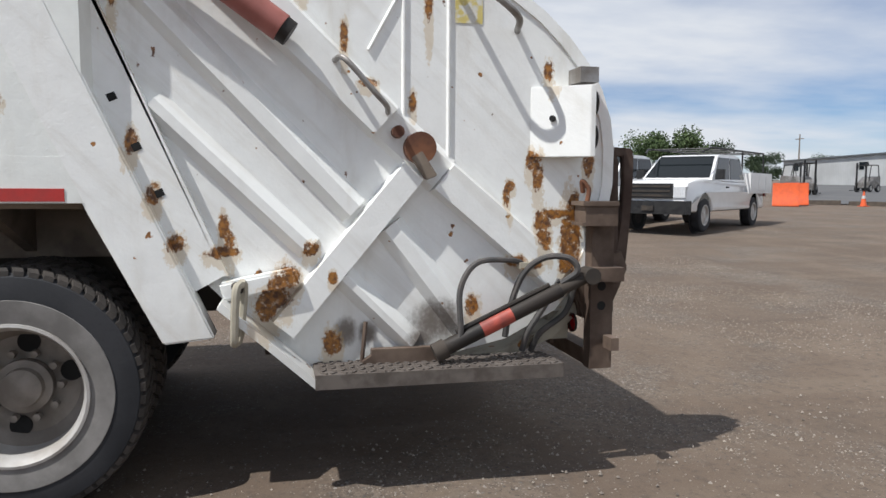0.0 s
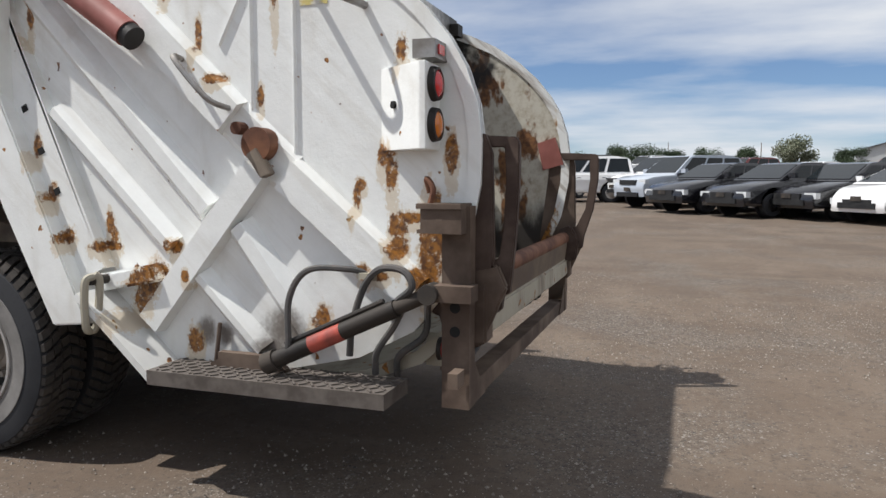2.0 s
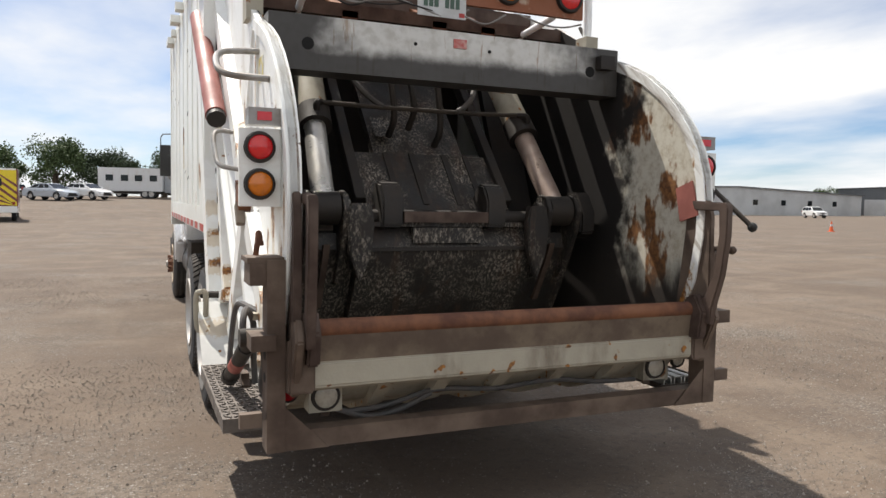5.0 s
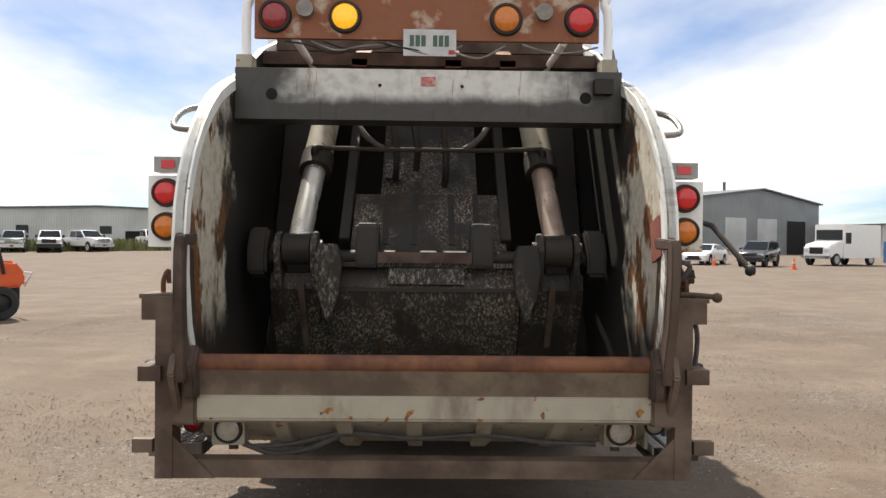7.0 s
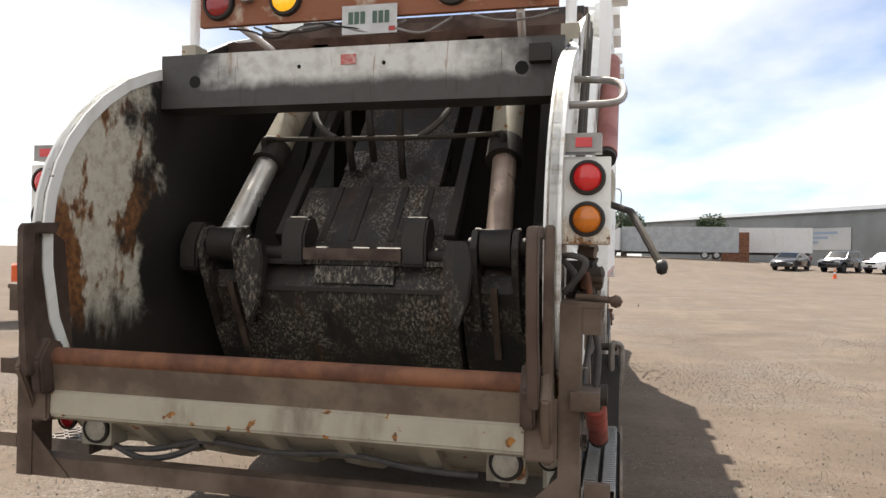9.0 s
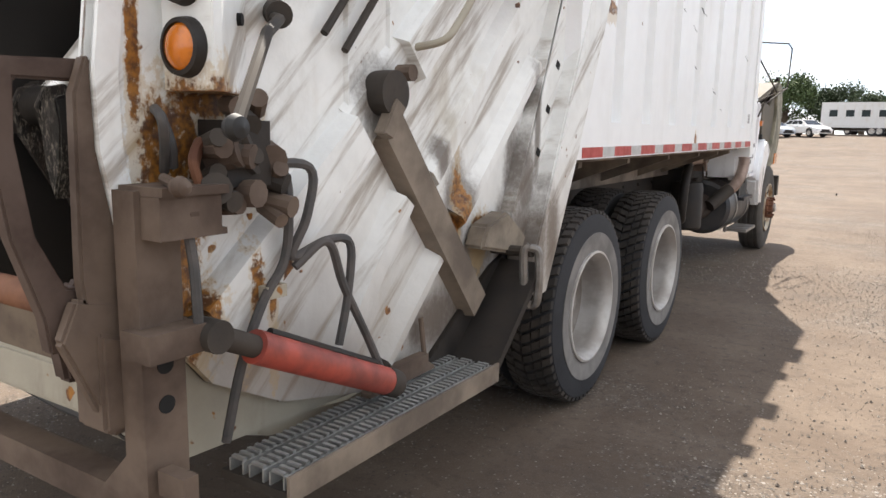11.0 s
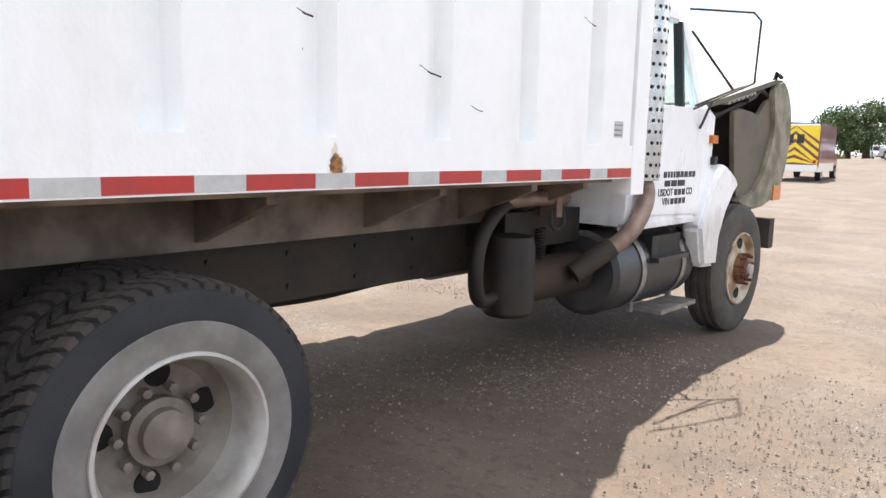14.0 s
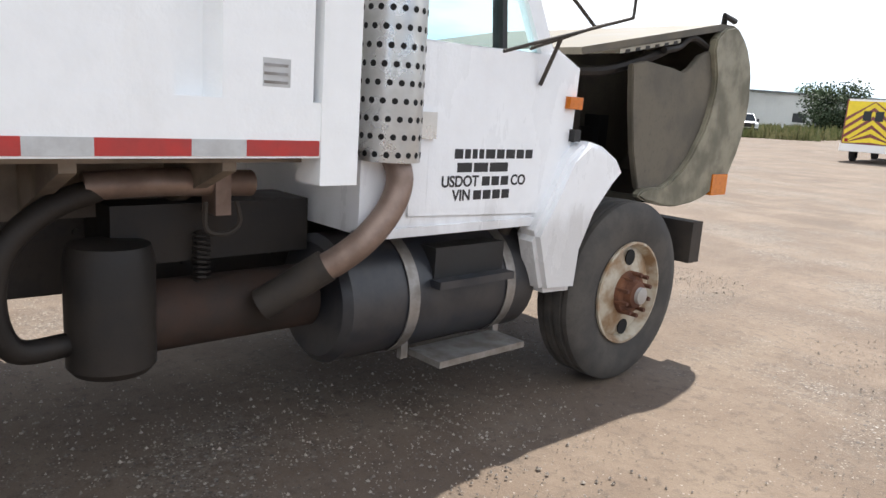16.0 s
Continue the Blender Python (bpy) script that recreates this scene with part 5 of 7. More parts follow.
def build_stickers():
    x = -PANEL_X
    part("yellow_sticker", box(x - 0.003, x - 0.0005, 0.33, 0.46, 2.12, 2.24), plain("worn_yellow_sticker", (0.62, 0.52, 0.18), (0.66, 0.65, 0.60), 0.6, 0, 14, 60, 0.1, 0.45, 0.55), truck, "worn yellow warning sticker")
    strip = bmesh.new()
    bar_on_side(strip, -1, (0.62, 2.42), (0.86, 1.98), 0.02, 0.01, PANEL_X - 0.002, PANEL_X + 0.012, 0.003)
    part("weld_strip", strip, M_LEFT, truck)


build_stickers()
build_body()
build_chassis()
build_wheels()
build_tailgate()
build_rear_lights()
build_packer()
build_steps()


def build_cab():
    w = 1.05
    cab = part("cab_shell", prism([(6.80, 0.97), (7.98, 0.95), (8.10, 1.30), (8.12, 1.72), (7.93, 1.80), (7.93, 1.76), (6.80, 1.76)], -w + 0.002, w - 0.002), M_CAB, truck, "white truck cab")
    for s in (-1, 1):
        x0, x1 = sorted((s * w, s * (w + 0.008)))
        part("door", prism([(7.04, 1.03), (7.90, 1.00), (8.03, 1.22), (8.0, 1.77), (7.04, 1.755)], x0, x1, bevel=0.004), M_CAB, cab, "white cab door")
        part("sill_step", box(min(s * 1.0, s * (w + 0.012)), max(s * 1.0, s * (w + 0.012)), 6.8, 7.95, 0.945, 0.985, 0.006), M_CAB, cab)
        # pillars
        for y0, y1, yt in ((6.80, 7.02, 6.84), (7.555, 7.585, 7.545), (7.83, 7.93, 7.56)):
            bm = bmesh.new()
            a = [bm.verts.new((s * x, y, 1.75)) for x, y in ((w - 0.005, y0), (w - 0.005, y1), (w - 0.07, y1), (w - 0.07, y0))]
            yw = y1 - y0
            b = [bm.verts.new((s * x, y, 2.34)) for x, y in ((w - 0.055, yt), (w - 0.055, yt + yw), (w - 0.12, yt + yw), (w - 0.12, yt))]
            bm.faces.new(a)
            bm.faces.new(b)
            for i in range(4):
                bm.faces.new((a[i], a[(i + 1) % 4], b[(i + 1) % 4], b[i]))
            part("pillar", bm, M_BLACK if y0 == 7.555 else M_CAB, cab)
        pane = bmesh.new()
        q = [(s * (w - 0.03), 7.02, 1.76), (s * (w - 0.03), 7.84, 1.76), (s * (w - 0.08), 7.57, 2.33), (s * (w - 0.08), 7.02, 2.33)]
        v = [pane.verts.new(p) for p in q] + [pane.verts.new((p[0] - s * 0.006, p[1], p[2])) for p in q]
        pane.faces.new(v[:4])
        pane.faces.new(v[4:])
        for i in range(4):
            pane.faces.new((v[i], v[(i + 1) % 4], v[4 + (i + 1) % 4], v[4 + i]))
        part("side_window", pane, M_CABGLASS, cab, "cab side window").visible_shadow = False
        part("door_handle", box(min(s * (w + 0.008), s * (w + 0.028)), max(s * (w + 0.008), s * (w + 0.028)), 7.07, 7.16, 1.36, 1.47, 0.006), M_CHROME, cab, "chrome door handle")
        part("side_turn_light", box(min(s * (w - 0.01), s * (w + 0.03)), max(s * (w - 0.01), s * (w + 0.03)), 8.03, 8.13, 1.52, 1.58, 0.006), M_AMBER, cab, "amber side turn light")
        part("hood_latch", box(min(s * w, s * (w + 0.035)), max(s * w, s * (w + 0.035)), 8.08, 8.13, 1.36, 1.42, 0.008), M_BLACK, cab, "black rubber hood latch")
        # mirror bracket
        X = s
        br = part("mirror_bracket", tube([(X * 1.06, 7.72, 1.78), (X * 1.22, 7.98, 1.90), (X * 1.30, 8.16, 1.96), (X * 1.31, 8.17, 2.40), (X * 1.28, 8.10, 2.45), (X * 1.05, 7.55, 2.42)], 0.008, 8, False), M_CHASSIS, cab, "tubular steel mirror bracket")
        part("bracket_arm", cyl((X * 1.18, 7.42, 1.74), (X * 1.30, 8.16, 1.96), 0.008, n=8), M_CHASSIS, br)
        part("bracket_arm", cyl((X * 1.05, 7.60, 2.28), (X * 1.22, 7.98, 1.90), 0.009, n=8), M_CHASSIS, br)
        part("bracket_clamp", cyl((X * 1.07, 7.80, 1.62), (X * 1.14, 7.84, 1.84), 0.010, n=8), M_CHASSIS, br)
    part("cab_roof", prism([(6.80, 2.33), (7.58, 2.33), (7.50, 2.42), (6.9, 2.45), (6.80, 2.42)], -0.99, 0.99, bevel=0.02), M_CAB, cab)
    part("cab_rear_wall", box(-1.0, 1.0, 6.80, 6.84, 1.76, 2.33), M_CAB, cab)
    part("seat", box(0.25, 0.85, 6.95, 7.15, 1.2, 1.95, 0.06), M_BLACK, cab, "dark driver seat")
    part("seat", box(-0.85, -0.25, 6.95, 7.15, 1.2, 1.95, 0.06), M_BLACK, cab, "dark passenger seat")
    part("mirror_head", box(-1.34, -1.18, 7.55, 7.62, 1.83, 2.26, 0.02), M_BLACK, truck, "black upright mirror head")
    # lettering on the right door
    sign = part("door_lettering", box(1.0585, 1.0592, 7.14, 7.86, 1.05, 1.335), M_CAB, cab, "black lettering on the cab door")

    def word(text, y, z, size):
        cu = bpy.data.curves.new("letters", "FONT")
        cu.body, cu.size, cu.extrude, cu.offset = text, size, 0.0008, 0.0016
        tmp = new("letters", cu)
        me = bpy.data.meshes.new_from_object(tmp.evaluated_get(bpy.context.evaluated_depsgraph_get()))
        bpy.data.objects.remove(tmp)
        me.materials.append(M_INK)
        part("letters", me, None, sign, "black letters", Matrix.Translation((1.0605, y, z)) @ pose(0, 0, 0, 90, 0, 90))

    def bars(y, z, widths, h=0.042):
        for wd in widths:
            part("print_bar", box(1.0593, 1.0605, y, y + wd, z, z + h), M_INK, sign, "unreadable black print")
            y += wd + 0.012
    bars(7.29, 1.275, (0.05, 0.035, 0.03, 0.03, 0.06, 0.05, 0.06, 0.05, 0.05))
    bars(7.31, 1.215, (0.09, 0.09, 0.12))
    word("USDOT", 7.22, 1.152, 0.068)
    bars(7.47, 1.152, (0.05, 0.05, 0.05))
    word("CO", 7.66, 1.152, 0.068)
    word("VIN", 7.29, 1.090, 0.068)
    bars(7.42, 1.090, (0.05, 0.05, 0.05, 0.05))
    # fenders behind the front wheels
    for s in (-1, 1):
        prof = [(7.80, 0.90), (7.90, 0.60), (8.16, 0.585), (8.18, 0.80), (8.27, 0.98), (8.40, 1.12), (8.50, 1.20), (8.44, 1.27), (8.30, 1.34), (8.16, 1.37), (8.03, 1.28), (7.93, 1.10)]
        part("fender_skirt", prism(prof, s * 1.13, s * 0.98, bevel=0.03), M_CAB, truck, "white front fender skirt")
    # engine in the open bay
    eng = part("engine", box(-0.35, 0.38, 8.15, 9.2, 0.85, 1.42, 0.05), M_DARK, truck, "dark greasy engine")
    part("air_cleaner", cyl((0.45, 8.30, 1.45), (0.45, 8.75, 1.45), 0.15, n=20), M_CHASSIS, eng)
    part("reservoir", box(0.50, 0.78, 8.2, 8.42, 1.42, 1.60, 0.04), M_CREAM, eng, "pale coolant reservoir")
    part("firewall", box(-1.0, 1.0, 8.06, 8.12, 0.95, 1.72), M_BLACK, eng)
    part("radiator", box(-0.45, 0.45, 9.15, 9.25, 0.7, 1.5, 0.02), M_BLACK, eng)
    part("engine_hose", tube([(0.4, 8.5, 1.55), (0.55, 8.3, 1.66), (0.5, 8.15, 1.6)], 0.03, 8), M_HOSE, eng)
    # tilted hood: an open shell standing on its nose
    outer = [(8.95, 1.00), (9.25, 0.96), (9.60, 1.00), (9.88, 1.12), (10.0, 1.36), (10.05, 1.62), (10.0, 1.88), (9.76, 2.11)]
    inner = [(y - 0.05 if z > 1.1 else y, z + 0.04 if z < 1.1 else z - 0.01) for y, z in outer]
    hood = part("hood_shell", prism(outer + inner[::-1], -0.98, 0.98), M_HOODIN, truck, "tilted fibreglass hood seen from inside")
    for s in (-1, 1):
        lip = soften([(9.54, 2.02), (9.64, 2.09), (9.78, 2.12), (9.94, 2.02), (10.05, 1.86), (10.09, 1.62), (10.03, 1.34), (9.90, 1.11), (9.56, 0.985), (9.22, 0.955), (8.84, 1.03), (8.90, 1.09), (9.14, 1.09), (9.37, 1.23), (9.55, 1.48), (9.61, 1.74), (9.53, 1.94)], 0.2, 1)
        part("fender_lip", prism(lip, s * 1.0, s * 0.94, bevel=0.012), M_HOODOUT, hood, "weathered hood fender lip")
        liner = [(8.70, 1.79), (8.84, 1.82), (9.14, 1.80), (9.24, 1.785), (9.32, 1.82), (9.42, 1.90), (9.53, 1.94), (9.62, 1.74), (9.56, 1.48), (9.38, 1.22), (9.14, 1.08), (8.89, 1.08), (8.80, 1.3), (8.74, 1.55)]
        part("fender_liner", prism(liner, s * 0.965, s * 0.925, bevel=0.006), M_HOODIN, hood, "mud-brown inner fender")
        for y, z in ((8.90, 1.62), (8.95, 1.25), (9.2, 1.3), (9.35, 1.6)):
            part("liner_bolt", cyl((s * 0.95, y, z), (s * 0.962, y, z), 0.018, n=10), M_DARK, hood)
        part("headlight", box(min(s * 0.84, s * 1.01), max(s * 0.84, s * 1.01), 9.70, 9.90, 1.02, 1.16, 0.02), M_AMBER, hood, "amber corner light", )
    part("hood_top_edge", prism([(9.78, 2.12), (9.61, 2.07), (8.22, 1.80), (8.20, 1.835), (9.6, 2.11)], -0.98, 0.98), M_HOODIN, hood)
    part("hood_vent_strip", prism([(8.55, 1.835), (9.15, 1.95), (9.15, 1.975), (8.55, 1.86)], 0.6, 0.972), M_CREAM, hood)
    for i in range(6):
        part("vent_slot", prism([(8.60 + 0.095 * i, 1.842 + 0.0182 * i), (8.64 + 0.095 * i, 1.850 + 0.0182 * i), (8.64 + 0.095 * i, 1.868 + 0.0182 * i), (8.60 + 0.095 * i, 1.860 + 0.0182 * i)], 0.973, 0.976), M_DARK, hood)
    part("hood_brace", tube([(0.9, 9.30, 1.98), (0.88, 9.0, 1.86), (0.85, 8.6, 1.75), (0.8, 8.25, 1.72)], 0.03, 8), M_DARK, hood, "dark hood hose")
    part("hood_brace", tube([(0.93, 9.55, 1.96), (0.93, 9.35, 2.0), (0.93, 9.2, 1.93), (0.93, 9.05, 1.90)], 0.022, 8), M_DARK, hood)
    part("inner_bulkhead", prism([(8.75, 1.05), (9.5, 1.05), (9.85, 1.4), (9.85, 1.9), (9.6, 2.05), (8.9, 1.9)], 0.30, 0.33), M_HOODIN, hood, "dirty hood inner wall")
    part("hood_handle", tube([(0.93, 9.72, 2.12), (0.96, 9.66, 2.17), (0.96, 9.80, 2.15)], 0.02, 8, False), M_BLACK, hood)
    part("front_bumper", box(-1.13, 1.13, 9.30, 9.42, 0.62, 0.88, 0.04), M_CHASSIS, truck, "dark front bumper")
    # exhaust stack with a perforated heat shield
    part("stack_pipe", cyl((1.06, 6.92, 1.27), (1.06, 6.92, 2.75), 0.065), M_DARK, truck, "sooty exhaust pipe")
    sh = part("heat_shield", lathe([(0.128, 1.27), (0.132, 1.27), (0.132, 2.36), (0.128, 2.36), (0.128, 1.27)], 40, "z"), M_PERF, truck, "bright perforated heat shield", pose(1.06, 6.92, 0))
    dot = finish(cyl((0.1318, 0, 0), (0.1328, 0, 0), 0.0125, n=8), "perforation", M_HOLE)
    for r in range(16):
        for i in range(18):
            part("perforation", dot, None, sh, "", pose(0, 0, 1.30 + 0.068 * r, 0, 0, 20 * (i + 0.5 * (r % 2))))
    part("exhaust_elbow", tube([(1.07, 6.93, 1.32), (1.11, 6.95, 1.20), (1.118, 6.90, 1.08), (1.11, 6.80, 0.97), (1.08, 6.70, 0.89), (1.04, 6.64, 0.845)], 0.056, 14), M_PIPE, truck, "heat-stained exhaust elbow")
    part("exhaust_joint", cyl((1.045, 6.66, 0.86), (0.90, 6.46, 0.69), 0.066, n=14), M_CHASSIS, truck)
    part("muffler", cyl((0.74, 5.95, 0.66), (0.74, 6.75, 0.66), 0.135, n=24), M_MUFFLER, truck, "dark muffler")
    # air canister with hose
    can = part("air_canister", lathe([(0, 0.50), (0.13, 0.505), (0.15, 0.53), (0.15, 0.90), (0.135, 0.96), (0, 0.975)], 28, "z"), M_DARK, truck, "dark upright air canister", pose(0.80, 5.93, 0))
    part("canister_hose", tube([(0.80, 5.80, 0.62), (0.84, 5.62, 0.64), (0.86, 5.56, 0.80), (0.86, 5.60, 0.98), (0.84, 5.74, 1.10), (0.80, 5.9, 1.15)], 0.042, 12), M_DARK, truck, "dark thick hose")
    part("drain_cock", cyl((0.86, 5.93, 0.47), (0.86, 5.93, 0.51), 0.01, n=8), M_DARK, can)
    part("cross_pipe", tube([(0.80, 5.85, 1.16), (0.82, 6.1, 1.17), (0.82, 6.45, 1.16)], 0.05, 12), M_PIPE, truck, "rusty cross pipe")
    part("pipe_clamp", box(0.76, 0.88, 6.28, 6.34, 1.05, 1.22, 0.01), M_PIPE, truck)
    part("hanger_ring", tube([(0.86, 6.25, 1.10), (0.87, 6.25, 1.0), (0.87, 6.33, 0.98), (0.87, 6.38, 1.02), (0.86, 6.37, 1.10)], 0.010, 6), M_CHASSIS, truck)
    coil = [(0.78 + 0.03 * math.cos(i * 0.9), 6.27 + 0.03 * math.sin(i * 0.9), 0.98 - 0.0028 * i) for i in range(70)]
    part("coil_line", tube(coil, 0.006, 5, False), M_DARK, truck, "coiled air line")
    part("frame_box", box(0.46, 0.75, 5.95, 6.75, 0.86, 1.08, 0.02), M_DARK, truck)
    # fuel tank and its steps
    tank = part("fuel_tank", cyl((0.76, 6.80, 0.64), (0.76, 7.92, 0.64), 0.285, n=40), M_TANK, truck, "scuffed dark fuel tank")
    part("tank_end", lathe([(0.285, 0), (0.25, 0.03), (0, 0.045)], 32, "z"), M_TANK, tank, "", pose(0.76, 6.80, 0.64, 90, 0, 0))
    for y in (7.12, 7.74):
        part("tank_strap", lathe([(0.289, -0.03), (0.294, -0.03), (0.294, 0.03), (0.289, 0.03)], 40, "x"), M_STEELGREY, tank, "steel tank strap", pose(0.76, y, 0.64, 0, 0, 90))
    part("step_recess", box(0.88, 1.034, 7.24, 7.68, 0.735, 0.875, 0.02), M_BLACK, tank, "dark step recess")
    part("upper_step", box(0.96, 1.10, 7.22, 7.70, 0.70, 0.735, 0.005), M_TANK, tank, "cab step")
    lower = part("lower_step", box(0.93, 1.15, 7.20, 7.76, 0.355, 0.385, 0.004), M_STEELGREY, tank, "grey serrated cab step")
    part("step_hanger", box(0.92, 0.95, 7.14, 7.18, 0.35, 0.60), M_STEELGREY, tank)
    part("step_hanger", box(0.92, 0.95, 7.74, 7.78, 0.35, 0.60), M_STEELGREY, tank)
    part("fuel_cap", cyl((0.88, 7.82, 0.88), (0.91, 7.82, 0.95), 0.045), M_CHASSIS, tank)
    part("left_tank", cyl((-0.76, 6.9, 0.64), (-0.76, 7.9, 0.64), 0.28, n=32), M_TANK, truck, "dark left fuel tank")
    part("battery_box", box(-1.05, -0.5, 5.9, 6.6, 0.6, 1.0, 0.02), M_CHASSIS, truck, "dusty battery box")


build_cab()


# ---- parked vehicles ----
def car_paint(name, c, rough=0.25):
    k = Nodes(name, rough)
    k.b.inputs["Coat Weight"].default_value = 0.6
    k.b.inputs["Coat Roughness"].default_value = 0.08
    col = k.mix(k.ramp(k.noise(3.0, 5), 0.35, 0.7), c, tuple(v * 0.95 + 0.004 for v in c))
    return k.done(col)


P_WHITE = car_paint("white_car_paint", (0.80, 0.80, 0.80))
P_BLACK = car_paint("black_car_paint", (0.012, 0.012, 0.015))
P_SILVER = car_paint("silver_car_paint", (0.42, 0.46, 0.52), 0.3)
P_RED = car_paint("dark_red_paint", (0.16, 0.02, 0.02), 0.35)
P_GREEN = car_paint("dark_green_paint", (0.02, 0.07, 0.05), 0.35)
P_BLUE = plain("faded_blue_paint", (0.03, 0.10, 0.26), (0.05, 0.13, 0.28), 0.6)
P_ORANGE = plain("orange_plastic", (0.72, 0.12, 0.03), (0.62, 0.10, 0.03), 0.45)
P_CHROME = plain("car_chrome", (0.6, 0.6, 0.6), (0.5, 0.5, 0.5), 0.2, 0.9)
P_LAMP = lens("headlight_glass", (0.62, 0.64, 0.66))
P_TAIL = lens("tail_glass", (0.25, 0.02, 0.02))
P_YELLOW = plain("yellow_reflective", (0.80, 0.62, 0.03), (0.72, 0.56, 0.03), 0.4)

CAR_WHEELS = {}


def car_wheel(r, w, rim):
    key = (r, rim.name)
    if key not in CAR_WHEELS:
        h = w / 2
        ty = lathe([(r * 0.62, -h), (r * 0.9, -h), (r, -h * 0.75), (r, h * 0.75), (r * 0.9, h), (r * 0.62, h)], 24)
        ri = lathe([(r * 0.63, h * 0.7), (r * 0.63, h * 1.02), (r * 0.56, h * 1.02), (r * 0.5, h * 0.6), (r * 0.2, h * 0.8), (0, h * 0.85)], 20)
        CAR_WHEELS[key] = (finish(ty, "tyre", M_TYRE), finish(ri, "rim", rim))
    return CAR_WHEELS[key]


def quad_slab(pts, thick=0.012):
    """A pane through four corners, with a little thickness."""
    bm = bmesh.new()
    p = [Vector(q) for q in pts]
    n = (p[1] - p[0]).cross(p[2] - p[0]).normalized() * thick
    a = [bm.verts.new(q + n) for q in p]
    b = [bm.verts.new(q - n) for q in p]
    bm.faces.new(a)
    bm.faces.new(b[::-1])
    for i in range(4):
        bm.faces.new((a[i], b[i], b[(i + 1) % 4], a[(i + 1) % 4]))
    return bm


def car_shell(S):
    """Rounded lower body with open wheel arches, tapering to the nose, tail and belt."""
    h, L, r = S["W"] / 2, S["L"], S["r"]
    outline = soften(S["low"])
    z0 = S["z0"]
    for yw in S["wb"]:
        rad = r * 1.17
        a0 = math.asin(max(-1, min(1, (z0 - r) / rad)))
        for i in range(13):
            a = a0 + (math.pi - 2 * a0) * i / 12
            outline.append((yw + rad * math.cos(a), r + rad * math.sin(a)))
    n = len(outline)
    area = sum(outline[i][0] * outline[(i + 1) % n][1] - outline[(i + 1) % n][0] * outline[i][1] for i in range(n))
    side = 1 if area > 0 else -1
    bm = bmesh.new()
    loops = []
    for x, inset in ((-h, 0.075), (-h + 0.018, 0.028), (-h + 0.065, 0.0), (h - 0.065, 0.0), (h - 0.018, 0.028), (h, 0.075)):
        row = []
        for i, (y, z) in enumerate(outline):
            (ya, za), (yb, zb) = outline[i - 1], outline[(i + 1) % n]
            d = Vector((yb - ya, zb - za)).normalized()
            y2, z2 = y - side * d.y * inset, z + side * d.x * inset
            belly = 1 - 0.05 * max(0, (z - 0.75) / 0.5) ** 2 - 0.13 * (abs(y) / (L / 2)) ** 5
            row.append(bm.verts.new((x * belly, y2, z2)))
        loops.append(row)
    for a, b in zip(loops, loops[1:]):
        for i in range(n):
            bm.faces.new((a[i], a[(i + 1) % n], b[(i + 1) % n], b[i]))
    bm.faces.new(loops[0][::-1])
    bm.faces.new(loops[-1])
    bmesh.ops.recalc_face_normals(bm, faces=bm.faces)
    return bm


SHAPES = {
    "sedan": dict(L=4.95, W=1.88, r=0.335, wb=(1.48, -1.42), z0=0.28,
                  low=[(-2.42, 0.28), (-2.48, 0.72), (-2.36, 1.02), (-1.75, 1.05), (1.15, 1.00), (2.05, 0.86), (2.38, 0.70), (2.46, 0.50), (2.42, 0.28)],
                  cab=[(-1.75, 1.03), (-0.95, 1.44), (-0.1, 1.50), (0.35, 1.47), (1.25, 0.99)]),
    "hatch": dict(L=4.46, W=1.75, r=0.31, wb=(1.35, -1.32), z0=0.27,
                  low=[(-2.18, 0.27), (-2.22, 0.9), (-2.1, 1.05), (1.2, 0.98), (1.9, 0.85), (2.18, 0.62), (2.22, 0.40), (2.18, 0.27)],
                  cab=[(-2.1, 1.05), (-1.7, 1.25), (-0.5, 1.47), (0.1, 1.48), (1.45, 0.95)]),
    "suv": dict(L=4.5, W=1.83, r=0.36, wb=(1.32, -1.32), z0=0.36,
                low=[(-2.18, 0.36), (-2.24, 0.8), (-2.18, 1.10), (1.0, 1.10), (1.75, 1.05), (2.14, 0.95), (2.24, 0.66), (2.18, 0.36)],
                cab=[(-2.15, 1.08), (-2.0, 1.66), (-1.5, 1.76), (0.15, 1.74), (0.98, 1.09)]),
    "pickup": dict(L=6.3, W=2.04, r=0.42, wb=(2.1, -1.85), z0=0.50,
                   low=[(-3.1, 0.50), (-3.13, 1.26), (0.6, 1.27), (1.5, 1.33), (2.5, 1.31), (3.05, 1.22), (3.14, 0.68), (3.1, 0.50)],
                   cab=[(-1.15, 1.25), (-1.05, 1.92), (-0.6, 1.99), (0.72, 1.98), (1.58, 1.29)]),
}


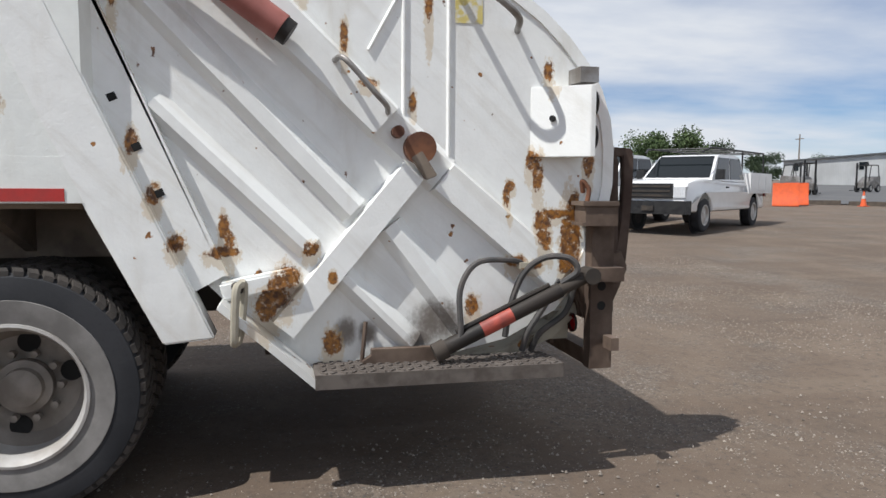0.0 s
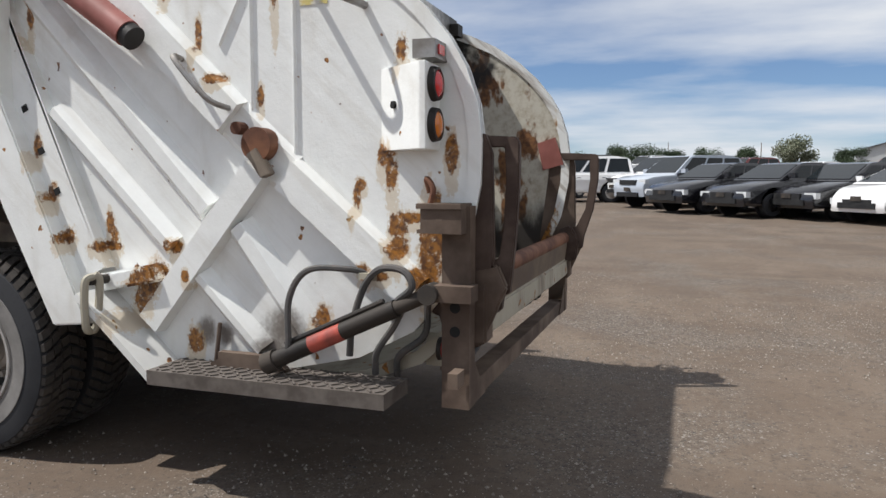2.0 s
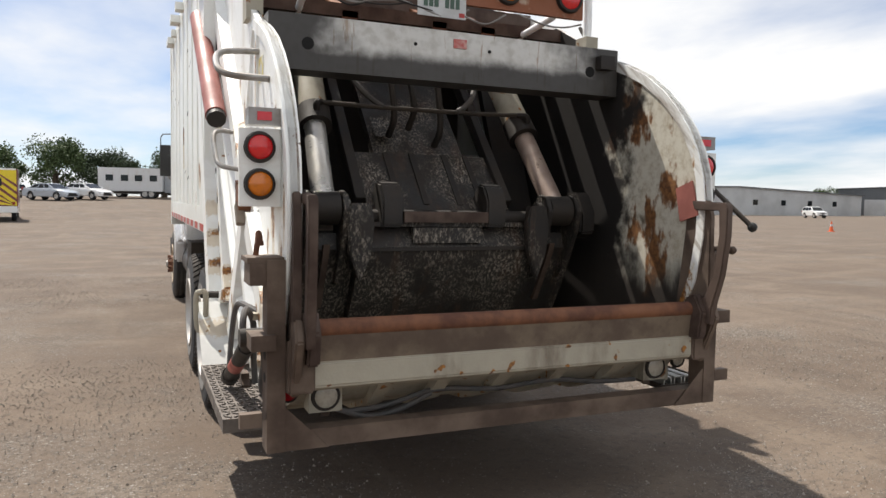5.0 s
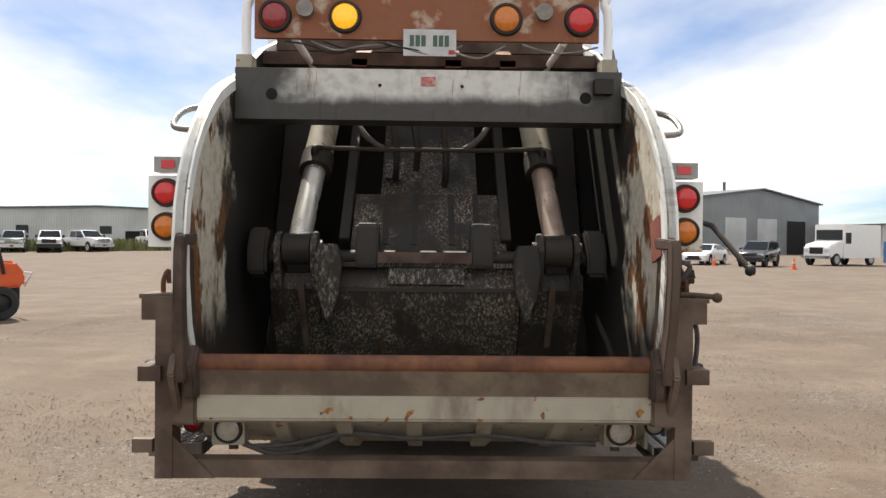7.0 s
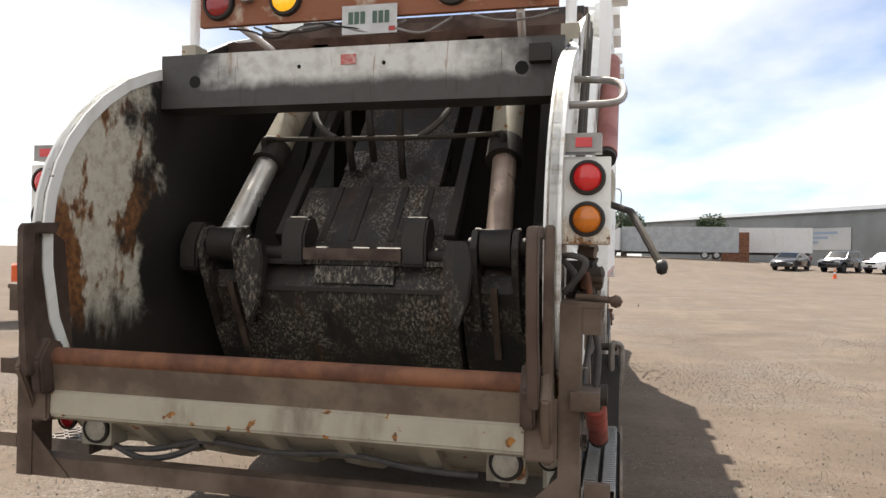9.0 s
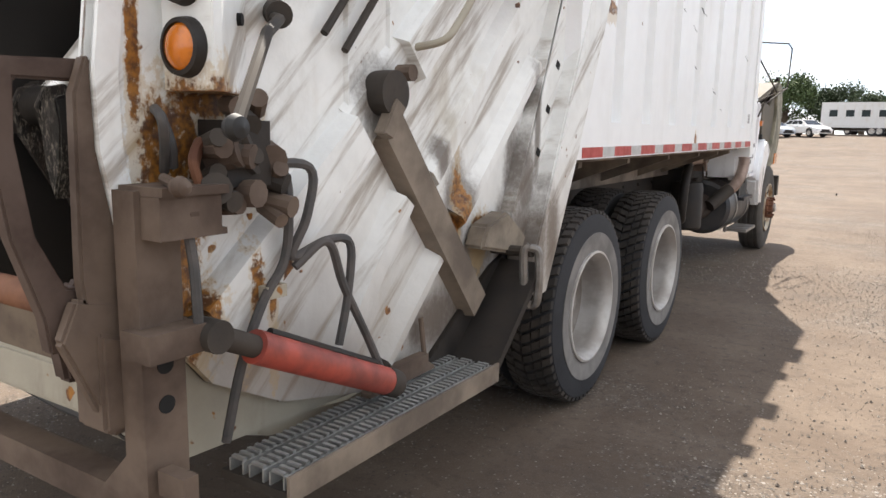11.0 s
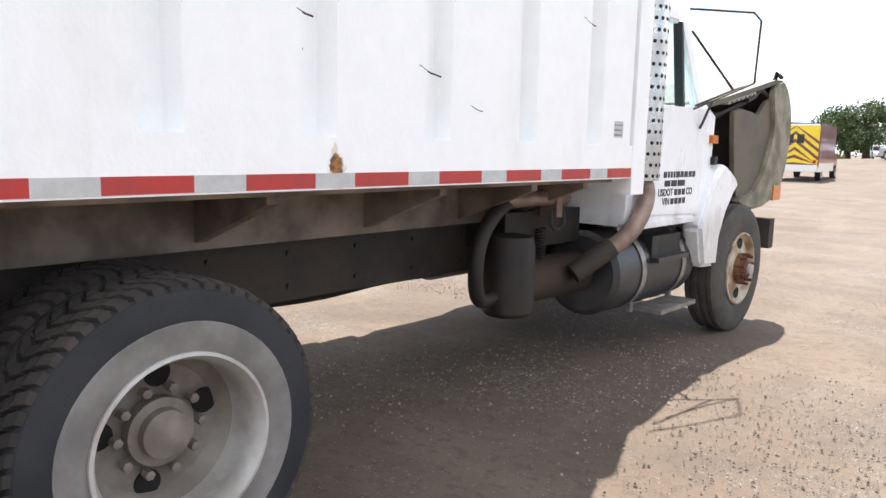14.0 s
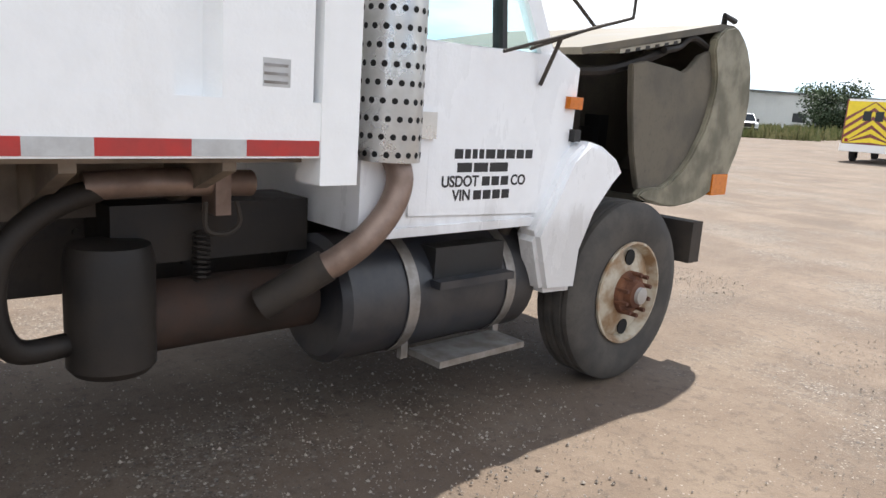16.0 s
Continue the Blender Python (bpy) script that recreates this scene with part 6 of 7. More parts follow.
def car(kind, paint, front, heading, label, cat, group, grille="bars", amber=False, extra=""):
    """A parked car: its front's middle at (x, y), its nose pointing along heading."""
    S = SHAPES[kind]
    L, W, r = S["L"], S["W"], S["r"]
    a = radians(heading)
    x, y = front[0] + math.sin(a) * L / 2, front[1] - math.cos(a) * L / 2
    top = thing({"sedan": "sedan", "hatch": "hatchback", "suv": "suv", "pickup": "pickup_truck"}[kind], pose(x, y, height(x, y) - 0.01, 0, 0, heading), label, cat, group)
    h = W / 2
    bodyp = part("body", car_shell(S), paint, top)
    cab = S["cab"]
    zr = max(p[1] for p in cab)
    zb = min(p[1] for p in cab)

    def wide(z):
        return h * (0.93 - 0.17 * (z - zb) / (zr - zb))
    bm = bmesh.new()
    line = soften(cab, 0.12, 2)
    li = [bm.verts.new((-wide(z), yy, z)) for yy, z in line]
    ri = [bm.verts.new((wide(z), yy, z)) for yy, z in line]
    bm.faces.new(li)
    bm.faces.new(ri[::-1])
    for i in range(len(line)):
        bm.faces.new((li[i], li[(i + 1) % len(line)], ri[(i + 1) % len(line)], ri[i]))
    bmesh.ops.recalc_face_normals(bm, faces=bm.faces)
    round_edges(bm, 0.03, 3, 35)
    part("roof", bm, paint, top)
    # windows
    (fy0, fz0), (fy1, fz1) = cab[-1], cab[-2]
    def lerp(p, q, t):
        return (p[0] + (q[0] - p[0]) * t, p[1] + (q[1] - p[1]) * t)
    p0, p1 = lerp((fy0, fz0), (fy1, fz1), 0.10), lerp((fy0, fz0), (fy1, fz1), 0.92)
    ws = [(-wide(p0[1]) * 0.93, p0[0] + 0.012, p0[1]), (wide(p0[1]) * 0.93, p0[0] + 0.012, p0[1]), (wide(p1[1]) * 0.92, p1[0] + 0.012, p1[1]), (-wide(p1[1]) * 0.92, p1[0] + 0.012, p1[1])]
    part("windscreen", quad_slab(ws), M_GLASS, top, "dark windscreen")
    q0, q1 = lerp(cab[0], cab[1], 0.15), lerp(cab[0], cab[1], 0.88)
    rw = [(wide(q0[1]) * 0.9, q0[0] - 0.012, q0[1]), (-wide(q0[1]) * 0.9, q0[0] - 0.012, q0[1]), (-wide(q1[1]) * 0.9, q1[0] - 0.012, q1[1]), (wide(q1[1]) * 0.9, q1[0] - 0.012, q1[1])]
    part("rear_window", quad_slab(rw), M_GLASS, top, "dark rear window")
    z0, z1 = zb + 0.07 * 1.0, zr - 0.10
    def edge(z, rear):
        pts = cab[:2] if rear else (cab[-1], cab[-2])
        (ya, za), (yb, zb2) = pts
        t = min(1, max(0, (z - za) / (zb2 - za)))
        return ya + (yb - ya) * t
    ya0, ya1, yb0, yb1 = edge(z0, True) + 0.14, edge(z1, True) + 0.10, edge(z0, False) - 0.16, edge(z1, False) - 0.08
    n = 2 if kind == "pickup" else 3
    for s in (-1, 1):
        for i in range(n):
            u0, u1 = i / n + (0.02 if i else 0), (i + 1) / n - 0.02
            c = [(s * (wide(z) + 0.004), ya + (yb - ya) * u, z) for u, z, ya, yb in ((u0, z0, ya0, yb0), (u1, z0, ya0, yb0), (u1, z1, ya1, yb1), (u0, z1, ya1, yb1))]
            part("side_window", quad_slab(c, 0.008), M_GLASS, top, "dark side window")
        part("mirror", box(min(s * h * 0.95, s * (h * 0.95 + 0.2)), max(s * h * 0.95, s * (h * 0.95 + 0.2)), yb0 - 0.12, yb0, zb + 0.06, zb + (0.32 if kind == "pickup" else 0.2), 0.02), M_BLACK if kind == "pickup" else paint, top)
        zl = S["low"][-3][1]
        if kind == "pickup":
            part("headlight", box(min(s * h * 0.57, s * h * 0.86), max(s * h * 0.57, s * h * 0.86), L / 2 - 0.25, L / 2 + 0.005, zl - 0.36, zl - 0.10, 0.04), P_LAMP, top, "clear headlight")
        else:
            part("headlight", box(min(s * h * 0.55, s * h * 0.93), max(s * h * 0.55, s * h * 0.93), L / 2 - 0.22, L / 2 - 0.02 - (0.05 if kind != "pickup" else 0), zl - 0.17, zl - 0.02, 0.03), P_LAMP, top, "clear headlight")
        if amber:
            part("corner_light", box(min(s * h * 0.72, s * h * 0.97), max(s * h * 0.72, s * h * 0.97), L / 2 - 0.24, L / 2 - 0.01, zl - 0.24, zl - 0.13, 0.02), M_AMBER, top, "amber corner light")
        part("tail_light", box(min(s * h * 0.72, s * h * 0.93), max(s * h * 0.72, s * h * 0.93), -L / 2 - 0.0, -L / 2 + 0.12, 0.85, 1.1, 0.02), P_TAIL, top, "red tail light")
        for yw in S["wb"]:
            arch = lathe([(r * 1.22, 0), (r * 1.22, 0.016), (0, 0.016)], 24)
            part("wheel_arch", arch, M_BLACK, top, "", pose(s * (h - 0.27), yw, r + 0.02, 0, 0, 0 if s > 0 else 180))
            ty, rim = car_wheel(r, 0.24, M_BLACK if paint is P_BLACK else M_RIM)
            wob = part("wheel", rim, None, top, "", pose(s * (h - 0.15), yw, r, 0, 0, 0 if s > 0 else 180))
            part("tyre", ty, None, wob, "black tyre")
        for k in range(1 if kind == "pickup" else 2):
            yh = (yb0 - 0.9 - 0.95 * k)
            part("door_handle", box(min(s * h * 0.97, s * (h + 0.012)), max(s * h * 0.97, s * (h + 0.012)), yh, yh + 0.16, zb - 0.16, zb - 0.12, 0.008), M_BLACK if kind == "pickup" else P_CHROME, top)
    zn = S["low"][-3][1]
    if kind == "pickup":
        g = part("grille", box(-h * 0.55, h * 0.55, L / 2 - 0.06, L / 2 + 0.03, zn - 0.38, zn - 0.02, 0.02), P_CHROME if grille == "chrome" else M_BLACK, top, "chrome barred grille" if grille == "chrome" else "black barred grille")
        for i in range(3):
            part("grille_bar", box(-h * 0.5, h * 0.5, L / 2 + 0.028, L / 2 + 0.045, zn - 0.34 + 0.11 * i, zn - 0.29 + 0.11 * i, 0.006), M_BLACK if grille == "chrome" else M_CHASSIS, g)
        part("bumper", box(-h * 0.92, h * 0.92, L / 2 - 0.25, L / 2 + 0.12, 0.46, 0.78, 0.08), P_CHROME if grille == "chrome" else M_BLACK, top, "chrome front bumper" if grille == "chrome" else "black front bumper")
    else:
        part("grille", box(-h * 0.45, h * 0.45, L / 2 - 0.10, L / 2 - 0.005, zn - 0.20, zn - 0.04, 0.02), M_BLACK, top, "black grille")
        part("air_intake", box(-h * 0.6, h * 0.6, L / 2 - 0.10, L / 2 + 0.008, 0.36, 0.50, 0.02), M_BLACK, top)
    part("front_plate", box(-0.15, 0.15, L / 2 + (0.14 if kind == "pickup" else 0.0), L / 2 + (0.155 if kind == "pickup" else 0.016), 0.54, 0.66), M_CHASSIS, top, "blank plate holder")
    if extra == "service":
        part("service_body", box(-h * 1.05, h * 1.05, -3.25, -1.2, 0.94, 1.52, 0.03), paint, top, "white tool-box service body")
        for s in (-1, 1):
            for yy in (-3.2, -2.53, -1.86):
                part("locker_door", box(min(s * h * 1.05, s * h * 1.06), max(s * h * 1.05, s * h * 1.06), yy, yy + 0.58, 1.02, 1.46, 0.004), paint, top)
        rack = bmesh.new()
        for s in (-1, 1):
            add_tube(rack, [(s * 0.85, -3.1, 1.5), (s * 0.85, -3.1, 2.12), (s * 0.85, 1.4, 2.12), (s * 0.75, 1.75, 2.0)], 0.025, 6, False)
            add_tube(rack, [(s * 0.85, -1.1, 1.5), (s * 0.85, -1.1, 2.12)], 0.025, 6, False)
        for yy in (-3.1, -2.2, -1.1, 0.0, 1.0):
            add_tube(rack, [(-0.85, yy, 2.12), (0.85, yy, 2.12)], 0.02, 6, False)
        part("ladder_rack", rack, M_BLACK, top, "black pipe ladder rack")
    if extra == "rack":
        bm = bmesh.new()
        for s in (-1, 1):
            add_tube(bm, [(s * 0.6, -1.4, 1.79), (s * 0.6, 0.0, 1.79)], 0.02, 6, False)
        part("roof_rails", bm, M_BLACK, top)
    return top


ROW = "vehicles parked along the east side"
car("pickup", P_WHITE, (11.9, -7.6), 38, "white service pickup with black grille and ladder rack", "pickup truck", ROW, "black", extra="service")
car("pickup", P_WHITE, (14.0, -6.0), 38, "white pickup with chrome grille and amber lights", "pickup truck", ROW, "chrome", True)
car("hatch", P_WHITE, (16.0, -4.9), 38, "small white hatchback parked nose out", "car", ROW)
car("sedan", P_BLACK, (17.2, -3.5), 40, "black sedan parked nose out", "car", ROW)
car("sedan", P_BLACK, (17.7, -1.9), 40, "black sedan parked nose out", "car", ROW)
car("sedan", P_BLACK, (19.0, -0.3), 42, "black sedan with chrome headlights", "car", ROW)
car("suv", P_SILVER, (21.2, 0.9), 42, "silver blue suv in the parked row", "suv", ROW)
car("suv", P_WHITE, (24.2, 1.7), 40, "white suv behind the silver one", "suv", ROW)
car("suv", P_WHITE, (24.6, 5.4), 12, "white suv with roof rails parked broadside", "suv", ROW, extra="rack")
car("suv", P_WHITE, (25.6, 6.2), 55, "white suv at the end of the row", "suv", ROW)
car("suv", P_WHITE, (28.2, 7.6), 55, "white suv at the end of the row", "suv", ROW)
for i in range(7):
    rr = random.Random(i)
    car(rr.choice(("sedan", "suv", "pickup", "suv")), rr.choice((P_WHITE, P_BLACK, P_WHITE, P_SILVER, P_RED)), (29 + 4.6 * i + rr.uniform(-1, 1), -12 + 3.2 * i), 40 + rr.uniform(-5, 5), "car in the second parked row", "car", "second parked row", "chrome")
NORTH = "vehicles parked on the far north side"
car("pickup", P_WHITE, (-33.0, 60.0), 205, "white pickup parked far off", "pickup truck", NORTH, "black")
car("pickup", P_GREEN, (-36.5, 60.5), 205, "dark green pickup parked far off", "pickup truck", NORTH, "chrome")
car("pickup", P_WHITE, (-29.6, 63.0), 235, "white flatbed pickup parked far off", "pickup truck", NORTH, "chrome")
car("pickup", P_WHITE, (-25.6, 66.0), 215, "white pickup beside the grass", "pickup truck", NORTH, "black")
car("suv", P_BLACK, (21.0, 44.0), 140, "black suv by the warehouse", "suv", NORTH)
car("sedan", P_WHITE, (18.4, 47.0), 140, "white sedan by the warehouse", "car", NORTH)
car("sedan", P_BLACK, (13.8, 60.5), 150, "black sedan by the warehouse wall", "car", NORTH)
car("suv", P_BLACK, (17.4, 61.0), 140, "black suv by the warehouse wall", "suv", NORTH)
car("suv", P_WHITE, (20.6, 61.5), 130, "white suv by the warehouse wall", "suv", NORTH)
car("suv", P_WHITE, (-18.6, 112.0), 200, "white suv far behind the ambulance", "suv", NORTH)
car("pickup", P_WHITE, (-15.6, 112.0), 200, "white pickup far behind the ambulance", "pickup truck", NORTH, "chrome")
car("sedan", P_SILVER, (-6.6, 70.0), 230, "pale sedan near the trees", "car", NORTH)
car("sedan", P_WHITE, (-3.8, 71.0), 230, "white sedan near the trees", "car", NORTH)
car("suv", P_SILVER, (0.6, 84.0), 250, "silver suv near the trees", "suv", NORTH)
car("suv", P_WHITE, (95.0, 76.0), 160, "white suv beside the tank trailer", "suv", NORTH)
car("pickup", P_WHITE, (86.0, 33.0), 70, "white pickup far to the north east", "pickup truck", NORTH, "chrome")


def wheels_under(top, spots, r=0.45, w=0.26, hub=None):
    for x, y in spots:
        ty, rim = car_wheel(r, w, hub or M_RIM)
        s = 1 if x > 0 else -1
        wob = part("wheel", rim, None, top, "", pose(x, y, r, 0, 0, 0 if s > 0 else 180))
        part("tyre", ty, None, wob, "black tyre")


def step_van():
    x, y = 30.6, 50.0
    t = thing("step_van", pose(x, y, height(x, y), 0, 0, 120), "white delivery step van parked far off", "van", NORTH)
    part("box_body", box(-1.1, 1.1, -3.2, 1.6, 0.55, 3.0, 0.08), P_WHITE, t)
    part("hood", prism([(1.5, 0.55), (3.2, 0.6), (3.2, 1.35), (2.9, 1.55), (1.9, 1.75), (1.5, 1.8)], -1.0, 1.0, bevel=0.08), P_WHITE, t)
    part("windscreen", box(-0.98, 0.98, 1.6, 1.625, 1.85, 2.6), M_GLASS, t, "dark windscreen")
    for s in (-1, 1):
        part("door_window", box(min(s * 1.1, s * 1.108), max(s * 1.1, s * 1.108), 0.7, 1.4, 1.6, 2.4), M_GLASS, t)
        part("headlight", box(min(s * 0.6, s * 0.9), max(s * 0.6, s * 0.9), 3.2, 3.22, 0.95, 1.15), P_LAMP, t)
    part("grille", box(-0.5, 0.5, 3.2, 3.23, 0.85, 1.3, 0.01), M_BLACK, t)
    part("bumper", box(-1.05, 1.05, 3.2, 3.35, 0.5, 0.72, 0.03), P_CHROME, t)
    wheels_under(t, ((-0.95, 2.4), (0.95, 2.4), (-0.95, -2.0), (0.95, -2.0)))


def ambulance():
    x, y = -9.0, 46.0
    t = thing("ambulance", pose(x, y, height(x, y), 0, 0, 6), "dark red ambulance with yellow chevrons on its back", "ambulance")
    b = part("box_body", box(-1.18, 1.18, -3.2, 1.6, 0.75, 2.92, 0.04), P_RED, t)
    part("rear_panel", box(-1.12, 1.12, -3.222, -3.203, 0.88, 2.84), P_YELLOW, t, "yellow reflective rear panel")
    for s in (-1, 1):
        for i in range(6):
            z = 0.80 + 0.40 * i
            q = [(0.0, z), (0.0, z + 0.17), (s * 1.12, z - 0.73), (s * 1.12, z - 0.90)]
            q = [(xx, min(2.84, max(0.88, zz))) for xx, zz in q]
            if abs(q[0][1] - q[1][1]) + abs(q[2][1] - q[3][1]) < 0.05:
                continue
            bm = add_prism(bmesh.new(), q, -3.230, -3.2235, "y")
            part("chevron", bm, P_RED, t, "dark red chevron stripe")
        part("rear_window", box(min(s * 0.08, s * 0.42), max(s * 0.08, s * 0.42), -3.24, -3.232, 1.95, 2.40, 0.01), M_GLASS, t)
        part("rear_lamp", box(min(s * 0.9, s * 1.05), max(s * 0.9, s * 1.05), -3.24, -3.232, 0.95, 1.1, 0.01), M_RED, t)
    part("tail_step", box(-1.15, 1.15, -3.55, -3.2, 0.52, 0.86, 0.03), P_WHITE, t, "white rear step")
    part("skirt", box(-1.185, 1.185, -3.19, 1.58, 0.5, 0.95, 0.02), P_WHITE, t, "white lower skirt")
    part("cab", prism([(1.5, 0.55), (4.2, 0.55), (4.2, 1.3), (3.1, 1.45), (2.6, 2.05), (1.5, 2.1)], -0.98, 0.98, bevel=0.06), P_RED, t)
    part("cab_window", box(0.975, 0.99, 1.7, 2.6, 1.4, 1.95), M_GLASS, t)
    part("roof_lamps", box(-1.1, 1.1, -3.22, -3.16, 2.84, 2.93, 0.01), P_WHITE, t)
    wheels_under(t, ((-0.95, 3.2), (0.95, 3.2), (-0.95, -1.5), (0.95, -1.5)), 0.40)


def utility_vehicle():
    x, y = -9.0, 9.7
    t = thing("utility_vehicle", pose(x, y, height(x, y), 0, 0, -46), "orange utility vehicle with a loaded cargo bed", "utility vehicle")
    bed = part("cargo_bed", box(-0.72, 0.72, -1.45, 0.12, 0.80, 1.10, 0.02), P_ORANGE, t, "orange cargo bed")
    part("bed_seam", box(0.72, 0.73, -0.66, -0.63, 0.80, 1.10), M_BLACK, bed)
    part("chassis", box(-0.5, 0.5, -1.35, 1.35, 0.34, 0.62, 0.03), M_BLACK, t)
    for s in (-1, 1):
        part("rear_fender", prism([(-1.15, 0.62), (-1.05, 0.80), (-0.35, 0.80), (-0.22, 0.60), (-0.35, 0.70), (-1.0, 0.70)], s * 0.74, s * 0.48), M_BLACK, t)
        part("side_panel", prism([(0.15, 0.42), (0.85, 0.42), (0.70, 0.95), (0.45, 1.25), (0.15, 1.25)], s * 0.68, s * 0.55, bevel=0.02), M_BLACK, t)
        for y0, y1 in ((0.12, 0.10), (1.05, 0.78)):
            part("cage_post", tube([(s * 0.66, y0, 0.85), (s * 0.66, (y0 + y1) / 2 + 0.02, 1.4), (s * 0.64, y1, 1.90)], 0.032, 8), M_BLACK, t, "black cage post")
        part("cage_post", tube([(s * 0.66, -0.62, 1.1), (s * 0.64, -0.62, 1.88)], 0.025, 8, False), M_BLACK, t)
    part("front_cowl", prism([(0.80, 0.55), (1.40, 0.60), (1.42, 0.85), (1.25, 1.08), (0.85, 1.12)], -0.62, 0.62, bevel=0.05), P_ORANGE, t, "orange front cowl")
    part("brush_guard", tube([(-0.4, 1.45, 0.6), (-0.4, 1.58, 0.85), (0.4, 1.58, 0.85), (0.4, 1.45, 0.6)], 0.02, 6, False), P_CHROME, t)
    part("roof", prism([(-0.72, 1.90), (0.45, 1.94), (0.95, 1.84), (0.98, 1.88), (0.5, 2.02), (-0.72, 2.0)], -0.72, 0.72, bevel=0.02), P_ORANGE, t, "faded orange roof")
    part("windscreen", quad_slab([(-0.6, 1.03, 1.05), (0.6, 1.03, 1.05), (0.6, 0.82, 1.85), (-0.6, 0.82, 1.85)], 0.006), M_CABGLASS, t)
    part("seat", box(-0.6, 0.6, 0.1, 0.5, 0.7, 1.25, 0.05), M_BLACK, t)
    part("steering_wheel", lathe([(0.15, -0.01), (0.17, 0), (0.15, 0.01)], 18, "z"), M_BLACK, t, "", pose(0.3, 0.75, 1.2, 35, 0, 0))
    part("beacon", box(-0.06, 0.06, 0.1, 0.22, 2.0, 2.08, 0.01), P_YELLOW, t, "yellow roof beacon")
    part("spray_tank", box(-0.4, 0.45, -1.0, -0.55, 1.42, 1.58, 0.03), P_GREEN, t, "green tank in the bed")
    part("pump_engine", box(-0.3, 0.5, -1.35, -0.80, 1.10, 1.42, 0.06), P_RED, t, "dark red pump engine in the bed")
    part("hose_reel", lathe([(0.1, -0.15), (0.26, -0.15), (0.26, -0.12), (0.18, -0.1), (0.18, 0.1), (0.26, 0.12), (0.26, 0.15), (0.1, 0.15)], 20), P_RED, t, "red hose reel in the bed", pose(0.2, -0.35, 1.38))
    part("sacks", box(-0.5, 0.6, -0.2, 0.08, 1.1, 1.28, 0.05), M_CREAM, t)
    wheels_under(t, ((-0.56, -0.70), (0.56, -0.70), (-0.56, 1.0), (0.56, 1.0)), 0.31, 0.26, M_BLACK)


def big_box(name, cx, cy, L, W, H, turn, paint, label, cat, group, raised=1.0, doors=0, ribs=0, roof=0.0):
    t = thing(name, pose(cx, cy, height(cx, cy) - (0.05 if raised else 0.3), 0, 0, turn), label, cat, group)
    part("box_body", box(-W / 2, W / 2, -L / 2, L / 2, raised, H, 0.03), paint, t)
    if raised:
        part("underframe", box(-W * 0.4, W * 0.4, -L / 2 + 0.2, L / 2 - 0.2, raised - 0.25, raised), M_CHASSIS, t)
        wheels_under(t, ((-W / 2 + 0.15, -L * 0.32), (W / 2 - 0.15, -L * 0.32), (-W / 2 + 0.15, -L * 0.22), (W / 2 - 0.15, -L * 0.22)), 0.42)
    return t


TRAILERS = "trailers along the north edge"
M_PALE = painted("pale_trailer_paint", (0.62, 0.63, 0.64), dirt_amount=0.4, rust_level=0.85)
t = big_box("camper_trailer", -1.64, 77, 6.0, 2.4, 3.0, 80, M_PALE, "white camper trailer with dark windows", "camper", TRAILERS, 0.7)
for yy in (-2.5, -1.1, 0.2, 1.6):
    part("window", box(-1.215, -1.202, yy, yy + 0.7, 1.7, 2.3), M_GLASS, t, "dark camper window")
    part("window", box(1.202, 1.215, yy, yy + 0.7, 1.7, 2.3), M_GLASS, t, "dark camper window")
big_box("box_trailer", 7.2, 77, 11.5, 2.5, 3.3, 84, plain("grey_trailer_side", (0.36, 0.38, 0.40), (0.30, 0.32, 0.34), 0.5, 0.2, 2), "grey box trailer on wheels", "trailer", TRAILERS, 0.7)
big_box("box_truck", 16.5, 80, 8.0, 2.5, 3.7, 82, M_PALE, "white box truck with a yellow underbody", "truck", TRAILERS, 1.1)
t = big_box("shipping_container", 12.6, 76.5, 2.6, 2.4, 3.2, 84, M_RUST, "rusty brown container end", "container", TRAILERS, 0.0)
big_box("waste_container", 41.5, 57, 5.5, 2.4, 2.1, 100, P_BLUE, "blue steel waste container", "waste container", "", 0.0)
t = thing("tank_trailer", pose(100, 60, height(100, 60), 0, 0, 70), "dark red tank trailer far off", "trailer", TRAILERS)
part("tank", cyl((0, -6, 2.0), (0, 5, 2.0), 1.15, n=24), P_RED, t)
wheels_under(t, ((-1, -4.5), (1, -4.5), (-1, -3.3), (1, -3.3)), 0.5)
t = thing("tractor_truck", pose(107, 50, height(107, 50), 0, 0, 75), "dark green road tractor with white front", "truck", TRAILERS)
part("cab", box(-1.2, 1.2, -1.5, 1.0, 0.9, 3.6, 0.1), P_GREEN, t)
part("hood", box(-0.9, 0.9, 1.0, 3.2, 0.9, 2.1, 0.15), P_WHITE, t)
part("windscreen", box(-1.0, 1.0, 1.0, 1.02, 2.2, 3.0), M_GLASS, t)
wheels_under(t, ((-1, 2.4), (1, 2.4), (-1, -1.0), (1, -1.0), (-1, -2.2), (1, -2.2)), 0.5)
step_van()
ambulance()
utility_vehicle()


# ---- buildings ----
def clad_metal(name, c):
    k = Nodes(name, 0.45, 0.25)
    w = k.t.nodes.new("ShaderNodeTexWave")
    w.inputs["Scale"].default_value = 1.1
    w.inputs["Distortion"].default_value = 0.0
    w.bands_direction = "X"
    k.link(k.tc.outputs["Object"], w.inputs["Vector"])
    col = k.mix(k.ramp(k.noise(0.25, 5), 0.35, 0.7), c, tuple(v * 0.8 for v in c))
    k.bump(w.outputs["Fac"], 0.4, 0.05)
    return k.done(col)


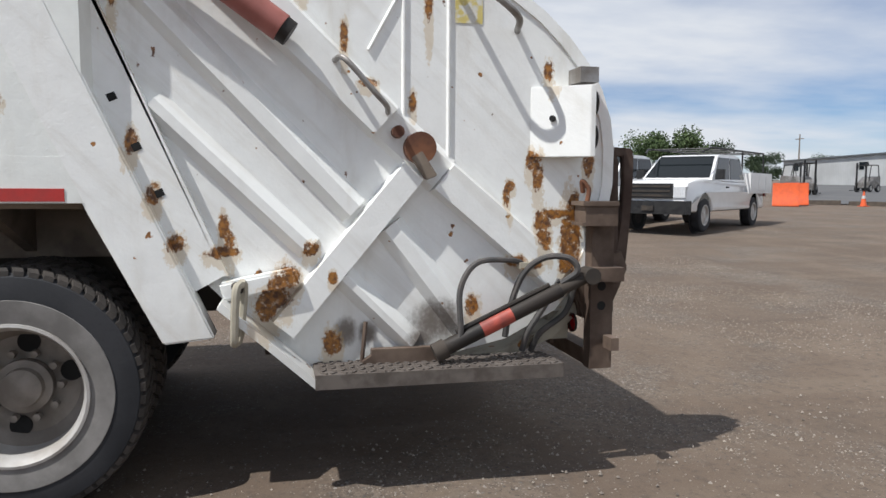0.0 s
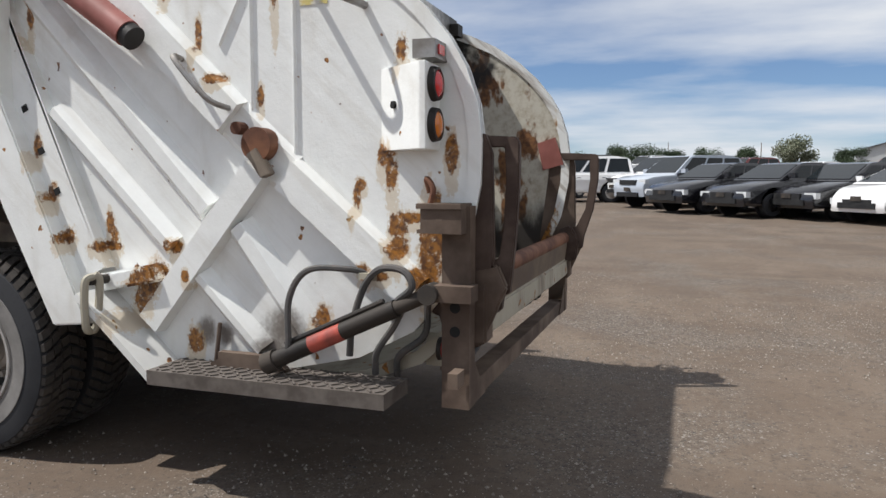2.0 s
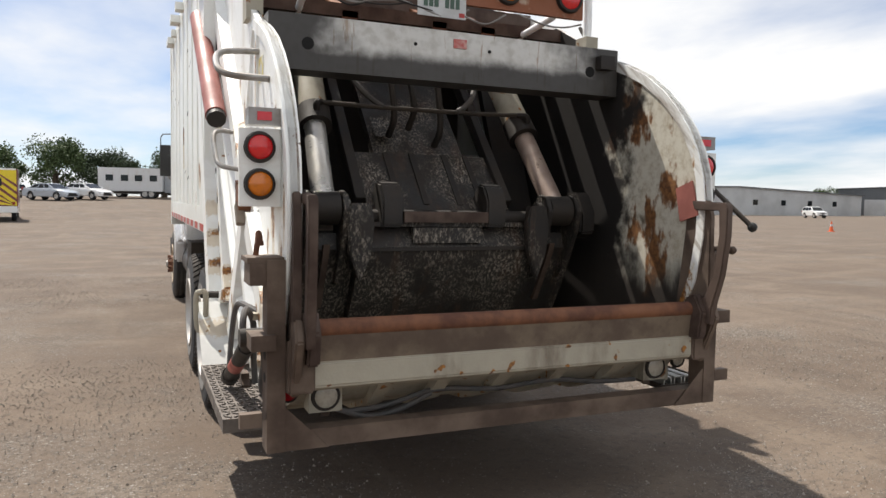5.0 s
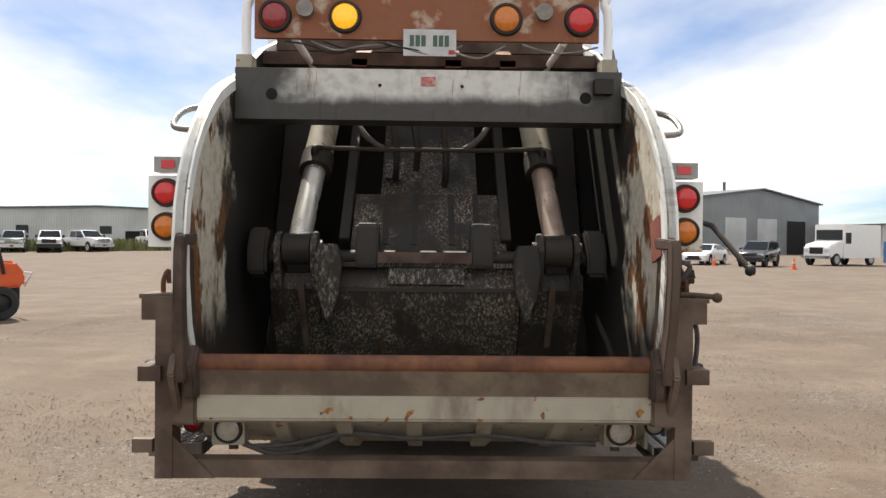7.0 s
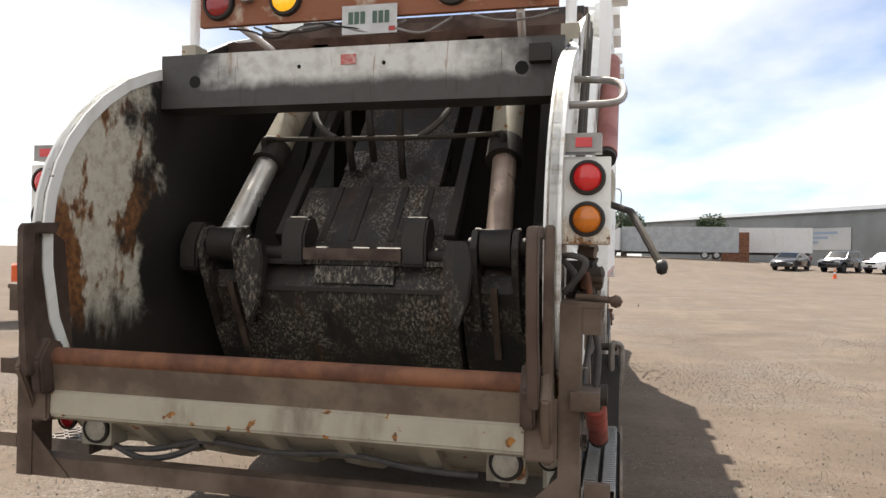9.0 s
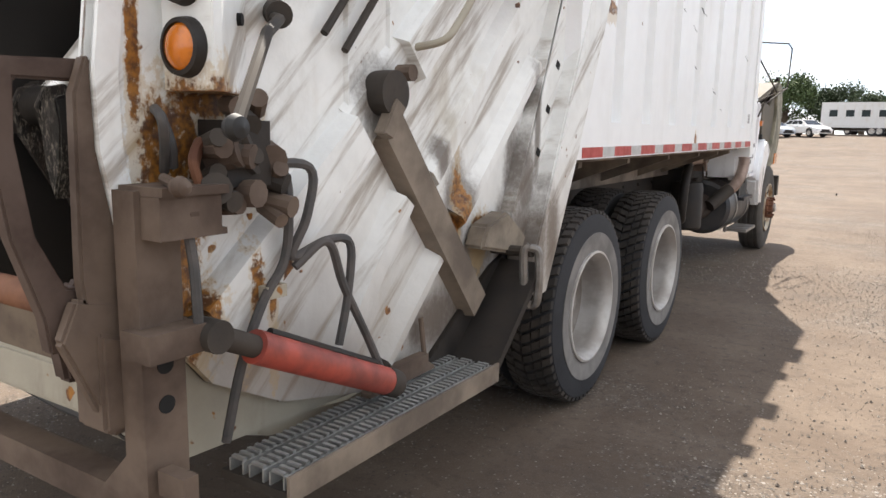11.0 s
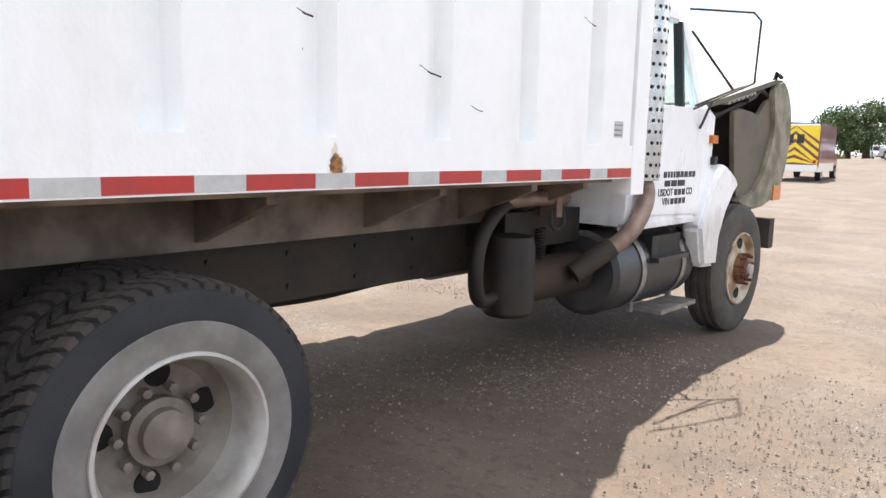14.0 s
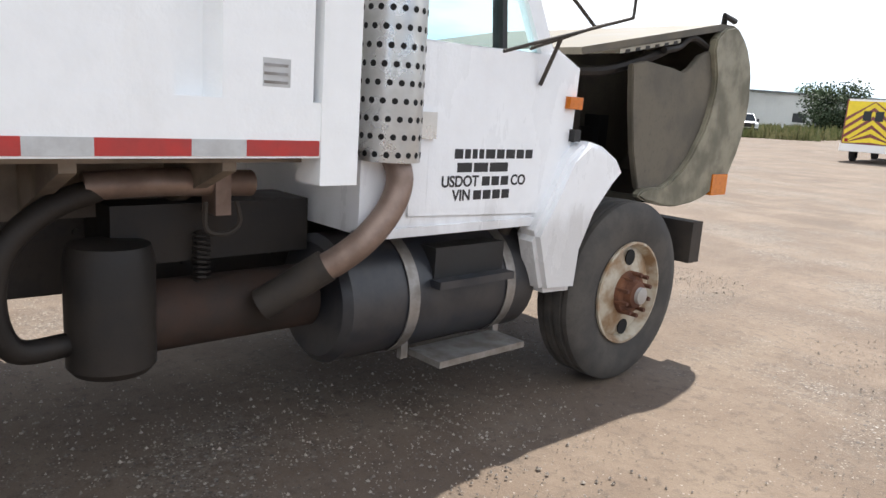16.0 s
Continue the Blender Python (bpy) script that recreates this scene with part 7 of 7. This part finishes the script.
B_GREY = clad_metal("grey_metal_cladding", (0.24, 0.255, 0.26))
B_PALE = clad_metal("pale_metal_cladding", (0.55, 0.56, 0.56))
B_DARK = clad_metal("dark_metal_cladding", (0.13, 0.14, 0.15))


def warehouse(name, corner, turn, width, depth, eave, ridge, wall, label, doors=(), windows=0):
    x, y = corner
    t = thing(name, pose(x, y, height(x, y) - 0.3, 0, 0, turn), label, "building")
    gable = [(0, 0), (width, 0), (width, eave), (width / 2, ridge), (0, eave)]
    part("wall", prism(gable, 0, depth, "y"), wall, t)
    for a, b in (((-0.4, eave - 0.1), (width / 2, ridge)), ((width / 2, ridge), (width + 0.4, eave - 0.1))):
        part("roof", prism([a, b, (b[0], b[1] + 0.18), (a[0], a[1] + 0.18)], -0.4, depth + 0.4, "y"), B_DARK, t, "dark metal roof edge")
    for i, (x0, x1, h, dark) in enumerate(doors):
        d = part("door", box(x0, x1, -0.05, 0.05, 0, h), M_HOLE if dark else B_PALE, t, "open dark doorway" if dark else "pale roll-up door")
        if not dark:
            for k in range(5):
                part("door_slat", box(x0 + 0.05, x1 - 0.05, -0.07, -0.052, h * k / 5 + 0.05, h * (k + 1) / 5 - 0.05), B_PALE, d)
    for i in range(windows):
        part("window", box(-0.04, 0.03, 3 + i * depth / windows, 4.2 + i * depth / windows, 2.2, 3.2), M_GLASS, t)
        part("window", box(2 + i * (width - 4) / windows, 3.4 + i * (width - 4) / windows, -0.04, 0.03, 2.2, 3.2), M_GLASS, t)
    return t


w = warehouse("warehouse", (33.5, 88), 32, 28, 54, 7.4, 9.0, B_GREY, "grey metal-clad warehouse with roll-up doors", ((6, 10.5, 5, False), (13, 17.5, 5, False), (20, 24.5, 4.8, True)))
part("vent_pipe", cyl((14, 6, 9), (14, 6, 10.4), 0.2), B_DARK, w)
part("sign_board", box(-0.12, -0.05, 9, 27, 2.6, 5.4), B_PALE, w, "pale sign board with unreadable print")
for i in range(3):
    part("print_bar", box(-0.135, -0.121, 11 + 1.5 * i, 21 - 1.2 * i, 4.6 - 0.6 * i, 4.95 - 0.6 * i), plain("blue_print", (0.25, 0.33, 0.45), (0.3, 0.36, 0.46), 0.5), w)
warehouse("long_shed", (60, 92), 8, 80, 16, 4.6, 5.4, B_PALE, "long pale metal shed far off", windows=9)
warehouse("west_shed", (-62, 84), 12, 42, 14, 5.0, 5.6, B_PALE, "pale grey shed beyond the parked pickups", ((24, 26, 2.6, True), (33, 35, 2.6, True)), 4)
warehouse("east_warehouse", (150, 118), -60, 62, 30, 6.4, 7.6, B_DARK, "dark grey warehouse far to the north east", ((6, 12, 4, False), (20, 26, 4, True)), 6)
warehouse("white_shed", (90.7, -72), 186, 60, 18, 3.7, 4.5, B_PALE, "white shed far to the south east", ((3, 6, 2.8, False), (14, 17, 2.6, False)), 5)
warehouse("small_gabled_house", (128, -26), -95, 16, 12, 4.0, 6.4, B_PALE, "pale gabled building beyond the yard")

# ---- barriers, cones, poles ----
def barrier(x, y, turn):
    t = thing("traffic_barrier", pose(x, y, height(x, y), 0, 0, turn), "orange plastic traffic barrier", "barrier", "orange barriers")
    part("shell", prism([(-0.30, 0), (0.30, 0), (0.30, 0.12), (0.15, 0.35), (0.10, 1.05), (-0.10, 1.05), (-0.15, 0.35), (-0.30, 0.12)], -0.55, 0.55, bevel=0.02), P_ORANGE, t)


barrier(24.5, -21.2, 55)
barrier(25.5, -22.5, 58)


def cone(x, y):
    t = thing("traffic_cone", pose(x, y, height(x, y)), "orange traffic cone with a white band", "cone", "traffic cones")
    part("base", box(-0.18, 0.18, -0.18, 0.18, 0, 0.03, 0.008), P_ORANGE, t)
    part("body", cyl((0, 0, 0.03), (0, 0, 0.7), 0.14, 0.03, 16), P_ORANGE, t)
    part("band", cyl((0, 0, 0.36), (0, 0, 0.5), 0.093, 0.071, 16), M_REFW, t, "white band")


for x, y in ((22.0, 40.0), (19.5, 46), (15.6, 52), (24.3, -25.2), (41, 31)):
    cone(x, y)


def paved_lot():
    """Grey asphalt lot beyond the yard's south-east edge, with a timber kerb."""
    m = plain("worn_asphalt", (0.075, 0.075, 0.078), (0.11, 0.11, 0.11), 0.9, 0, 0.4, 20, 0.1)
    verts, faces, n, r = [], [], 14, 16
    for i in range(n + 1):
        a = radians(-38.9 - 1.7 * i)
        for j in range(r + 1):
            d = 40.5 + 5.0 * j
            x, y = -4.4 + d * math.cos(a), 1.3 + d * math.sin(a)
            verts.append((x, y, height(x, y) + 0.04))
    for i in range(n):
        for j in range(r):
            b = i * (r + 1) + j
            faces.append((b, b + 1, b + r + 2, b + r + 1))
    me = bpy.data.meshes.new("paved_lot")
    me.from_pydata(verts, [], faces)
    me.materials.append(m)
    tagged(new("road", me), "grey asphalt lot beyond the dirt yard", "road", kind="structure")
    for i in range(5):
        a = radians(-40 - 3.2 * i)
        x, y = -4.4 + 40 * math.cos(a), 1.3 + 40 * math.sin(a)
        t = thing("timber_kerb", pose(x, y, height(x, y), 0, 0, -41.5 - 3.2 * i + 90), "dark weathered timber laid as a kerb", "kerb", "timber kerbs")
        part("beam", box(-0.95, 0.95, -0.12, 0.12, 0, 0.2, 0.02), M_BARKTIMBER, t)


def forklift(x, y, turn):
    t = thing("forklift", pose(x, y, height(x, y) + 0.04, 0, 0, turn), "pale grey forklift parked far off", "forklift", "parked forklifts")
    part("chassis", prism([(-1.0, 0.3), (0.8, 0.3), (0.8, 0.75), (0.2, 0.9), (-0.3, 1.2), (-1.0, 1.25)], -0.55, 0.55, bevel=0.05), M_STEELGREY, t)
    for sx in (-0.5, 0.5):
        part("cage_post", tube([(sx, -0.8, 1.2), (sx, -0.6, 2.1), (sx, 0.45, 2.1), (sx, 0.7, 0.8)], 0.035, 6, False), M_BLACK, t)
        part("mast_rail", box(sx * 0.7 - 0.05, sx * 0.7 + 0.05, 0.85, 0.97, 0.1, 2.3), M_BLACK, t)
        part("fork", box(sx * 0.6 - 0.06, sx * 0.6 + 0.06, 0.97, 1.95, 0.1, 0.15), M_BLACK, t)
    part("roof", box(-0.53, 0.53, -0.62, 0.47, 2.1, 2.15), M_BLACK, t)
    wheels_under(t, ((-0.5, -0.65), (0.5, -0.65), (-0.5, 0.5), (0.5, 0.5)), 0.3, 0.2)


M_BARKTIMBER = plain("weathered_timber", (0.07, 0.055, 0.045), (0.11, 0.09, 0.07), 0.9, 0, 6, 30, 0.3)
paved_lot()
forklift(38.5, -33.5, 70)
forklift(45.0, -44.5, 20)
forklift(49.0, -41.0, 100)


def pole(x, y, h, arm):
    t = thing("utility_pole", pose(x, y, height(x, y)), "wooden utility pole far off", "pole", "utility poles")
    part("shaft", cyl((0, 0, 0), (0, 0, h), 0.16, 0.10, 10), M_WOODSILL, t)
    if arm:
        part("cross_arm", box(-1.1, 1.1, -0.06, 0.06, h - 0.9, h - 0.75), M_WOODSILL, t)


for x, y, h, a in ((190, -44, 10, True), (240, 6, 10, True), (250, 30, 9, False), (225, -20, 9, False), (290, 62, 11, True), (113, -92.4, 9, True), (46, 62, 7, False), (260, 122, 10, True)):
    pole(x, y, h, a)
t = thing("lattice_tower", pose(-172, 205, 0) @ Matrix.Diagonal((0.78, 0.78, 0.88, 1)), "steel lattice power pylon on the horizon", "pylon")
bm = bmesh.new()
for sx in (-1, 1):
    for sy in (-1, 1):
        add_cyl(bm, (sx * 2.6, sy * 2.6, 0), (sx * 0.5, sy * 0.5, 20), 0.12, 0.1, 6)
        add_cyl(bm, (sx * 0.5, sy * 0.5, 20), (sx * 0.3, sy * 0.3, 26), 0.1, 0.08, 6)
for k in range(6):
    z0, z1 = 20 * k / 6, 20 * (k + 1) / 6
    w0, w1 = 2.6 - 0.105 * z0, 2.6 - 0.105 * z1
    for sx in (-1, 1):
        add_cyl(bm, (sx * w0, w0, z0), (-sx * w1, w1, z1), 0.06, 0.06, 5)
        add_cyl(bm, (w0, sx * w0, z0), (w1, -sx * w1, z1), 0.06, 0.06, 5)
part("lattice", bm, M_STEELGREY, t)
part("cross_arm", box(-4, 4, -0.3, 0.3, 22, 22.4), M_STEELGREY, t)


# ---- trees and grass ----
def foliage(name, c1, c2):
    k = Nodes(name, 0.75)
    g = k.t.nodes.new("ShaderNodeNewGeometry")
    col = k.mix(g.outputs["Random Per Island"], c1, c2)
    col = k.mix(k.ramp(k.noise(0.6, 4), 0.35, 0.65), col, tuple(v * 0.65 for v in c1))
    k.b.inputs["Subsurface Weight"].default_value = 0.0
    return k.done(col)


F_GREEN = foliage("green_leaves", (0.06, 0.10, 0.032), (0.10, 0.145, 0.05))
F_DARK = foliage("dark_leaves", (0.036, 0.062, 0.026), (0.06, 0.09, 0.038))
F_PALE = foliage("grey_green_leaves", (0.17, 0.19, 0.12), (0.24, 0.25, 0.17))
M_BARK = plain("bark", (0.07, 0.05, 0.035), (0.11, 0.085, 0.06), 0.9, 0, 8, 30, 0.5)


def tree_meshes(seed, tall, spread, leaf, mat):
    rr = random.Random(seed)
    tr = bmesh.new()
    add_cyl(tr, (0, 0, -0.3), (0, 0, tall * 0.45), spread * 0.06 + 0.1, spread * 0.035 + 0.05, 9)
    clumps = []
    for i in range(15):
        a, z = rr.uniform(0, 6.28), rr.uniform(0.30, 0.92)
        rad = spread * 0.5 * math.sin(min(1, (z - 0.15) / 0.45) * 1.57) * (1.15 - 0.6 * max(0, z - 0.6) / 0.4)
        rad *= rr.uniform(0.35, 0.95)
        c = Vector((math.cos(a) * rad, math.sin(a) * rad, tall * z))
        clumps.append((c, spread * rr.uniform(0.14, 0.26)))
        add_cyl(tr, (0, 0, tall * rr.uniform(0.25, 0.44)), c, 0.07, 0.02, 5)
    verts, faces = [], []
    for c, r in clumps:
        for i in range(520):
            d = Vector((rr.gauss(0, 1), rr.gauss(0, 1), rr.gauss(0, 0.8))).normalized() * r * rr.uniform(0.35, 1.12)
            p = c + d
            u = Vector((rr.gauss(0, 1), rr.gauss(0, 1), rr.gauss(0, 1))).normalized()
            w = u.cross(Vector((rr.gauss(0, 1), rr.gauss(0, 1), rr.gauss(0, 1)))).normalized()
            s = leaf * rr.uniform(0.3, 0.72)
            b = len(verts)
            verts += [tuple(p + u * s), tuple(p + w * s * 0.7), tuple(p - u * s), tuple(p - w * s * 0.7)]
            faces.append((b, b + 1, b + 2, b + 3))
    me = bpy.data.meshes.new("crown")
    me.from_pydata(verts, [], faces)
    me.materials.append(mat)
    return finish(tr, "trunk", M_BARK), me


TREES = [tree_meshes(1, 8.0, 8.0, 0.34, F_GREEN), tree_meshes(2, 9.0, 10.0, 0.36, F_GREEN), tree_meshes(3, 6.5, 7.0, 0.30, F_DARK), tree_meshes(4, 7.0, 7.5, 0.32, F_PALE), tree_meshes(5, 5.0, 6.5, 0.26, F_DARK)]
TREE_LABEL = ["leafy green tree on the yard's edge", "broad leafy green tree beyond the yard", "dark green rounded tree far off", "pale grey-green tree beyond the yard", "low dark green bushy tree"]


def tree(kind, x, y, size, turn=0):
    trunk, crown = TREES[kind]
    size *= 0.86
    t = thing("tree", pose(x, y, height(x, y), 0, 0, turn) @ Matrix.Diagonal((size, size, size, 1)), TREE_LABEL[kind], "tree", "trees round the yard")
    part("trunk", trunk, None, t)
    part("crown", crown, None, t, "leafy crown")


for kind, x, y, size, turn in ((1, -9.5, 88, 0.78, 0), (0, -16, 92, 0.85, 50), (2, -5.0, 90, 0.9, 90), (2, 1.6, 84, 0.85, 20), (2, 12.5, 92, 0.9, 200), (0, -39.5, 112, 0.95, 30), (4, -22.8, 77, 1.05, 10), (2, -52, 120, 1, 70),
                               (0, -24, 118, 1.1, 120), (4, -70, 112, 1.2, 0), (2, -3.5, 118, 1.0, 0)):
    tree(kind, x, y, size, turn)
for i, (deg, dist, kind, size) in enumerate(((-15, 92, 2, 0.9), (-17.5, 82, 0, 1.0), (-20, 84, 2, 0.95), (-23, 90, 0, 1.0), (-25, 100, 4, 1.1), (-27.5, 82, 1, 0.95), (-30, 80, 0, 1.15), (-32, 84, 2, 1.1), (-11, 108, 2, 0.8),
                                             (-7.5, 105, 3, 1.05), (-4.5, 115, 2, 0.9), (-1.5, 120, 4, 1.2), (1, 112, 2, 0.85), (3, 104, 4, 1.2), (5, 110, 2, 1.0), (8, 112, 0, 0.8), (10.5, 108, 4, 1.2), (13, 104, 2, 1.0), (16, 118, 2, 0.9),
                                             (19, 135, 4, 1.3), (22, 150, 2, 1.2), (24, 150, 0, 1.1), (26, 160, 4, 1.4), (-36, 110, 2, 1.0), (-40, 125, 4, 1.3), (38, 190, 0, 1.2))):
    size *= 0.72
    tree(kind, -4 + dist * math.cos(radians(deg)), dist * math.sin(radians(deg)), size, i * 47)


def grass():
    k = Nodes("dry_green_grass", 0.9)
    col = k.mix(k.ramp(k.noise(0.5, 6), 0.35, 0.65), (0.13, 0.15, 0.05), (0.22, 0.20, 0.09))
    m = k.done(k.mix(k.ramp(k.noise(9, 5), 0.4, 0.7), col, (0.07, 0.09, 0.03)))
    rr = random.Random(9)
    verts, faces = [], []
    for i in range(16000):
        x, y = rr.uniform(-60, -19), rr.uniform(64, 112)
        if x > -19 - (y - 64) * 0.10 + rr.uniform(-1.5, 1.5):
            continue
        z = height(x, y)
        a, h, w = rr.uniform(0, 3.14), rr.uniform(0.5, 1.3), rr.uniform(0.12, 0.3)
        c, s = math.cos(a) * w, math.sin(a) * w
        b = len(verts)
        verts += [(x - c, y - s, z), (x + c, y + s, z), (x + rr.uniform(-0.2, 0.2), y + rr.uniform(-0.2, 0.2), z + h)]
        faces.append((b, b + 1, b + 2))
    me = bpy.data.meshes.new("grass")
    me.from_pydata(verts, [], faces)
    me.materials.append(m)
    tagged(new("grass", me), "rough dry green grass strip", "grass", kind="stuff")


grass()


def gravel():
    """Loose stones strewn over the yard round the truck."""
    k = Nodes("loose_stones", 0.9)
    g = k.t.nodes.new("ShaderNodeNewGeometry")
    m = k.done(k.mix(g.outputs["Random Per Island"], (0.12, 0.10, 0.083), (0.34, 0.30, 0.255)))
    rr = random.Random(5)
    verts, faces = [], []
    base = [(1, 0, 0), (0, 1, 0), (-1, 0, 0), (0, -1, 0), (0.1, 0.1, 0.75)]
    n = 0
    while n < 60000:
        x, y = rr.uniform(-6.5, 7.5), rr.uniform(-6, 12)
        near = noise.noise(Vector((x * 0.55, y * 0.55, 7.7)))
        if rr.random() > 0.35 + 1.3 * near:
            continue
        n += 1
        s = 0.0032 + 0.0085 * rr.random() ** 4
        a = rr.uniform(0, 6.28)
        z = height(x, y) - 0.006
        b = len(verts)
        for px, py, pz in base:
            j = rr.uniform(0.7, 1.3) * s
            verts.append((x + j * (px * math.cos(a) - py * math.sin(a)), y + j * (px * math.sin(a) + py * math.cos(a)), z + (pz * j * 0.9 if pz else -0.004) + 0.004))
        faces += [(b, b + 1, b + 4), (b + 1, b + 2, b + 4), (b + 2, b + 3, b + 4), (b + 3, b, b + 4)]
    me = bpy.data.meshes.new("gravel")
    me.from_pydata(verts, [], faces)
    me.materials.append(m)
    tagged(new("gravel", me), "loose grey gravel stones on the dirt", "gravel", kind="stuff")


gravel()
